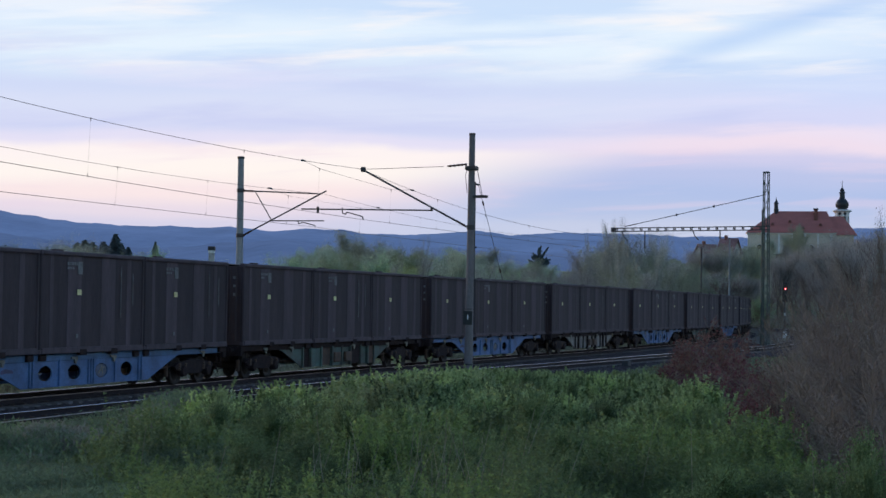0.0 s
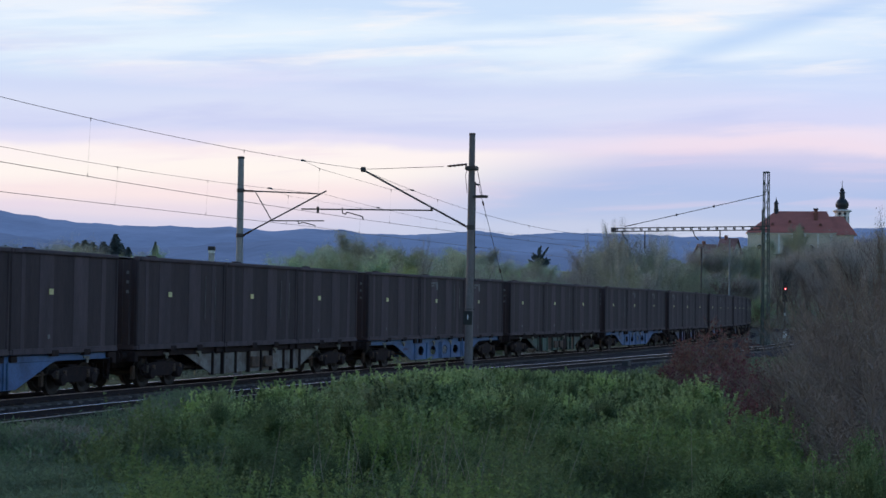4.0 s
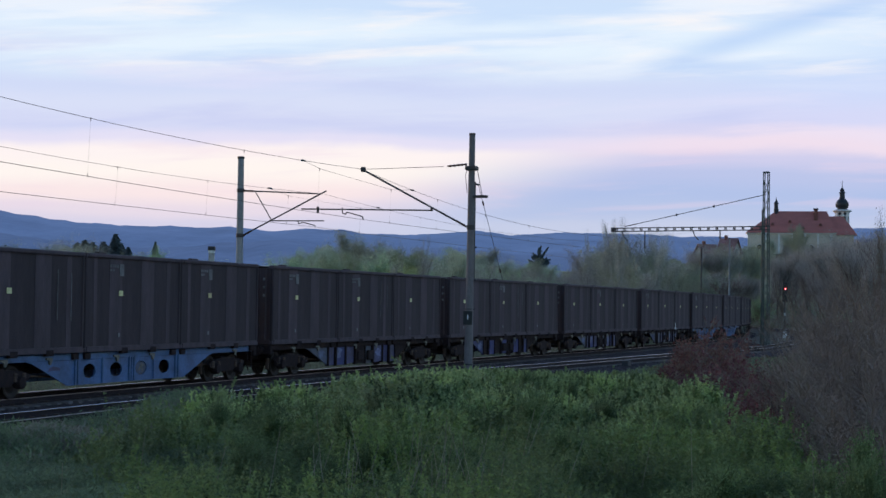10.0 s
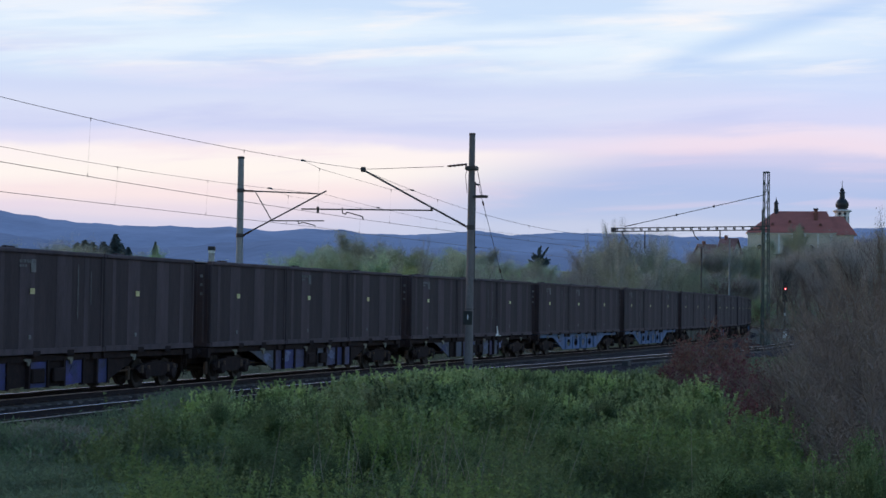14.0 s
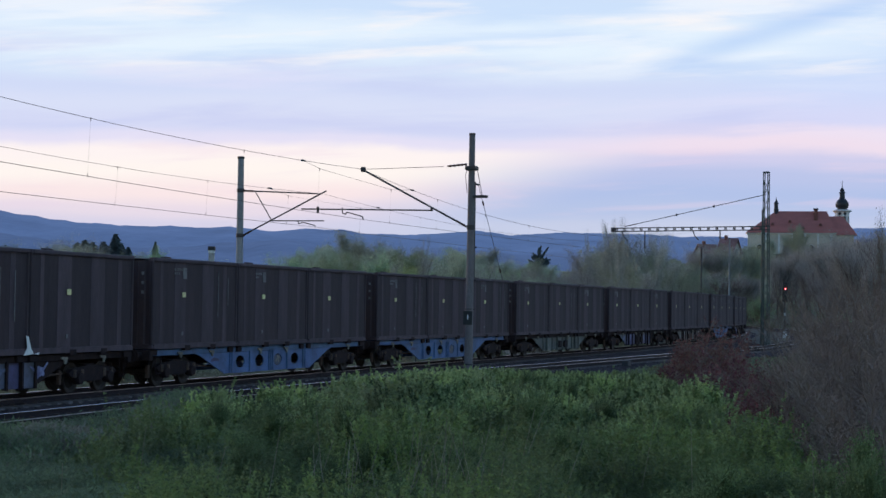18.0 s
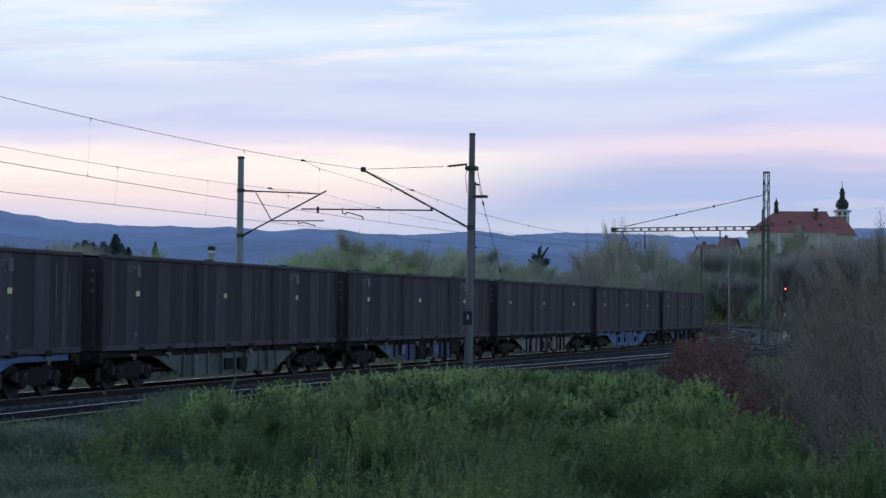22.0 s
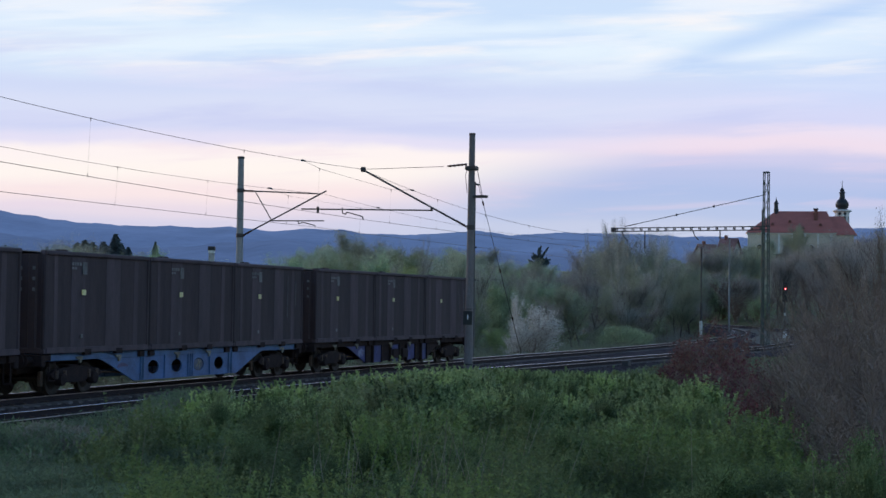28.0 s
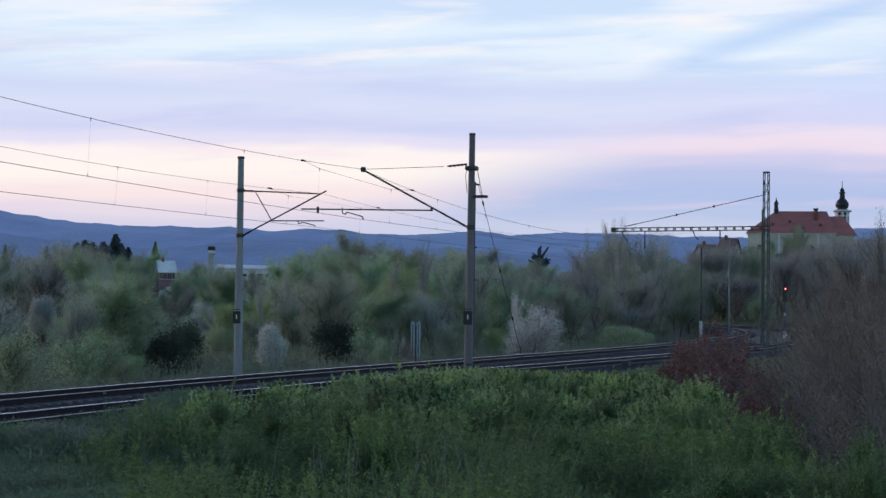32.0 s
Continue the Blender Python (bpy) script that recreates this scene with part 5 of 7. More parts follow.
def distance_boards():
    """Two narrow striped boards on one post behind the far track."""
    x, y = -1.45, 94.0
    g = ground_at(x, y)
    top = new("lineside_board")
    top.location = (x, y, 0)
    top.rotation_euler = (0, 0, radians(-12))
    tagged(top, "pair of narrow pale grey lineside boards on a post", "sign")
    part("post", Build().tube((0, 0.06, g - 0.2), (0, 0.06, 1.6), 0.04, None, 8), M_STEEL, top)
    for xa in (-0.26, 0.06):
        bd = part("board", Build().box(xa, xa + 0.20, -0.02, 0.02, -0.1, 1.82, 0.01), M_BOARD, top)
        part("dark_stripe", Build().box(xa + 0.075, xa + 0.125, -0.03, -0.021, 0.0, 1.72), M_STEEL, bd)
    part("clamp", Build().box(-0.28, 0.28, 0.02, 0.06, 0.7, 0.78), M_STEEL, top)


distance_boards()


def cable_box():
    for s, o in ((-2.6, 1.75), (34.0, 1.7)):
        p_ = on_line(s, spacing(s) + o)
        top = new("track_magnet_box")
        top.matrix_world = Matrix.Translation((p_.x, p_.y, -0.24)) @ Matrix.Rotation(heading(s), 4, "Z")
        tagged(top, "small dark trackside box on the ballast", "trackside box", "trackside boxes")
        part("body", Build().box(-0.35, 0.35, -0.17, 0.17, 0.0, 0.24, 0.03), M_STEEL, top)
        part("lid", Build().box(-0.37, 0.37, -0.19, 0.19, 0.24, 0.28, 0.012), M_STEEL, top)


cable_box()


# ---------------------------------------------------------------- plants
def diamond(c, d, w, length, width, fold=0.0):
    """Leaf quads: centres c, directions d, side directions w, lengths and widths."""
    a = c - d * (length / 2)[:, None]
    b = c + d * (length / 2)[:, None]
    m = c - d * (length * 0.08)[:, None]
    return np.stack([a, m + w * (width / 2)[:, None], b, m - w * (width / 2)[:, None]], 1)


def unit(v):
    return v / np.maximum(np.linalg.norm(v, axis=1), 1e-6)[:, None]


def limbs(rng, height, spread, trunk_r, forks, levels, upright, start=0.25, wobble=0.12):
    """Branching limbs as (a, b, ra, rb, level)."""
    segs = []

    def grow(p_, d, length, r, lev):
        n = 4 if lev == 0 else 3
        q = p_
        for i in range(n):
            d2 = (d + Vector((rng.gauss(0, wobble), rng.gauss(0, wobble), rng.gauss(0, wobble * 0.5) + upright * 0.06))).normalized()
            e = q + d2 * (length / n)
            r2 = r * (1 - 0.75 * (i + 1) / n) if lev >= levels else r * (1 - 0.5 * (i + 1) / n)
            segs.append((q, e, r * (1 - 0.5 * i / n) if lev < levels else r * (1 - 0.75 * i / n), max(r2, 0.004), lev))
            if lev < levels and (lev > 0 or (i + 1) / n > start):
                for _ in range(forks if lev == 0 else forks - 1):
                    az = rng.uniform(0, 6.283)
                    out = Vector((math.cos(az), math.sin(az), 0))
                    ang = rng.uniform(0.45, 1.0) * (1.1 - 0.35 * upright)
                    nd = (d2 * math.cos(ang) + out * math.sin(ang) * spread + Vector((0, 0, upright * 0.25))).normalized()
                    grow(q.lerp(e, rng.uniform(0.3, 1.0)), nd, length * rng.uniform(0.42, 0.62) * (1.15 - 0.35 * i / n), r2 * 0.7, lev + 1)
            q, d = e, d2

    grow(Vector((0, 0, -0.15)), Vector((0, 0, 1)), height * 0.92, trunk_r, 0)
    return segs


def tree(name, label, seed, height, spread, trunk_r, forks, levels, upright, leaves, leaf, leaf_mat, bark=None, scatter=0.21, start=0.25, droop=0.0, hug=1):
    """A tree or shrub of limbs and loose leaves: trunk and crown are its parts."""
    rng = random.Random(seed)
    nr = np.random.default_rng(seed)
    segs = limbs(rng, height, spread, trunk_r, forks, levels, upright, start)
    b = Build()
    for a, e, r0, r1, lev in segs:
        b.tube(a, e, r0, r1, 6 if lev == 0 else 4 if lev == 1 else 3, False)
    top = new(name)
    tagged(top, label, "bush" if "bush" in name or "shrub" in name else "tree", "lineside trees and shrubs")
    part("trunk", b, bark or M_BARK, top)
    tips = [q for q in segs if q[4] >= hug]
    ia = nr.integers(0, len(tips), leaves)
    A_ = np.array([tuple(q[0]) for q in tips])[ia]
    B_ = np.array([tuple(q[1]) for q in tips])[ia]
    c = A_ + (B_ - A_) * nr.random((leaves, 1)) + nr.normal(0, scatter, (leaves, 3)) * np.array([1, 1, 0.8])
    c[:, 2] = np.maximum(c[:, 2], 0.15) - droop * nr.random(leaves)
    d = unit(nr.normal(0, 1, (leaves, 3)))
    w = unit(np.cross(d, unit(nr.normal(0, 1, (leaves, 3)))))
    ln = nr.uniform(0.7, 1.4, leaves) * leaf
    part("crown", quads_mesh("crown", diamond(c, d, w, ln, ln * 0.62), leaf_mat), None, top)
    return top


def conifer(seed, height, width, label):
    rng = np.random.default_rng(seed)
    top = new("conifer")
    tagged(top, label, "tree", "lineside trees and shrubs")
    part("trunk", Build().tube((0, 0, -0.2), (0, 0, height), 0.16, 0.02, 8), M_BARK, top)
    n = 5200
    t = rng.random(n) ** 0.75
    az = rng.uniform(0, 6.283, n)
    lay = np.floor(t * 17 + rng.normal(0, 0.5, n)) / 17
    r = ((1 - t) ** 0.8 + 0.03) * width * (0.3 + 0.7 * rng.random(n)) * (0.8 + 0.2 * np.sin(az * 5 + lay * 40))
    c = np.stack([np.cos(az) * r, np.sin(az) * r, 0.3 + (height - 0.25) * (lay * 0.35 + t * 0.65) - r * 0.28], 1)
    d = unit(np.stack([np.cos(az), np.sin(az), rng.normal(-0.35, 0.3, n)], 1) + rng.normal(0, 0.3, (n, 3)))
    w = unit(np.cross(d, rng.normal(0, 1, (n, 3))))
    ln = rng.uniform(0.2, 0.5, n)
    part("crown", quads_mesh("crown", diamond(c, d, w, ln, ln * 0.4), M_NEEDLE), None, top)
    return top


def pine(seed, height, width, label):
    """A broad dark conifer with ragged tufts."""
    rng = np.random.default_rng(seed)
    top = new("pine_tree")
    tagged(top, label, "tree", "lineside trees and shrubs")
    b = Build().tube((0, 0, -0.2), (0, 0, height * 0.97), 0.2, 0.03, 8)
    tufts = 46
    t = rng.uniform(0.25, 1.0, tufts)
    az = rng.uniform(0, 6.283, tufts)
    r = width * np.sqrt(np.maximum(1.02 - t, 0.02)) * rng.uniform(0.35, 1.0, tufts)
    cen = np.stack([np.cos(az) * r, np.sin(az) * r, height * t], 1)
    for q in cen:
        b.tube((0, 0, max(q[2] - 0.5, 0.5)), q, 0.05, 0.02, 4, False)
    part("trunk", b, M_BARK, top)
    per = 130
    c = np.repeat(cen, per, 0) + rng.normal(0, 1, (tufts * per, 3)) * np.array([0.55, 0.55, 0.36])
    d = unit(rng.normal(0, 1, (len(c), 3)) + np.array([0, 0, 0.5]))
    w = unit(np.cross(d, rng.normal(0, 1, (len(c), 3))))
    ln = rng.uniform(0.25, 0.6, len(c))
    part("crown", quads_mesh("crown", diamond(c, d, w, ln, ln * 0.4), M_NEEDLE), None, top)
    return top


def round_bush(name, label, seed, height, width, leaves, leaf, material, bark=None, clumps=40, skirt=0.12):
    """A closed, rounded bush: stems fan out to clumps of leaves that fill a dome."""
    rng = np.random.default_rng(seed)
    top = new(name)
    tagged(top, label, "bush", "lineside trees and shrubs")
    d = unit(rng.normal(0, 1, (clumps, 3)) * np.array([1, 1, 0.9]) + np.array([0, 0, 0.25]))
    r = rng.uniform(0.45, 0.95, clumps)
    cen = np.stack([d[:, 0] * r * width / 2, d[:, 1] * r * width / 2, height * (0.52 + 0.44 * d[:, 2] * r)], 1)
    b = Build()
    for q in cen:
        mid = Vector((q[0] * 0.35, q[1] * 0.35, q[2] * 0.5))
        b.tube((q[0] * 0.08, q[1] * 0.08, -0.1), mid, 0.03, 0.02, 4, False)
        b.tube(mid, q, 0.02, 0.008, 3, False)
    part("trunk", b, bark or M_TWIG, top)
    c = cen[rng.integers(0, clumps, leaves)] + rng.normal(0, 1, (leaves, 3)) * np.array([width * 0.085, width * 0.085, height * 0.075])
    c[:, 2] = np.maximum(c[:, 2], skirt + rng.random(leaves) * 0.2)
    dd = unit(rng.normal(0, 1, (leaves, 3)) + np.array([0, 0, 0.4]))
    w = unit(np.cross(dd, rng.normal(0, 1, (leaves, 3))))
    ln = rng.uniform(0.7, 1.4, leaves) * leaf
    part("crown", quads_mesh("crown", diamond(c, dd, w, ln, ln * 0.6), material), None, top)
    return top


def star_pine(seed, height, label):
    """A pine whose stiff branches fan out from one head."""
    rng = np.random.default_rng(seed)
    top = new("pine_tree")
    tagged(top, label, "tree", "lineside trees and shrubs")
    b = Build().tube((0, 0, -0.2), (0, 0, height * 0.75), 0.2, 0.08, 8)
    cs, ds = [], []
    for i in range(44):
        az, el = i * 2.4 + rng.uniform(-0.3, 0.3), rng.uniform(-0.15, 1.2)
        d = np.array([math.cos(az) * math.cos(el), math.sin(az) * math.cos(el), math.sin(el)])
        a = np.array([0, 0, height * rng.uniform(0.55, 0.72)])
        ln = rng.uniform(1.6, 2.1) * (1.0 if el > 0 else 0.8)
        b.tube(a, a + d * ln, 0.06, 0.02, 4, False)
        t = rng.random(130) ** 0.7
        cs.append(a + d * (t * ln)[:, None] + rng.normal(0, 0.16, (130, 3)) * (1.15 - t)[:, None])
        ds.append(np.repeat(d[None], 130, 0))
    part("trunk", b, M_BARK, top)
    c, d = np.concatenate(cs), unit(np.concatenate(ds) + rng.normal(0, 0.35, (44 * 130, 3)))
    w = unit(np.cross(d, rng.normal(0, 1, (len(c), 3))))
    ln = rng.uniform(0.25, 0.5, len(c))
    part("crown", quads_mesh("crown", diamond(c, d, w, ln, ln * 0.35), M_NEEDLE), None, top)
    return top


PROTO = {
    "green1": tree("deciduous_tree", "young spring-green deciduous tree", 1, 8, 1.0, 0.11, 4, 2, 0.9, 24000, 0.115, M_LEAF, scatter=0.30),
    "green2": tree("deciduous_tree", "broad spring-green deciduous tree", 2, 8, 1.25, 0.14, 4, 2, 0.5, 26000, 0.115, M_LEAF, scatter=0.30),
    "olive1": tree("deciduous_tree", "olive-green deciduous tree in early leaf", 3, 8, 1.1, 0.12, 4, 2, 0.8, 22000, 0.11, M_LEAF_OLIVE, scatter=0.30),
    "olive2": tree("deciduous_tree", "tall olive-green deciduous tree in early leaf", 4, 10, 0.8, 0.13, 4, 2, 1.2, 24000, 0.115, M_LEAF_OLIVE, scatter=0.32),
    "yellow": tree("deciduous_tree", "yellow-green willow in new leaf", 5, 7, 1.2, 0.10, 4, 2, 0.7, 22000, 0.11, M_LEAF_YELLOW, scatter=0.28),
    "grey1": tree("deciduous_tree", "grey-brown tree still almost bare", 6, 8, 1.0, 0.10, 5, 2, 0.9, 15000, 0.09, M_LEAF_GREY, scatter=0.26),
    "grey2": tree("deciduous_tree", "grey-brown tree with swelling buds", 7, 9, 0.9, 0.11, 5, 2, 1.1, 18000, 0.10, M_LEAF_GREY, scatter=0.28),
    "bare": tree("deciduous_tree", "bare purple-brown tree with fine twigs", 27, 9, 0.95, 0.11, 5, 2, 1.0, 17000, 0.095, M_LEAF_BARE, scatter=0.27),
    "dull": tree("deciduous_tree", "dull olive tree in early leaf", 28, 8, 1.1, 0.12, 4, 2, 0.8, 22000, 0.11, M_LEAF_DULL, scatter=0.30),
    "birch": tree("birch_tree", "slender pale-barked birch with thin foliage", 8, 12, 0.75, 0.10, 4, 2, 0.6, 20000, 0.11, M_LEAF_GREY, M_PALEBARK, 0.26, 0.3, 0.35, hug=0),
    "blossom": tree("blossom_tree", "small fruit tree covered in white blossom", 9, 4.4, 1.1, 0.07, 5, 2, 0.6, 8000, 0.10, M_BLOSSOM, M_TWIG, 0.16, 0.05),
    "pale": round_bush("willow_bush", "rounded silvery pale willow bush", 10, 3.6, 2.6, 14000, 0.10, M_PALELEAF, clumps=70),
    "mound": round_bush("willow_bush", "rounded yellow-green willow bush in new leaf", 18, 3.0, 4.6, 9000, 0.10, M_LEAF_SOFT, clumps=60),
    "shrub1": tree("lineside_shrub", "low spring-green shrub beside the line", 11, 2.6, 1.2, 0.035, 6, 2, 1.0, 3800, 0.085, M_LEAF, M_TWIG, 0.16, 0.0),
    "shrub2": tree("lineside_shrub", "low grey-brown twiggy shrub", 12, 2.6, 1.0, 0.03, 7, 2, 1.3, 1500, 0.07, M_LEAF_GREY, M_TWIG, 0.12, 0.0),
    "shrub3": tree("willow_bush", "bright yellow-green willow bush with upright shoots", 13, 3.0, 0.9, 0.035, 7, 2, 1.6, 4600, 0.085, M_LEAF_YELLOW, M_TWIG, 0.14, 0.0),
    "dark": round_bush("evergreen_bush", "dark green evergreen bush beside the line", 14, 3.4, 3.8, 11000, 0.11, M_EVERGREEN, M_BARK, 50),
    "fir2": conifer(16, 11, 3.2, "broad dark green spruce on the skyline"),
    "pine": pine(17, 11, 2.6, "broad dark pine standing above the wood"),
    "star": star_pine(23, 10, "dark spiky pine with branches spread like a star"),
    "spray1": tree("leafy_shrub", "fresh green leafy shrub on the bank", 51, 1.3, 0.85, 0.016, 8, 2, 1.5, 8500, 0.030, M_HERB, M_STEM, 0.075, 0.0, hug=1),
    "spray2": tree("leafy_shrub", "rounded fresh green leafy shrub on the bank", 52, 1.2, 1.15, 0.016, 8, 2, 1.2, 8500, 0.030, M_HERB, M_STEM, 0.085, 0.0, hug=1),
    "shade": tree("leafy_shrub", "leafy shrub low on the bank, coloured dark to stand for shade", 54, 1.2, 1.1, 0.016, 8, 2, 1.2, 8500, 0.032, M_HERB_DARK, M_STEM, 0.09, 0.0, hug=1),
    "spray3": tree("leafy_shrub", "light green leafy shrub with upright shoots", 53, 1.3, 0.7, 0.014, 9, 2, 1.8, 7500, 0.030, M_HERB_LIGHT, M_STEM, 0.07, 0.0, hug=1),
}
NOMINAL = {"green1": 8, "green2": 8, "olive1": 8, "olive2": 10, "yellow": 7, "grey1": 8, "grey2": 9, "bare": 9, "dull": 8, "birch": 12, "blossom": 4.4, "pale": 3.6, "shrub1": 2.6, "shrub2": 2.6, "shrub3": 3.0, "dark": 3.4, "fir2": 11, "pine": 11, "mound": 3.0, "star": 10, "spray1": 1.3, "spray2": 1.2, "spray3": 1.3, "shade": 1.2}
PLANTED = set()


def plant(kind, x, y, height, turn, wide=1.0):
    k = height / NOMINAL[kind]
    m = Matrix.Translation((x, y, ground_at(x, y) - 0.05)) @ Matrix.Rotation(turn, 4, "Z") @ Matrix.Diagonal((k * wide, k * wide, k, 1))
    if kind not in PLANTED:
        PLANTED.add(kind)
        PROTO[kind].matrix_basis = m
        return PROTO[kind]
    k0 = PROTO[kind].scale
    return copy_thing(PROTO[kind], m @ Matrix.Diagonal((1 / k0.x, 1 / k0.y, 1 / k0.z, 1)))


def depth_of_line(u):
    """How far off the far track lies on the bearing x/y = u."""
    a = X_ARR[160:520] / Y_ARR[160:520]
    return float(np.interp(u, a, Y_ARR[160:520]))


def clear_of_line(x, y, gap):
    s, o = line_coords([x], [y])
    return o[0] < -gap or o[0] > spacing(float(s[0])) + gap


# skyline of the wood: bearing x/y and elevation (height over distance, seen from the eye)
SKYLINE = ((-0.32, 0.030), (-0.23, 0.029), (-0.19, 0.027), (-0.172, 0.021), (-0.164, 0.0165), (-0.152, 0.018), (-0.14, 0.0215), (-0.11, 0.0215), (-0.105, 0.0205), (-0.088, 0.028), (-0.075, 0.033), (-0.04, 0.0355), (-0.02, 0.032),
           (0.01, 0.030), (0.035, 0.025), (0.075, 0.025), (0.09, 0.029), (0.12, 0.0315), (0.145, 0.032), (0.17, 0.034), (0.20, 0.033), (0.23, 0.033), (0.245, 0.039), (0.32, 0.05))
SINGLES = ((0.046, 118, 0.024), (-0.0995, 104, 0.014), (-0.139, 168, 0.02), (-0.235, 190, 0.012), (-0.156, 94, 0.016), (-0.062, 108, 0.016), (0.08, 158, 0.020), (-0.135, 128, 0.012), (0.112, 150, 0.018), (-0.016, 94, 0.006), (0.1528, 216, 0.012))


def wood():
    rng = random.Random(77)

    def put(kinds, u, y, drop, gap, wide):
        """A tree whose top stands drop below the skyline."""
        x = u * y
        if not clear_of_line(x, y, gap):
            return
        for us, ys, w in SINGLES:
            if abs(u - us) < w and y < ys + 3:
                return
        e = float(np.interp(u, [k[0] for k in SKYLINE], [k[1] for k in SKYLINE])) - drop
        if abs(u + 0.1630) < 0.015 and y > 110:
            e -= 0.007      # a gap before the white gable
        h = EYE.z + e * y - ground_at(x, y)
        # bare trees stand at the wood's ends by the station and the church
        bare = 0.97 if u > 0.192 else 0.3 if u > 0.09 else 0.5 if u > 0.055 else 0.0
        if h > 0.8:
            kind = rng.choice(kinds)
            if u > 0.09 and kind in ("green1", "green2", "olive1", "olive2"):
                kind = "dull"
            if h > 4 and rng.random() < bare:
                kind = "bare"
            plant(kind, x, y, h * 0.83, rng.uniform(0, 6.28), wide)

    for i in range(96):
        u = rng.uniform(-0.29, 0.165)
        y = depth_of_line(u) + rng.uniform(13, 36)
        put(("shrub1", "shrub2", "shrub2", "shrub3", "shrub1"), u, y, rng.uniform(0.050, 0.066), 4.6, rng.uniform(0.9, 1.4))
    for i in range(110):
        u = rng.uniform(-0.30, 0.17)
        y = depth_of_line(u) + rng.uniform(32, 80)
        put(("green1", "green2", "olive1", "yellow", "grey1", "grey2", "olive1", "green1"), u, y, rng.uniform(0.016, 0.044), 6, rng.uniform(1.0, 1.45))
    for i in range(110):
        u = rng.uniform(-0.31, 0.20)
        put(("green1", "green2", "olive1", "olive2", "grey1", "grey2", "olive2"), u, rng.uniform(165, 250), rng.uniform(0.004, 0.022), 7, rng.uniform(1.0, 1.4))
    for i in range(104):
        u = rng.uniform(-0.32, 0.30)
        put(("green2", "olive1", "olive2", "grey2", "olive2", "green1"), u, rng.uniform(265, 380), rng.uniform(-0.002, 0.009), 8, rng.uniform(1.05, 1.4))
    for i in range(36):
        u = rng.uniform(0.138, 0.19)
        put(("shrub2", "olive1", "shrub2", "shrub1"), u, rng.uniform(340, 384), rng.uniform(0.012, 0.026), 6, rng.uniform(1.3, 2.0))
    for u in (0.148, 0.153, 0.158, 0.163, 0.168, 0.173, 0.179):
        put(("olive2", "grey2"), u, rng.uniform(385, 402), 0.001, 8, 1.3)
    # dim thicket round the station throat, with undergrowth
    for i in range(60):
        u = rng.uniform(0.115, 0.27)
        put(("grey1", "grey2", "olive2", "grey1", "olive1"), u, rng.uniform(200, 300), rng.uniform(0.003, 0.028), 5, rng.uniform(1.0, 1.4))
    for i in range(30):
        u = rng.uniform(0.222, 0.28)
        put(("bare", "bare", "grey2"), u, rng.uniform(200, 300), rng.uniform(-0.001, 0.012), 5, rng.uniform(1.0, 1.4))
    for i in range(44):
        u = rng.uniform(0.135, 0.20)
        put(("shrub2", "shrub1", "shrub2", "olive1"), u, rng.uniform(225, 330), rng.uniform(0.018, 0.034), 5.5, rng.uniform(1.4, 2.2))
    for i in range(70):
        u = rng.uniform(0.09, 0.24)
        put(("shrub2", "shrub1", "shrub2"), u, rng.uniform(178, 270), rng.uniform(0.030, 0.044), 4.5, rng.uniform(1.3, 2.2))


wood()


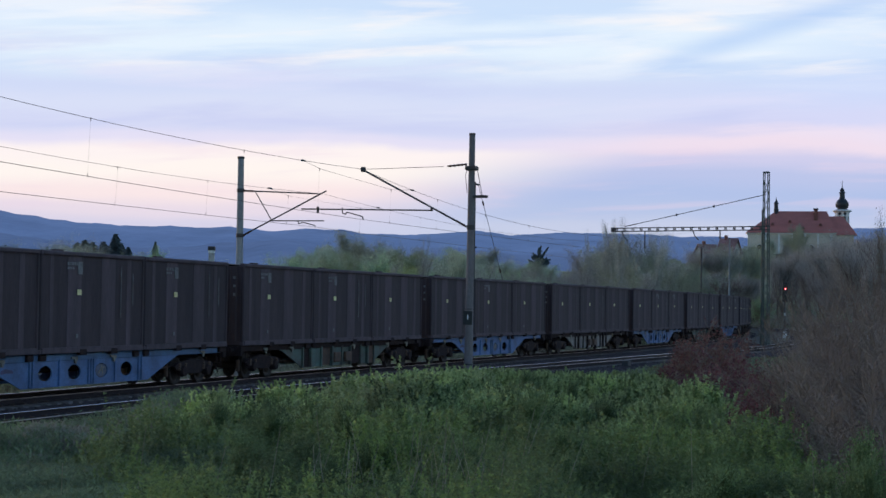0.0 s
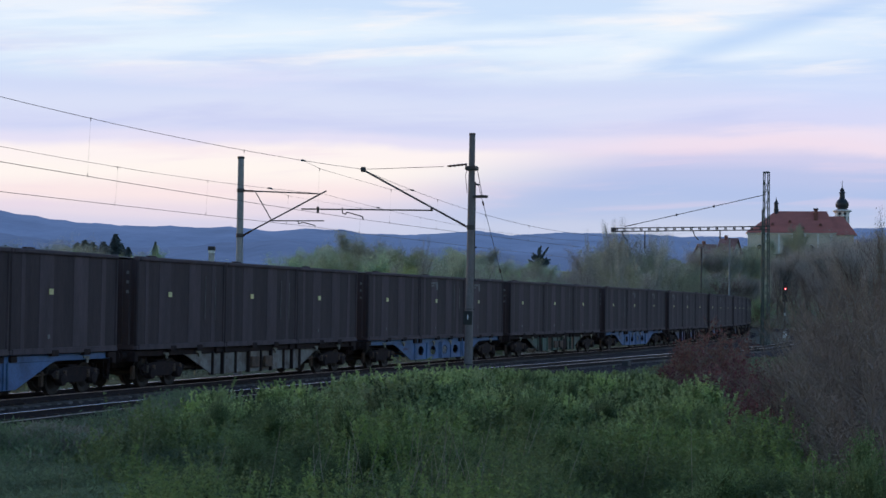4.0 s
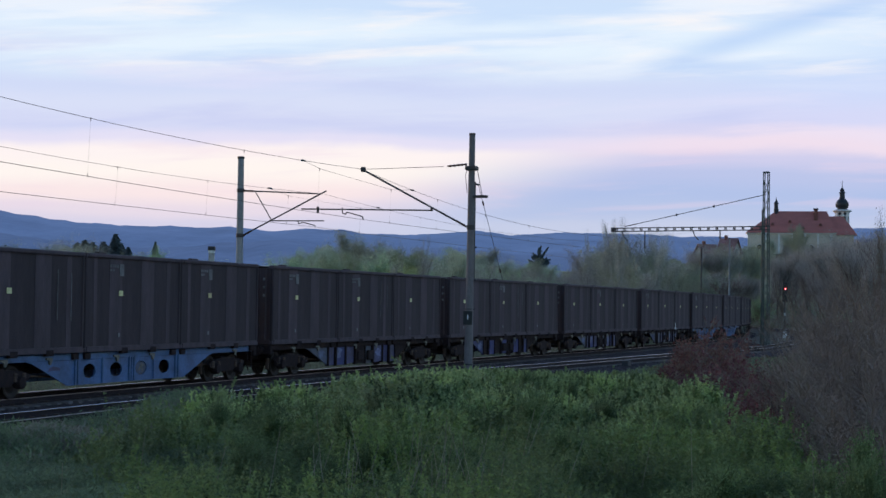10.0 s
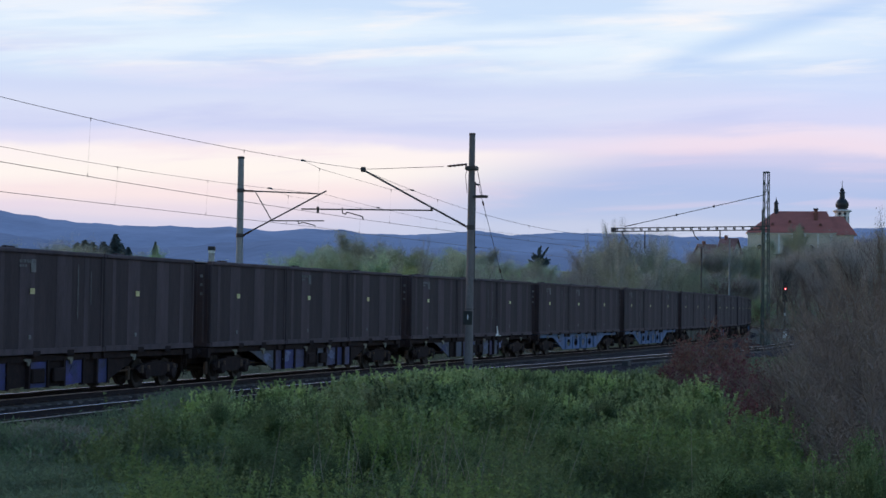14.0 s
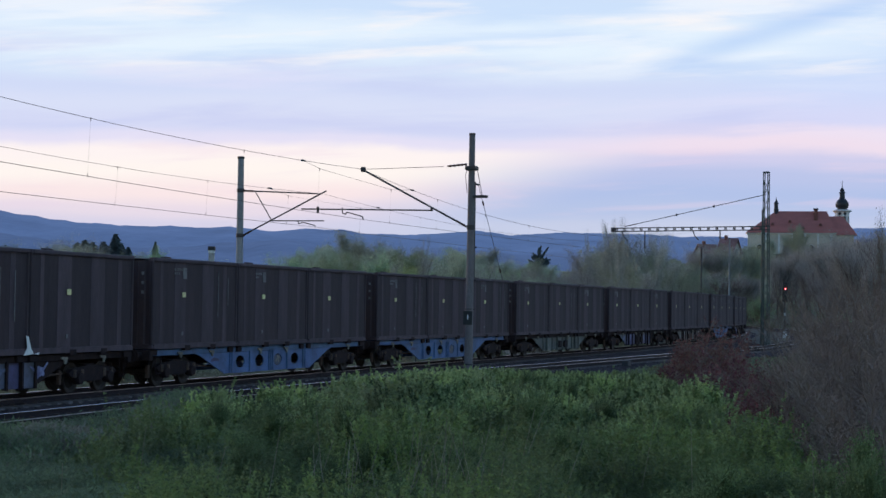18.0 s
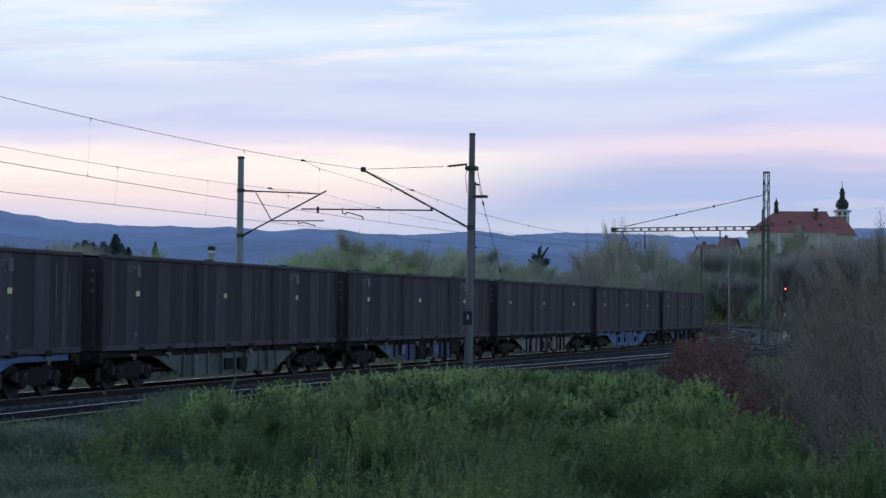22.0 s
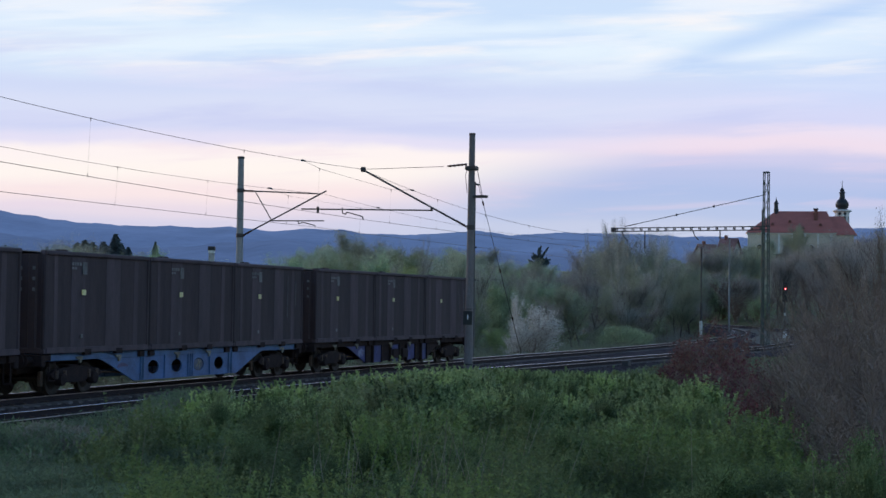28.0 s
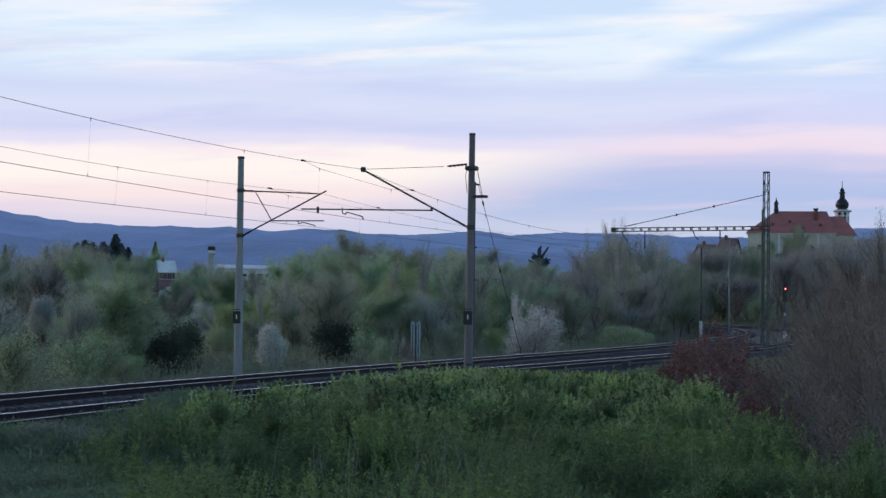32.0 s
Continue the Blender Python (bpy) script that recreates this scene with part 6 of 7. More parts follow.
def marked_plants():
    """Plants that stand out singly."""
    at = lambda px_u, y: (px_u * y, y)
    for kind, u, y, h, wide in (
            ("blossom", 0.0525, 118, 3.2, 1.35), ("blossom", 0.045, 117, 2.4, 1.2), ("blossom", 0.058, 119, 2.7, 1.2), ("blossom", 0.0430, 121, 4.0, 0.45), ("pale", -0.1007, 104, 3.3, 0.75), ("pale", -0.1415, 170, 5.0, 0.85), ("pale", -0.147, 172, 3.4, 1.0), ("pale", -0.1275, 165, 3.6, 1.1), ("pale", -0.235, 190, 5.6, 0.8),
            ("dark", -0.163, 92, 3.0, 0.75), ("dark", -0.1525, 96, 3.5, 0.6), ("dark", -0.0625, 108, 3.5, 0.8), ("dark", -0.0545, 110, 3.1, 0.8), ("olive1", 0.077, 152, 5.0, 1.2), ("dark", -0.262, 88, 2.0, 0.6), ("green2", 0.083, 166, 5.6, 1.2),
            ("yellow", -0.131, 128, 3.4, 1.1), ("mound", -0.129, 126, 3.0, 0.8), ("yellow", -0.012, 138, 6.0, 1.2), ("yellow", -0.05, 150, 5.6, 1.0), ("mound", -0.06, 142, 4.6, 0.8), ("mound", -0.035, 146, 4.8, 0.9), ("mound", 0.106, 146, 2.7, 0.95), ("mound", 0.113, 150, 2.5, 0.9), ("mound", 0.099, 149, 2.0, 0.8), ("shrub3", -0.205, 76, 2.4, 1.2),
            ("birch", 0.0985, 250, 12.2, 0.75), ("birch", 0.102, 262, 11.6, 0.6), ("birch", 0.1145, 255, 11.6, 0.6), ("birch", 0.1205, 270, 11.8, 0.6),
            ("birch", 0.109, 258, 10.8, 0.5), ("birch", 0.0965, 253, 12.0, 0.5), ("birch", 0.1000, 256, 11.6, 0.5), ("birch", 0.0975, 260, 12.4, 0.45), ("birch", 0.1125, 256, 11.4, 0.55), ("birch", 0.1175, 262, 11.2, 0.6), ("shrub2", 0.2565, 122, 7.0, 0.30), ("bare", 0.2480, 128, 4.8, 0.7), ("birch", -0.0805, 112, 4.6, 0.3), ("birch", -0.0765, 113, 4.0, 0.3), ("birch", -0.073, 111, 3.4, 0.3), ("birch", -0.029, 100, 2.3, 0.3), ("birch", -0.024, 101, 2.0, 0.3), ("birch", -0.033, 128, 6.5, 0.3), ("birch", -0.0145, 126, 6.8, 0.3), ("birch", -0.105, 122, 5.0, 0.3), ("birch", -0.090, 126, 5.6, 0.3), ("birch", 0.020, 132, 5.6, 0.3), ("birch", 0.086, 190, 9.0, 0.3), ("birch", 0.103, 196, 9.5, 0.3), ("birch", 0.1235, 210, 10.0, 0.3), ("birch", 0.131, 215, 8.5, 0.3), ("birch", -0.057, 124, 5.4, 0.3), ("pine", 0.0915, 300, 12.6, 0.45), ("pine", 0.097, 300, 11.4, 0.5), ("dull", 0.2125, 610, 19.0, 0.55), ("olive1", 0.190, 600, 14.5, 0.9), ("olive2", 0.236, 600, 12.5, 0.9),
            ("fir2", -0.2160, 470, 19.4, 1.7), ("fir2", -0.2115, 480, 20.4, 1.7), ("fir2", -0.2070, 470, 19.6, 1.7), ("fir2", -0.2005, 480, 20.0, 1.6), ("fir2", -0.1935, 470, 22.0, 1.5), ("fir2", -0.1900, 474, 19.6, 1.3), ("fir2", -0.186, 480, 18.6, 1.5), ("fir2", -0.1700, 485, 20.2, 0.8), ("green2", -0.182, 480, 15.0, 0.8), ("fir2", -0.2585, 470, 18.6, 0.7), ("fir2", -0.234, 480, 18.4, 0.7), ("pine", -0.212, 455, 16.5, 0.9), ("pine", -0.198, 455, 15.5, 0.9), ("fir2", -0.2165, 462, 18.6, 0.8),
            ("olive1", 0.183, 735, 8.0, 1.5), ("grey1", 0.189, 728, 7.2, 1.5), ("olive2", 0.195, 740, 8.6, 1.2), ("grey2", 0.2015, 730, 7.4, 1.4), ("dull", 0.2125, 736, 12.5, 0.9), ("olive1", 0.207, 742, 9.4, 1.3), ("grey1", 0.219, 732, 6.8, 1.5), ("olive2", 0.225, 728, 6.4, 1.3), ("grey2", 0.231, 738, 6.6, 1.4), ("olive1", 0.238, 730, 6.8, 1.5), ("grey1", 0.245, 736, 8.0, 1.4), ("olive1", 0.1775, 725, 8.6, 1.5),
            ("star", 0.0567, 430, 21.7, 0.75), ("pine", 0.059, 428, 13.6, 0.6), ("pine", 0.0515, 428, 13.2, 0.6)):
        x, yy = at(u, y)
        plant(kind, x, yy, h, u * 37, wide)


marked_plants()


def far_woods():
    """Woods beyond, a few hundred crowns as one mass of leaf clumps."""
    nr = np.random.default_rng(21)
    n = 1500
    y = nr.uniform(400, 1500, n)
    u = nr.uniform(-0.42, 0.42, n)
    x = u * y
    z = terrain(x, y)
    hill = np.exp(-(((x - 172) / 70) ** 2 + ((y - 780) / 110) ** 2)) > 0.40
    h = np.minimum(nr.uniform(8, 14, n) * np.where(hill, 0.35, 1.0), np.maximum(0.026 * y - 1.0 - z, 3.0))
    r = nr.uniform(3, 6, n)
    per = 110
    c = np.repeat(np.stack([x, y, z], 1), per, 0)
    d = unit(nr.normal(0, 1, (n * per, 3)))
    rr = np.repeat(r, per) * nr.random(n * per) ** 0.4
    hh = np.repeat(h, per)
    c = c + d * np.stack([rr, rr, hh * 0.42], 1) + np.stack([0 * hh, 0 * hh, hh * 0.58], 1)
    dd = unit(nr.normal(0, 1, (n * per, 3)))
    w = unit(np.cross(dd, nr.normal(0, 1, (n * per, 3))))
    ln = nr.uniform(0.9, 2.2, n * per)
    ob = part("far_woods", quads_mesh("far_woods", diamond(c, dd, w, ln, ln * 0.7), M_LEAF_OLIVE), None)
    tagged(ob, "distant olive-green woods below the hills", "woods", kind="stuff")


far_woods()


def shoots(name, label, count, seed, region, height, leaf, leaves_per, material, category="plants", stem=True, spread=0.35, finer=0.0, slim=0.5, lift=0.5):
    """A mass of leafy shoots on the near bank. region(rng, n) gives x, y; height(x, y, rng) their heights."""
    nr = np.random.default_rng(seed)
    x, y = region(nr, count)
    z = terrain(x, y)
    h = height(x, y, nr)
    keep = h > 0.08
    x, y, z, h = x[keep], y[keep], z[keep], h[keep]
    n = len(x)
    lean = nr.normal(0, 0.16, (n, 2)) * h[:, None]
    quads = []
    base = np.stack([x, y, z - 0.03], 1)
    tip = np.stack([x + lean[:, 0], y + lean[:, 1], z + h], 1)
    if stem:
        side = np.stack([np.ones(n) * 0.006, np.zeros(n), np.zeros(n)], 1)
        quads.append(np.stack([base - side, base + side, tip + side * 0.3, tip - side * 0.3], 1))
    t = nr.random((n, leaves_per)) ** lift
    c = base[:, None] + (tip - base)[:, None] * t[:, :, None] ** np.array([1.6, 1.6, 1.0])
    az = nr.uniform(0, 6.283, (n, leaves_per))
    out = np.stack([np.cos(az), np.sin(az), nr.normal(0.5, 0.5, (n, leaves_per))], 2)
    c = c + out * (spread * 0.35 * (1.15 - t) * nr.random((n, leaves_per)))[:, :, None] * np.minimum(h, 1)[:, None, None]
    c, d = c.reshape(-1, 3), unit(out.reshape(-1, 3))
    w = unit(np.cross(d, nr.normal(0, 0.5, (len(d), 3)) + np.array([0, 0, 1.0])))
    ln = nr.uniform(0.6, 1.4, len(d)) * leaf
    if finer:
        # leaves shrink towards the camera, so that they look fine in its view
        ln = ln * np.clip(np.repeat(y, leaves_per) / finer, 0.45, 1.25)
    quads.append(diamond(c, d, w, ln, ln * slim))
    ob = part(name, quads_mesh(name, np.concatenate(quads), material), None)
    return tagged(ob, label, category, kind="stuff")


def bank_region(lo, hi, near, far, u0=-0.30, u1=0.30):
    """Points of the near bank with offset from the near track between lo and hi, y between near and far."""
    def pick(nr, n):
        xs, ys, got = [], [], 0
        while got < n:
            y = near * (far / near) ** nr.random(n * 2)
            x = nr.uniform(u0, u1, n * 2) * y
            s, o = line_coords(x, y)
            q = np.clip(s, -120, 75) / 100
            e = o - (4.816 + 2.042 * q + 2.928 * q * q)
            ok = (e > lo) & (e < hi)
            xs.append(x[ok])
            ys.append(y[ok])
            got += ok.sum()
        return np.concatenate(xs)[:n], np.concatenate(ys)[:n]
    return pick


# line of the crest: bearing, fall below the eye per metre
CREST = ((-0.30, 0.062), (-0.15, 0.0535), (-0.12, 0.0515), (-0.10, 0.0498), (-0.075, 0.0470), (-0.048, 0.0442), (-0.021, 0.0415), (0.006, 0.0385), (0.022, 0.0378), (0.040, 0.0388), (0.072, 0.0388), (0.10, 0.0392), (0.13, 0.0392), (0.30, 0.039))
# hollows in the leafy mass: bearing, distance, half width, half depth
HOLLOWS = ((-0.152, 17.0, 0.75, 2.2), (-0.078, 16.6, 0.65, 2.4), (-0.105, 24.0, 0.5, 2.5), (0.115, 15.0, 0.45, 1.2), (-0.032, 14.6, 0.4, 1.0), (-0.122, 14.6, 0.5, 1.2), (0.03, 21.0, 0.4, 1.5), (0.08, 27.0, 0.6, 2.0))


def domes(n, seed, r0, r1, per_y):
    nr = np.random.default_rng(seed)
    cy = 10.5 * (66.0 / 10.5) ** nr.random(n)
    cx = nr.uniform(-0.32, 0.32, n) * cy
    return cx, cy, nr.uniform(r0, r1, n) * (0.7 + cy / per_y), nr.uniform(0.45, 1.0, n)


BIG_DOMES, SMALL_DOMES = domes(240, 5, 0.5, 1.4, 70), domes(1700, 6, 0.16, 0.40, 34)


def herb_top(x, y):
    """Height of the leafy mass on the bank: rounded clumps, hollows between, open at both ends."""
    def lift(ds):
        cx, cy, cr, ch = ds
        k = np.zeros(len(x))
        for i in range(0, len(x), 3000):
            d2 = ((x[i:i + 3000, None] - cx) ** 2 + (y[i:i + 3000, None] - cy) ** 2) / cr ** 2
            k[i:i + 3000] = (np.sqrt(np.maximum(1 - d2, 0)) * ch).max(1)
        return k
    h = 0.08 + 0.62 * lift(BIG_DOMES) + 0.56 * lift(SMALL_DOMES) + soft_noise(x, y, 0.3, 2.2) * 0.12
    u = x / y
    for hu, hy, rx, ry in HOLLOWS:
        h = h * (1 - 0.9 * np.exp(-((x - hu * y) / rx) ** 2 - ((y - hy) / ry) ** 2))
    h = h * np.interp(u, [0.05, 0.10], [1.0, 0.82])
    wob = soft_noise(x, y, 0.5, 6.0) * 0.03
    h = h * np.clip((u + 0.234 - wob + (y - 16) * 0.0012) / 0.055, 0, 1)
    edge = np.interp(y, [12, 16.5, 25, 50], [0.262, 0.239, 0.189, 0.139]) + wob * 0.4
    h = h * np.clip((edge - u) / 0.014, 0.12, 1)
    s, o = line_coords(x, y)
    q = np.clip(s, -120, 75) / 100
    e = o - (4.816 + 2.042 * q + 2.928 * q * q)
    h = h * np.clip((e - 7.2 - np.interp(u, [-0.18, -0.125], [2.4, 0])) / 1.2, 0, 1)
    # heights are capped below the eye so that the crest fits the camera's view
    crest = np.interp(u, [k[0] for k in CREST], [k[1] for k in CREST])
    return np.minimum(h, np.maximum(EYE.z - crest * y - terrain(x, y) - 0.02 - 0.08 * (1 - np.minimum(h, 1)), 0.04))


def shoot_height(gain, spread):
    def f(x, y, nr):
        h = herb_top(x, y)
        return np.where(h > 0.05, h * gain + nr.normal(0.02, spread, len(x)), 0)
    return f


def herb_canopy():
    """The closed mass of leaves under the single shoots; its darker colour paints shade into the gaps."""
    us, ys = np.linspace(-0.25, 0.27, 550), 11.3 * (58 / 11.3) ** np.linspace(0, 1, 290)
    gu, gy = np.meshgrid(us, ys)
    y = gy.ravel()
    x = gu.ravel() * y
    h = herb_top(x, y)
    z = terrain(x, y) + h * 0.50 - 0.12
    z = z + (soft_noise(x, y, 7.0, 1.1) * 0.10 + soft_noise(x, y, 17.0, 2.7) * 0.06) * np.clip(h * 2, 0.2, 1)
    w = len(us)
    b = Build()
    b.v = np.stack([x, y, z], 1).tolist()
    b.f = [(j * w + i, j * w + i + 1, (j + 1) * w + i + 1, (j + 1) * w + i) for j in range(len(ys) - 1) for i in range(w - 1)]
    tagged(part("herb_canopy", b, M_CANOPY), "closed mass of green leaves on the bank, coloured darker for shade", "plants", kind="stuff")


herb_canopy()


def clump_height(lo, hi, scale=0.55, seed=2.0, limit=None):
    def f(x, y, nr):
        k = soft_noise(x, y, scale, seed) * 0.75 + soft_noise(x, y, scale * 2.7, seed + 5) * 0.45 + 0.5
        h = lo + (hi - lo) * np.clip(k, 0, 1) * nr.uniform(0.7, 1.1, len(x))
        if limit is not None:
            h = np.where(limit(x, y), h, 0)
        return h
    return f


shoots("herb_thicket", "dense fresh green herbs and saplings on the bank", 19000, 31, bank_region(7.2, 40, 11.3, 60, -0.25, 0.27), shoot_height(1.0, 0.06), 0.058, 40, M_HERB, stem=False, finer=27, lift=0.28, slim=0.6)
# pale shoots are kept to the upper bank, to brighten it by colour
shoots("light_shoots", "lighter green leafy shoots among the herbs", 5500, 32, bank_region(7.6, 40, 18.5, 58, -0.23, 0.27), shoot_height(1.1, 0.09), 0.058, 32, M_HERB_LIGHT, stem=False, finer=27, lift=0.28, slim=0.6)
shoots("crest_shoots", "leafy shoots on the crest of the bank, its brighter light put into their colour", 18000, 37, bank_region(7.4, 30, 25, 59, -0.17, 0.18), shoot_height(1.06, 0.05), 0.054, 32, M_CREST, stem=False, lift=0.3, slim=0.6)
shoots("bank_grass", "soft grey-green grass on the bank and beside the track", 30000, 33, bank_region(2.9, 26, 12, 70), clump_height(0.10, 0.36, 0.5, 7.7), 0.16, 8, M_GRASS, "grass", False, 0.25, slim=0.16)
shoots("left_herbs", "soft green grass and herbs at the bank's open end", 26000, 34, bank_region(2.5, 24, 11.5, 42, -0.32, -0.10), clump_height(0.28, 0.64, 0.6, 3.3), 0.075, 16, M_GRASS_GREEN, "grass", stem=False, spread=0.3, slim=0.14)
shoots("verge_grass", "dry and green grass beyond the far track", 16000, 36, lambda nr, n: (lambda s, o: (np.interp(s, S_ARR, X_ARR) + o * np.sin(np.interp(s, S_ARR, TH_ARR)), np.interp(s, S_ARR, Y_ARR) - o * np.cos(np.interp(s, S_ARR, TH_ARR))))(nr.uniform(-16, 95, n), -nr.uniform(3.6, 15, n)), clump_height(0.25, 1.0, 0.4, 1.7), 0.30, 9, M_VERGE, "grass", False, 0.22, slim=0.09)


shoots("dry_verge_grass", "dry grey-brown grass between the near track and the bank", 15000, 38, bank_region(2.9, 9.6, 20, 52, -0.30, -0.125), clump_height(0.16, 0.50, 0.6, 4.1), 0.17, 10, M_DRY, "grass", False, 0.25, slim=0.12)


def beyond(lo, hi, s0, s1):
    """Points beyond the far track."""
    def pick(nr, n):
        s, o = nr.uniform(s0, s1, n), -nr.uniform(lo, hi, n)
        t = np.interp(s, S_ARR, TH_ARR)
        return np.interp(s, S_ARR, X_ARR) + o * np.sin(t), np.interp(s, S_ARR, Y_ARR) - o * np.cos(t)
    return pick


def rolling(lo, hi, scale, seed):
    def f(x, y, nr):
        k = np.clip(soft_noise(x, y, scale, seed) * 0.8 + soft_noise(x, y, scale * 2.5, seed + 3) * 0.4 + 0.45, 0, 1)
        return lo + (hi - lo) * k * nr.uniform(0.7, 1.1, len(x))
    return f


shoots("undergrowth", "green and grey undergrowth below the trees", 15000, 41, beyond(5.5, 45, -12, 110), rolling(0.35, 2.3, 0.22, 5.5), 0.075, 30, M_UNDER, "undergrowth", False, 0.6)
shoots("track_weeds", "dim brown weeds between the station tracks", 5000, 43, beyond(-5.8, -2.2, 112, 230), rolling(0.15, 0.7, 0.2, 2.5), 0.11, 14, M_LEAF_BARE, "weeds", False, 0.7)
# made-up weeds, added to cover the shine of the distant rail heads
shoots("rail_weeds", "low weeds added over the station tracks to dim the rails", 6000, 45, beyond(-9.6, 2.0, 126, 230), rolling(0.06, 0.50, 0.25, 6.5), 0.10, 12, M_LEAF_BARE, "weeds", False, 0.7)
shoots("side_weeds", "dim brown weeds beside the station tracks", 6000, 44, beyond(-20, -10.4, 100, 230), rolling(0.2, 0.9, 0.2, 4.5), 0.13, 14, M_LEAF_BARE, "weeds", False, 0.7)


def throat_region(nr, n):
    y = nr.uniform(185, 330, n)
    return nr.uniform(0.08, 0.205, n) * y, y


def off_tracks(x, y, nr):
    s, o = line_coords(x, y)
    h = rolling(0.8, 3.6, 0.2, 1.5)(x, y, nr)
    return h * np.where(o < 0, np.clip((-o - 4.5) / 6, 0, 1), np.clip((o - 14) / 6, 0, 1))


shoots("throat_undergrowth", "dim brown and green undergrowth round the station tracks", 16000, 42, throat_region, off_tracks, 0.16, 16, M_LEAF_GREY, "undergrowth", False, 0.7)


def bank_shrubs():
    """Leafy shrubs in loose rows over the bank."""
    rng = random.Random(19)
    n = 0
    while n < 64:
        y = 12.5 * (58 / 12.5) ** rng.random()
        u = rng.uniform(-0.17, 0.232)
        x = u * y
        s, o = line_coords([x], [y])
        e = o[0] - spacing(float(s[0]))
        if e < (9.8 if u < -0.06 else 8.4) or u > np.interp(y, [12, 16.5, 25, 50], [0.262, 0.239, 0.189, 0.139]) - 0.012 or any(((x - hu * y) / rx) ** 2 + ((y - hy) / ry) ** 2 < 1.4 for hu, hy, rx, ry in HOLLOWS):
            continue
        h = rng.uniform(0.55, 0.95) * (0.85 if u > 0.08 else 1.0)
        h = min(h, EYE.z - float(np.interp(u, [k[0] for k in CREST], [k[1] for k in CREST])) * y - ground_at(x, y) - 0.05)
        if h < 0.3:
            continue
        # light painted by choice of shrub: dark ones low down, pale ones higher
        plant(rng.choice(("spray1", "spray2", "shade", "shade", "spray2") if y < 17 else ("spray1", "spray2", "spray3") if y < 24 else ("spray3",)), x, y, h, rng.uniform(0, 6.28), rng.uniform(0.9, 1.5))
        n += 1


bank_shrubs()
# shade-coloured shrubs fill the hollows and the dim foot of the bank
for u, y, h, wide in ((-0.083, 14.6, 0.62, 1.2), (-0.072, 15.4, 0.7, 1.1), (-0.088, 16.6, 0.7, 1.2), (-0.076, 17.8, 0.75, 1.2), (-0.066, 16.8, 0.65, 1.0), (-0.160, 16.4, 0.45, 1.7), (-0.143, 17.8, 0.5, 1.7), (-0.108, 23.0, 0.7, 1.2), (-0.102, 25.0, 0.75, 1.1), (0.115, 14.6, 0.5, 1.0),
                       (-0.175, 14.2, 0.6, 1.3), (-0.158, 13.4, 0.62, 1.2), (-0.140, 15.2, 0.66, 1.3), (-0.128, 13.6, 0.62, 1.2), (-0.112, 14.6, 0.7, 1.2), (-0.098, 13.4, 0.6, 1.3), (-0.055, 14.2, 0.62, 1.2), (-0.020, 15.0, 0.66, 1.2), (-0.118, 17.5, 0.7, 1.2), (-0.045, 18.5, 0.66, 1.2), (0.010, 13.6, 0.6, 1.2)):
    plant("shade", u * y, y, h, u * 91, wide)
for u, y, h in ((0.246, 14.2, 0.75), (0.254, 14.6, 0.9), (0.259, 14.0, 0.8)):
    plant("spray1", u * y, y, h, u * 53, 0.9)


def dry_stalks():
    nr = np.random.default_rng(9)
    n = 300
    x, y = bank_region(8, 40, 12.2, 17, -0.30, 0.30)(nr, n)
    w = np.exp(-((x / y + 0.015) / 0.05) ** 2) * 0.9 + 0.06
    keep = nr.random(n) < w
    x, y = x[keep], y[keep]
    n = len(x)
    z = terrain(x, y)
    h = nr.uniform(0.85, 1.3, n)
    lean = nr.normal(0.1, 0.25, (n, 2)) * h[:, None]
    a = np.stack([x, y, z], 1)
    b = np.stack([x + lean[:, 0], y + lean[:, 1], z + h], 1)
    s = np.array([0.004, 0, 0])
    ob = part("dry_stalks", quads_mesh("dry_stalks", np.stack([a - s, a + s, b + s * 0.5, b - s * 0.5], 1), M_STALK), None)
    tagged(ob, "dry straw-coloured stalks among the herbs", "dry stalks", kind="stuff")


dry_stalks()


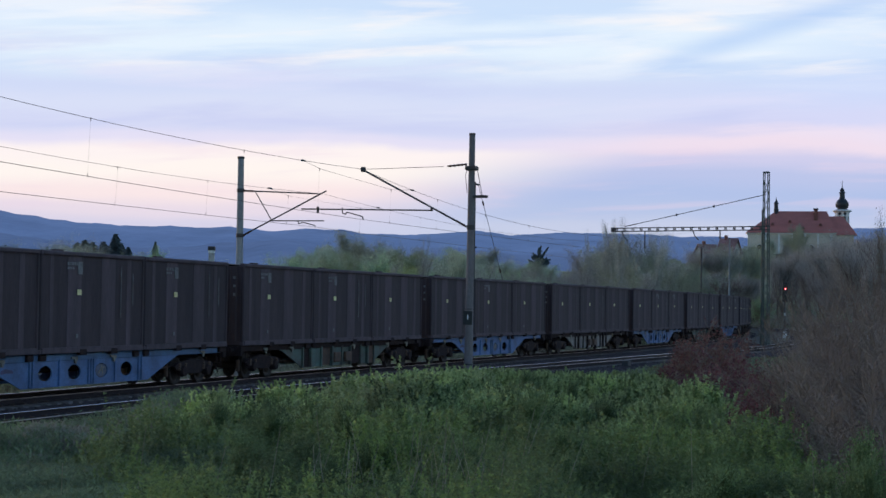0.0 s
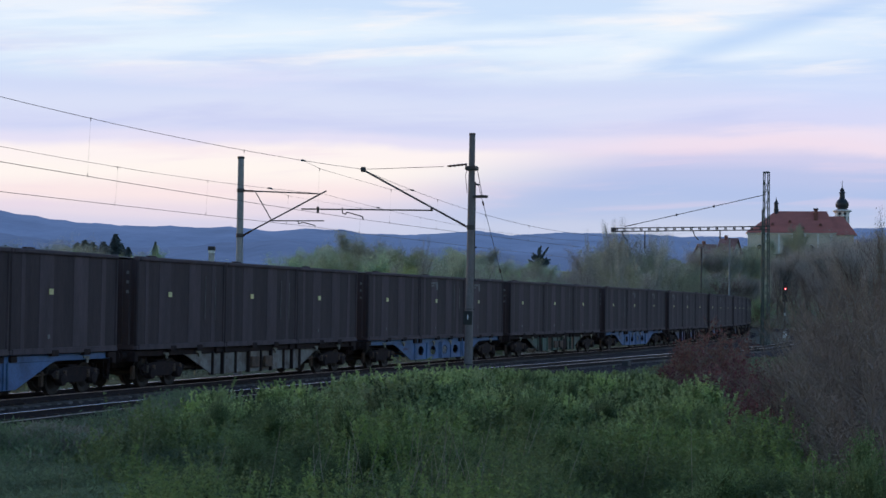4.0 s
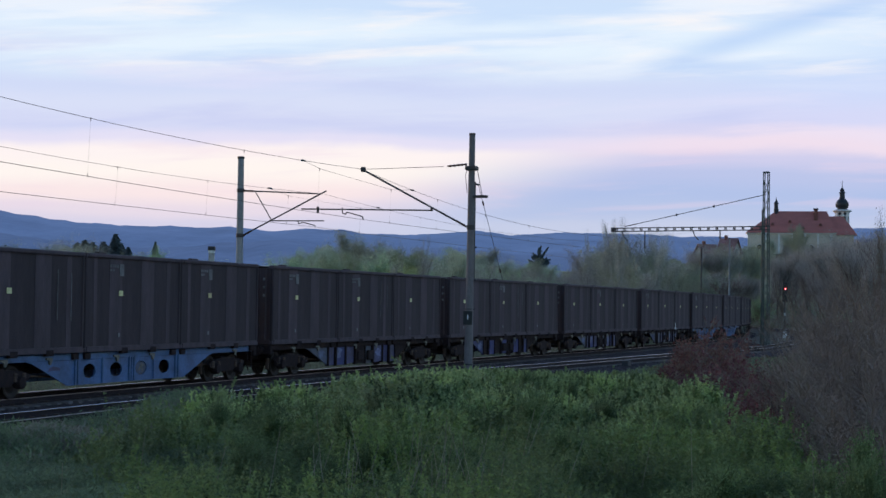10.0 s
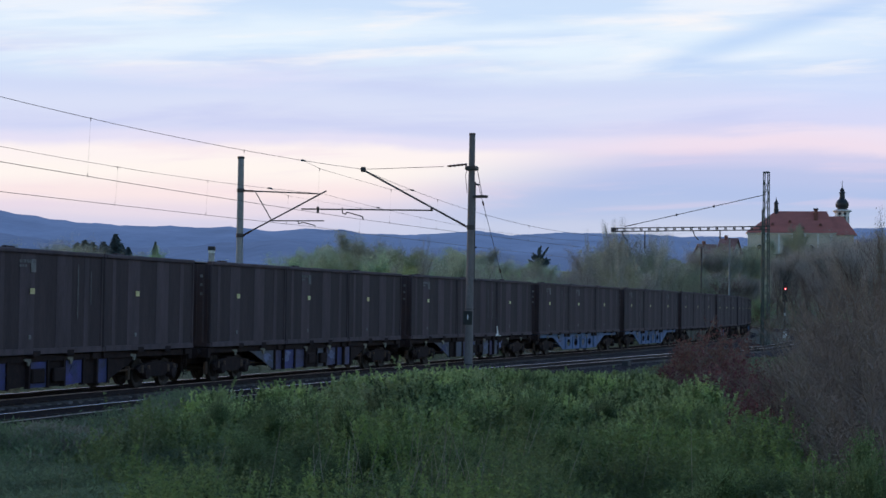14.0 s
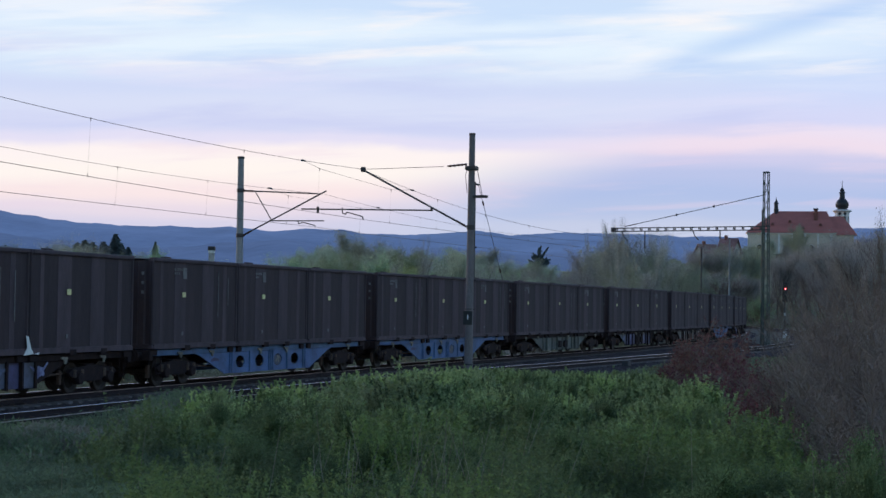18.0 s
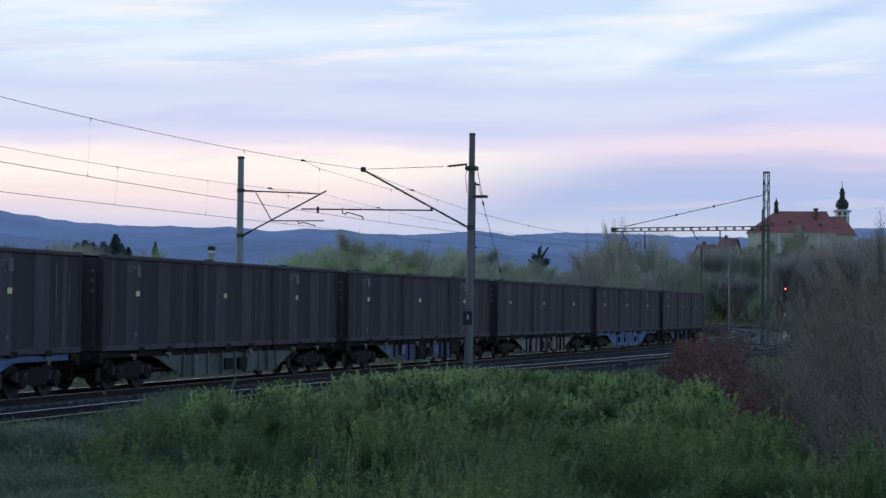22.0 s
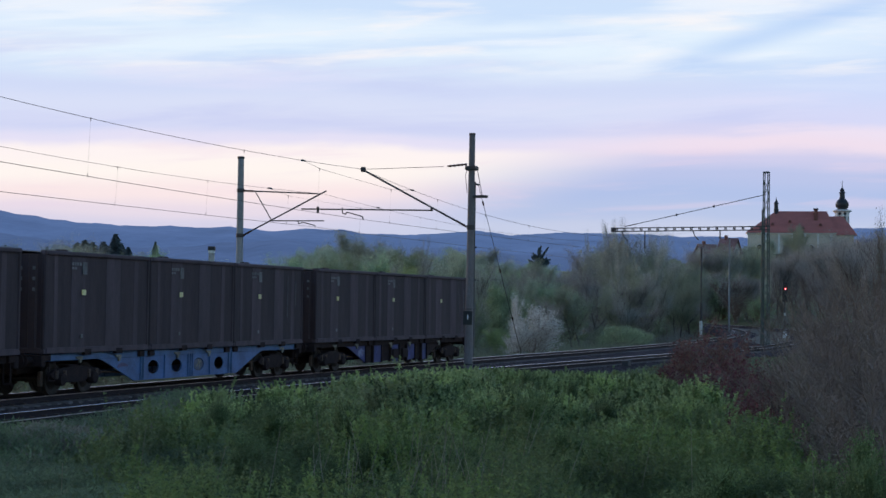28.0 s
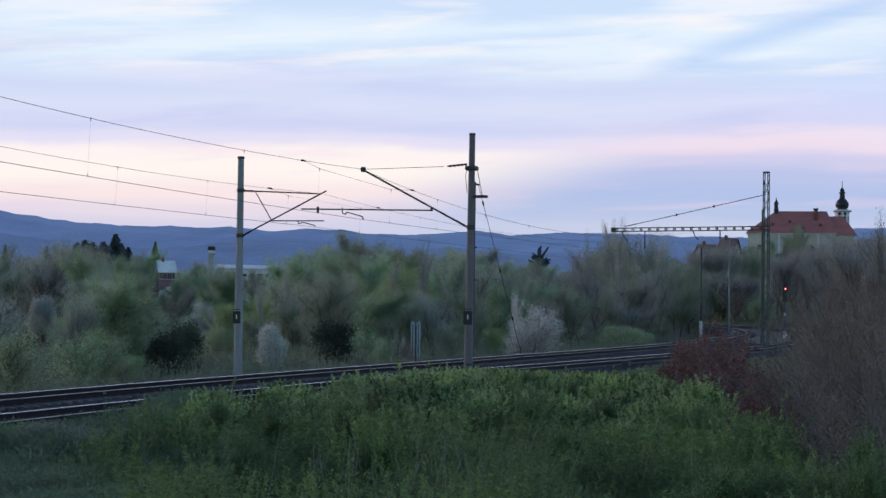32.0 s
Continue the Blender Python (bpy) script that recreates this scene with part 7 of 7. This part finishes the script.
def thicket_bush(name, label, x, y, height, width, seed, stems, leaf_mat, leaves, leaf, bark=None):
    """A many-stemmed bush of fine twigs."""
    rng = random.Random(seed)
    nr = np.random.default_rng(seed)
    tips = []
    top = new(name)
    top.location = (x, y, ground_at(x, y))
    tagged(top, label, "bush", "bushes on the bank")
    for _ in range(stems):
        b = Build()
        az, rad = rng.uniform(0, 6.283), rng.random() ** 0.5
        p_ = Vector((math.cos(az) * rad * width * 0.35, math.sin(az) * rad * width * 0.35, -0.1))
        d = Vector((math.cos(az) * rad * 0.65, math.sin(az) * rad * 0.65, 1)).normalized()
        L = height * rng.uniform(0.55, 1.05) * (1.05 - 0.4 * rad)
        r = 0.012 + 0.010 * rng.random()
        n = 6
        for i in range(n):
            d = (d + Vector((rng.gauss(0, 0.10), rng.gauss(0, 0.10), 0.02))).normalized()
            q = p_ + d * (L / n)
            b.tube(p_, q, r * (1 - 0.14 * i), r * (1 - 0.14 * (i + 1)), 3, False)
            for _k in range(3 + i):
                t = Vector((rng.gauss(0, 1), rng.gauss(0, 1), rng.gauss(0.5, 0.5))).normalized()
                e0 = p_.lerp(q, rng.random())
                e1 = e0 + (d * 0.7 + t).normalized() * L * rng.uniform(0.08, 0.22)
                b.tube(e0, e1, 0.005, 0.003, 3, False)
                tips.append((e0, e1))
                for _j in range(2):
                    f0 = e0.lerp(e1, rng.uniform(0.3, 1))
                    f1 = f0 + (e1 - e0) * rng.uniform(0.3, 0.6) + Vector((rng.gauss(0, 0.08), rng.gauss(0, 0.08), rng.gauss(0.03, 0.06)))
                    b.tube(f0, f1, 0.0035, 0.002, 3, False)
                    tips.append((f0, f1))
            p_ = q
        part("stem", b, bark or M_TWIG, top)
    ia = nr.integers(0, len(tips), leaves)
    a = np.array([tuple(t[0]) for t in tips])[ia]
    e = np.array([tuple(t[1]) for t in tips])[ia]
    c = a + (e - a) * nr.random((leaves, 1)) + nr.normal(0, 0.03, (leaves, 3))
    d = unit(nr.normal(0, 1, (leaves, 3)))
    w = unit(np.cross(d, nr.normal(0, 1, (leaves, 3))))
    ln = nr.uniform(0.6, 1.4, leaves) * leaf
    part("foliage", quads_mesh("foliage", diamond(c, d, w, ln, ln * 0.6), leaf_mat), None, top)
    return top


BARE = "tall bare grey-brown thicket bush with fine twigs"
for i, (u, y, z1, wd) in enumerate(((0.270, 19.0, 2.9, 2.0), (0.246, 22.5, 2.75, 1.9), (0.229, 27.0, 2.45, 1.8), (0.2475, 26.0, 3.45, 2.6), (0.268, 25.0, 3.7, 2.8), (0.231, 34.0, 2.1, 1.3), (0.234, 36.0, 2.8, 1.8), (0.236, 38.0, 3.6, 2.8), (0.255, 40.0, 4.3, 3.0), (0.272, 44.0, 5.0, 3.4), (0.246, 54.0, 4.6, 3.4), (0.233, 52.0, 3.4, 2.3))):
    thicket_bush("bare_bush", BARE, u * y, y, z1 - ground_at(u * y, y), wd, 60 + i, 28, M_BUD, 700, 0.035)
for i, (u, y, h, wd) in enumerate(((0.146, 42.0, 1.7, 1.5), (0.155, 41.0, 2.0, 1.5), (0.166, 40.0, 1.7, 1.5), (0.177, 37.0, 1.5, 1.4), (0.150, 37.0, 1.2, 1.3), (0.162, 35.0, 1.4, 1.3), (0.172, 32.5, 1.3, 1.2), (0.184, 34.0, 1.4, 1.2),
                                   (0.182, 29.5, 1.1, 1.1), (0.192, 31.0, 1.2, 1.1), (0.191, 27.0, 1.0, 1.0), (0.197, 28.5, 1.0, 1.0))):
    thicket_bush("red_leaved_bush", "low bush with dark reddish-brown young leaves", u * y, y, h, wd, 90 + i, 26, M_REDLEAF, 5200, 0.060)
for kind in PROTO:
    if kind not in PLANTED:
        for o in (*PROTO[kind].children_recursive, PROTO[kind]):
            bpy.data.objects.remove(o)


# ---------------------------------------------------------------- buildings
def arch_window(x, z, w, h, y, parent, face=-1):
    n = 8
    out = [(x - w / 2, z), (x + w / 2, z)] + [(x + w / 2 * math.cos(math.pi * i / n), z + h - w / 2 + w / 2 * math.sin(math.pi * i / n)) for i in range(n + 1)]
    win = part("window", Build().prism(out, y - 0.05, y + 0.25), M_DARKGLASS, parent, "dark round-arched window")
    rim = Build()
    k = 1.18
    outer = [(x - w / 2 * k, z - 0.15), (x + w / 2 * k, z - 0.15)] + [(x + w / 2 * k * math.cos(math.pi * i / n), z + h - w / 2 + w / 2 * k * math.sin(math.pi * i / n)) for i in range(n + 1)]
    m = len(out)
    rim.add([(a, y - 0.12, b) for a, b in out] + [(a, y - 0.12, b) for a, b in outer] + [(a, y + 0.1, b) for a, b in outer],
            [(i, (i + 1) % m, m + (i + 1) % m, m + i) for i in range(m)] + [(m + i, m + (i + 1) % m, 2 * m + (i + 1) % m, 2 * m + i) for i in range(m)])
    part("window_frame", rim, M_WHITEWALL, win)


def church():
    """Baroque church: long nave with a hipped red roof, onion-domed tower, ridge turret."""
    top = new("church")
    cx, cy = 0.2125 * 800, 800.0
    top.matrix_world = Matrix.Translation((cx, cy, 0)) @ Matrix.Rotation(radians(-11), 4, "Z")
    tagged(top, "cream baroque church with red roof and onion-domed tower", "church")
    zb, ze, zr = 24.0, 39.6, 50.2
    # nave with a lower chancel
    part("nave_wall", Build().box(-25.5, 15, -7.5, 7.5, zb, ze, 0.1), M_WALL, top)
    part("chancel_wall", Build().box(14.7, 23.4, -6, 6, zb, ze - 0.8, 0.1), M_WALL, top)
    part("cornice", Build().box(-26, 15.4, -8.0, 8.0, ze - 0.5, ze + 0.1, 0.1), M_WHITEWALL, top)
    part("roof", Build().add([(-26.5, -8.4, ze), (15.6, -8.4, ze), (15.6, 8.4, ze), (-26.5, 8.4, ze), (-12.6, 0, zr), (11, 0, zr)],
         [(0, 1, 5, 4), (1, 2, 5), (2, 3, 4, 5), (3, 0, 4), (0, 3, 2, 1)]), M_ROOF, top, "red tiled hipped roof")
    part("chancel_roof", Build().add([(14, -6.8, ze - 0.8), (24.8, -6.8, ze - 0.8), (24.8, 6.8, ze - 0.8), (14, 6.8, ze - 0.8), (11, 0, zr - 2.4), (18.6, 0, zr - 2.4)],
         [(0, 1, 5, 4), (1, 2, 5), (2, 3, 4, 5), (3, 0, 4), (0, 3, 2, 1)]), M_ROOF, top, "red tiled chancel roof")
    for x in (-20, -14, -8, -2, 4, 10):
        arch_window(x, zb + 5.5, 2.0, 4.6, -7.55, top)
        part("pilaster", Build().box(x + 2.5, x + 3.4, -7.8, -7.5, zb, ze - 0.5, 0.05), M_WHITEWALL, top)
    for x in (16.8, 19.4, 22.0):
        arch_window(x, zb + 5.5, 1.6, 4.2, -6.05, top)
    for x, z in ((-14, 43.2), (-6, 44.6), (8, 43.0), (0, 41.5)):
        dy = -8.4 * (zr - z) / (zr - ze)
        part("dormer", Build().prism([(x - 0.7, z), (x + 0.7, z), (x + 0.55, z + 0.9), (x, z + 1.25), (x - 0.55, z + 0.9)], dy - 0.9, dy + 0.8), M_ROOFDARK, top)
    part("chimney_gable", Build().box(5.0, 6.8, -3.6, -1.8, 40.5, 50.9, 0.1), M_ROOFDARK, top, "tall dark brown gable stack")
    part("gable_cap", Build().box(4.7, 7.1, -3.9, -1.5, 50.8, 51.4, 0.1), M_SLATEROOF, top)
    # ridge turret
    tx = -12.4
    part("turret", Build().lathe([(1.1, zr - 1.5), (1.1, zr + 1.0), (1.3, zr + 1.1), (1.0, zr + 1.3), (0.9, zr + 3.2), (1.15, zr + 3.4), (1.15, zr + 3.7), (0.7, zr + 4.6), (0.3, zr + 5.0), (0.4, zr + 5.4), (0.12, zr + 6.0), (0.05, zr + 7.2)], 12, "z", (tx, 0, 0)), M_SLATEROOF, top, "dark metal ridge turret")
    # tower
    wx, wy = 18.4, 8.2
    part("tower_wall", Build().box(wx - 3.0, wx + 3.0, wy - 3.0, wy + 3.0, zb, 44.0, 0.15), M_STONEWORK, top)
    part("tower_belfry", Build().lathe([(3.4, 43.8), (3.4, 50.0), (4.5, 50.6), (4.5, 51.0), (3.8, 51.3)], 8, "z", (wx, wy, 0)), M_WHITEWALL, top, "pale eight-sided belfry")
    for a in (-90, -45, 0, -135):
        c, s_ = math.cos(radians(a + 22.5)), math.sin(radians(a + 22.5))
        part("belfry_window", Build().box(-0.55, 0.55, -0.2, 0.2, -1.3, 1.3, 0.1), M_DARKGLASS, top).matrix_basis = Matrix.Translation((wx + c * 3.05, wy + s_ * 3.05, 47.0)) @ Matrix.Rotation(radians(a + 112.5), 4, "Z")
    for a in (-90, -135):
        c, s_ = math.cos(radians(a + 22.5)), math.sin(radians(a + 22.5))
        part("clock_face", Build().tube((wx + c * 3.0, wy + s_ * 3.0, 49.4), (wx + c * 3.25, wy + s_ * 3.25, 49.4), 0.75, 0.75, 16), M_SLATEROOF, top, "dark clock face")
    part("onion_dome", Build().lathe([(3.6, 51.1), (2.6, 51.6), (2.2, 51.9), (2.8, 52.6), (3.15, 53.6), (3.0, 54.7), (2.3, 55.8), (1.5, 56.5), (1.2, 57.0)], 20, "z", (wx, wy, 0)), M_SLATEROOF, top, "dark onion dome", True)
    lan = part("lantern", Build().lathe([(1.5, 56.9), (1.25, 57.2), (1.2, 59.2), (1.6, 59.4), (1.5, 59.7), (0.9, 60.3), (1.1, 60.9), (0.5, 61.6), (0.22, 62.1)], 12, "z", (wx, wy, 0)), M_SLATEROOF, top)
    part("spire", Build().lathe([(0.2, 62.0), (0.10, 64.2)], 8, "z", (wx, wy, 0)), M_SLATEROOF, lan)
    part("cross", Build().box(wx - 0.55, wx + 0.55, wy - 0.06, wy + 0.06, 64.5, 64.7).box(wx - 0.07, wx + 0.07, wy - 0.06, wy + 0.06, 64.1, 65.2), M_SLATEROOF, lan)


church()


def house(x, y, z, w, d, h, rise, turn, wall, roof, label, windows=3):
    top = new("house")
    top.matrix_world = Matrix.Translation((x, y, z)) @ Matrix.Rotation(radians(turn), 4, "Z")
    tagged(top, label, "house", "village houses")
    part("wall", Build().box(-w / 2, w / 2, -d / 2, d / 2, -4, h, 0.05), wall, top)
    part("gable", Build().add([(-w / 2, -d / 2, h), (-w / 2, d / 2, h), (-w / 2, 0, h + rise), (w / 2, -d / 2, h), (w / 2, d / 2, h), (w / 2, 0, h + rise)], [(0, 1, 2), (3, 5, 4), (0, 3, 4, 1), (0, 2, 5, 3), (1, 4, 5, 2)]), wall, top)
    k = 0.5
    rf = Build()
    for sg in (-1, 1):
        e = h - rise * k / (d / 2)
        rf.add([(-w / 2 - k, sg * (d / 2 + k), e), (w / 2 + k, sg * (d / 2 + k), e), (w / 2 + k, 0, h + rise + 0.12), (-w / 2 - k, 0, h + rise + 0.12),
                (-w / 2 - k, sg * (d / 2 + k), e + 0.2), (w / 2 + k, sg * (d / 2 + k), e + 0.2), (w / 2 + k, 0, h + rise + 0.34), (-w / 2 - k, 0, h + rise + 0.34)],
               [(0, 1, 2, 3), (4, 5, 6, 7), (0, 1, 5, 4), (0, 3, 7, 4), (1, 2, 6, 5)])
    r = part("roof", rf, roof, top)
    part("chimney", Build().box(-w * 0.2 - 0.35, -w * 0.2 + 0.35, -0.3, 0.3, h + rise * 0.7, h + rise + 1.1, 0.03), M_ROOFDARK, r)
    for i in range(windows):
        xx = -w / 2 + w * (i + 0.5) / windows
        wi = part("window", Build().box(xx - 0.55, xx + 0.55, -d / 2 - 0.05, -d / 2 + 0.1, h - 2.3, h - 0.8), M_DARKGLASS, top)
        part("window_frame", Build().box(xx - 0.65, xx + 0.65, -d / 2 - 0.09, -d / 2 - 0.055, h - 2.42, h - 2.3).box(xx - 0.04, xx + 0.04, -d / 2 - 0.09, -d / 2 - 0.055, h - 2.3, h - 0.8), M_WHITEWALL, wi)
    for sg in (-0.22, 0.22):
        part("gable_window", Build().box(-w / 2 - 0.05, -w / 2 + 0.1, sg * d - 0.45, sg * d + 0.45, h - 2.2, h - 0.8), M_DARKGLASS, top)
    return top


house(-0.1635 * 455, 455, 9.2, 4.2, 3.6, 2.2, 2.3, 20, M_ROOFDULL, M_WHITEWALL, "small dark red house with a white roof among trees")
house(0.1690 * 420, 420, 13.4, 4.0, 4.4, 4.0, 2.9, -35, M_STONEWORK, M_ROOFDULL, "village house with a dark red tiled roof")
house(0.1560 * 440, 440, 13.9, 4.8, 4.4, 3.4, 2.3, 22, M_STONEWORK, M_ROOFDULL, "village house with a dusky brown roof")
house(0.0605 * 520, 520, 9.0, 9, 7, 2.8, 2.2, 5, M_STONEWORK, M_STONEWORK, "small pale village house with a grey roof")


def works():
    """Long low white hall with a chimney tower."""
    y = 640.0
    top = new("factory_hall")
    top.location = (-0.1145 * y, y, -1.4)
    tagged(top, "long low white factory hall beyond the woods", "factory")
    part("wall", Build().box(-11, 11.6, -6, 6, 2, 17.6, 0.1), M_WHITEWALL, top)
    part("roof", Build().add([(-11.8, -7, 17.4), (12.2, -7, 17.2), (12.2, 7, 17.2), (-11.8, 7, 17.4), (-11.8, 0, 18.9), (12.2, 0, 18.7)], [(0, 1, 5, 4), (3, 4, 5, 2), (0, 4, 3), (1, 2, 5), (0, 3, 2, 1)]), M_WHITEWALL, top, "pale sheet-metal roof")
    for i in range(6):
        part("window", Build().box(-8 + i * 3, -6.2 + i * 3, -6.1, -5.9, 14.2, 15.4), M_DARKGLASS, top)
    ch = new("chimney_tower")
    ch.location = (-0.1345 * y, y - 10, 0)
    tagged(ch, "square pale chimney tower with a dark top", "chimney")
    part("shaft", Build().box(-1.0, 1.0, -1.0, 1.0, 2, 21.6, 0.06), M_STONEWORK, ch)
    part("head", Build().box(-1.3, 1.3, -1.3, 1.3, 22.4, 23.9, 0.1), M_SLATEROOF, ch, "dark top")
    part("neck", Build().box(-1.05, 1.05, -1.05, 1.05, 21.5, 22.5, 0.05), M_WHITEWALL, ch)


works()


# ---------------------------------------------------------------- what moves
def motions():
    drift = [(t, pose(0, 0, 0, 0, 0, 0.57 * (16 - t) / 32)) for t in range(0, 33, 4)]
    walk(SKY, drift)
    move_train()


motions()
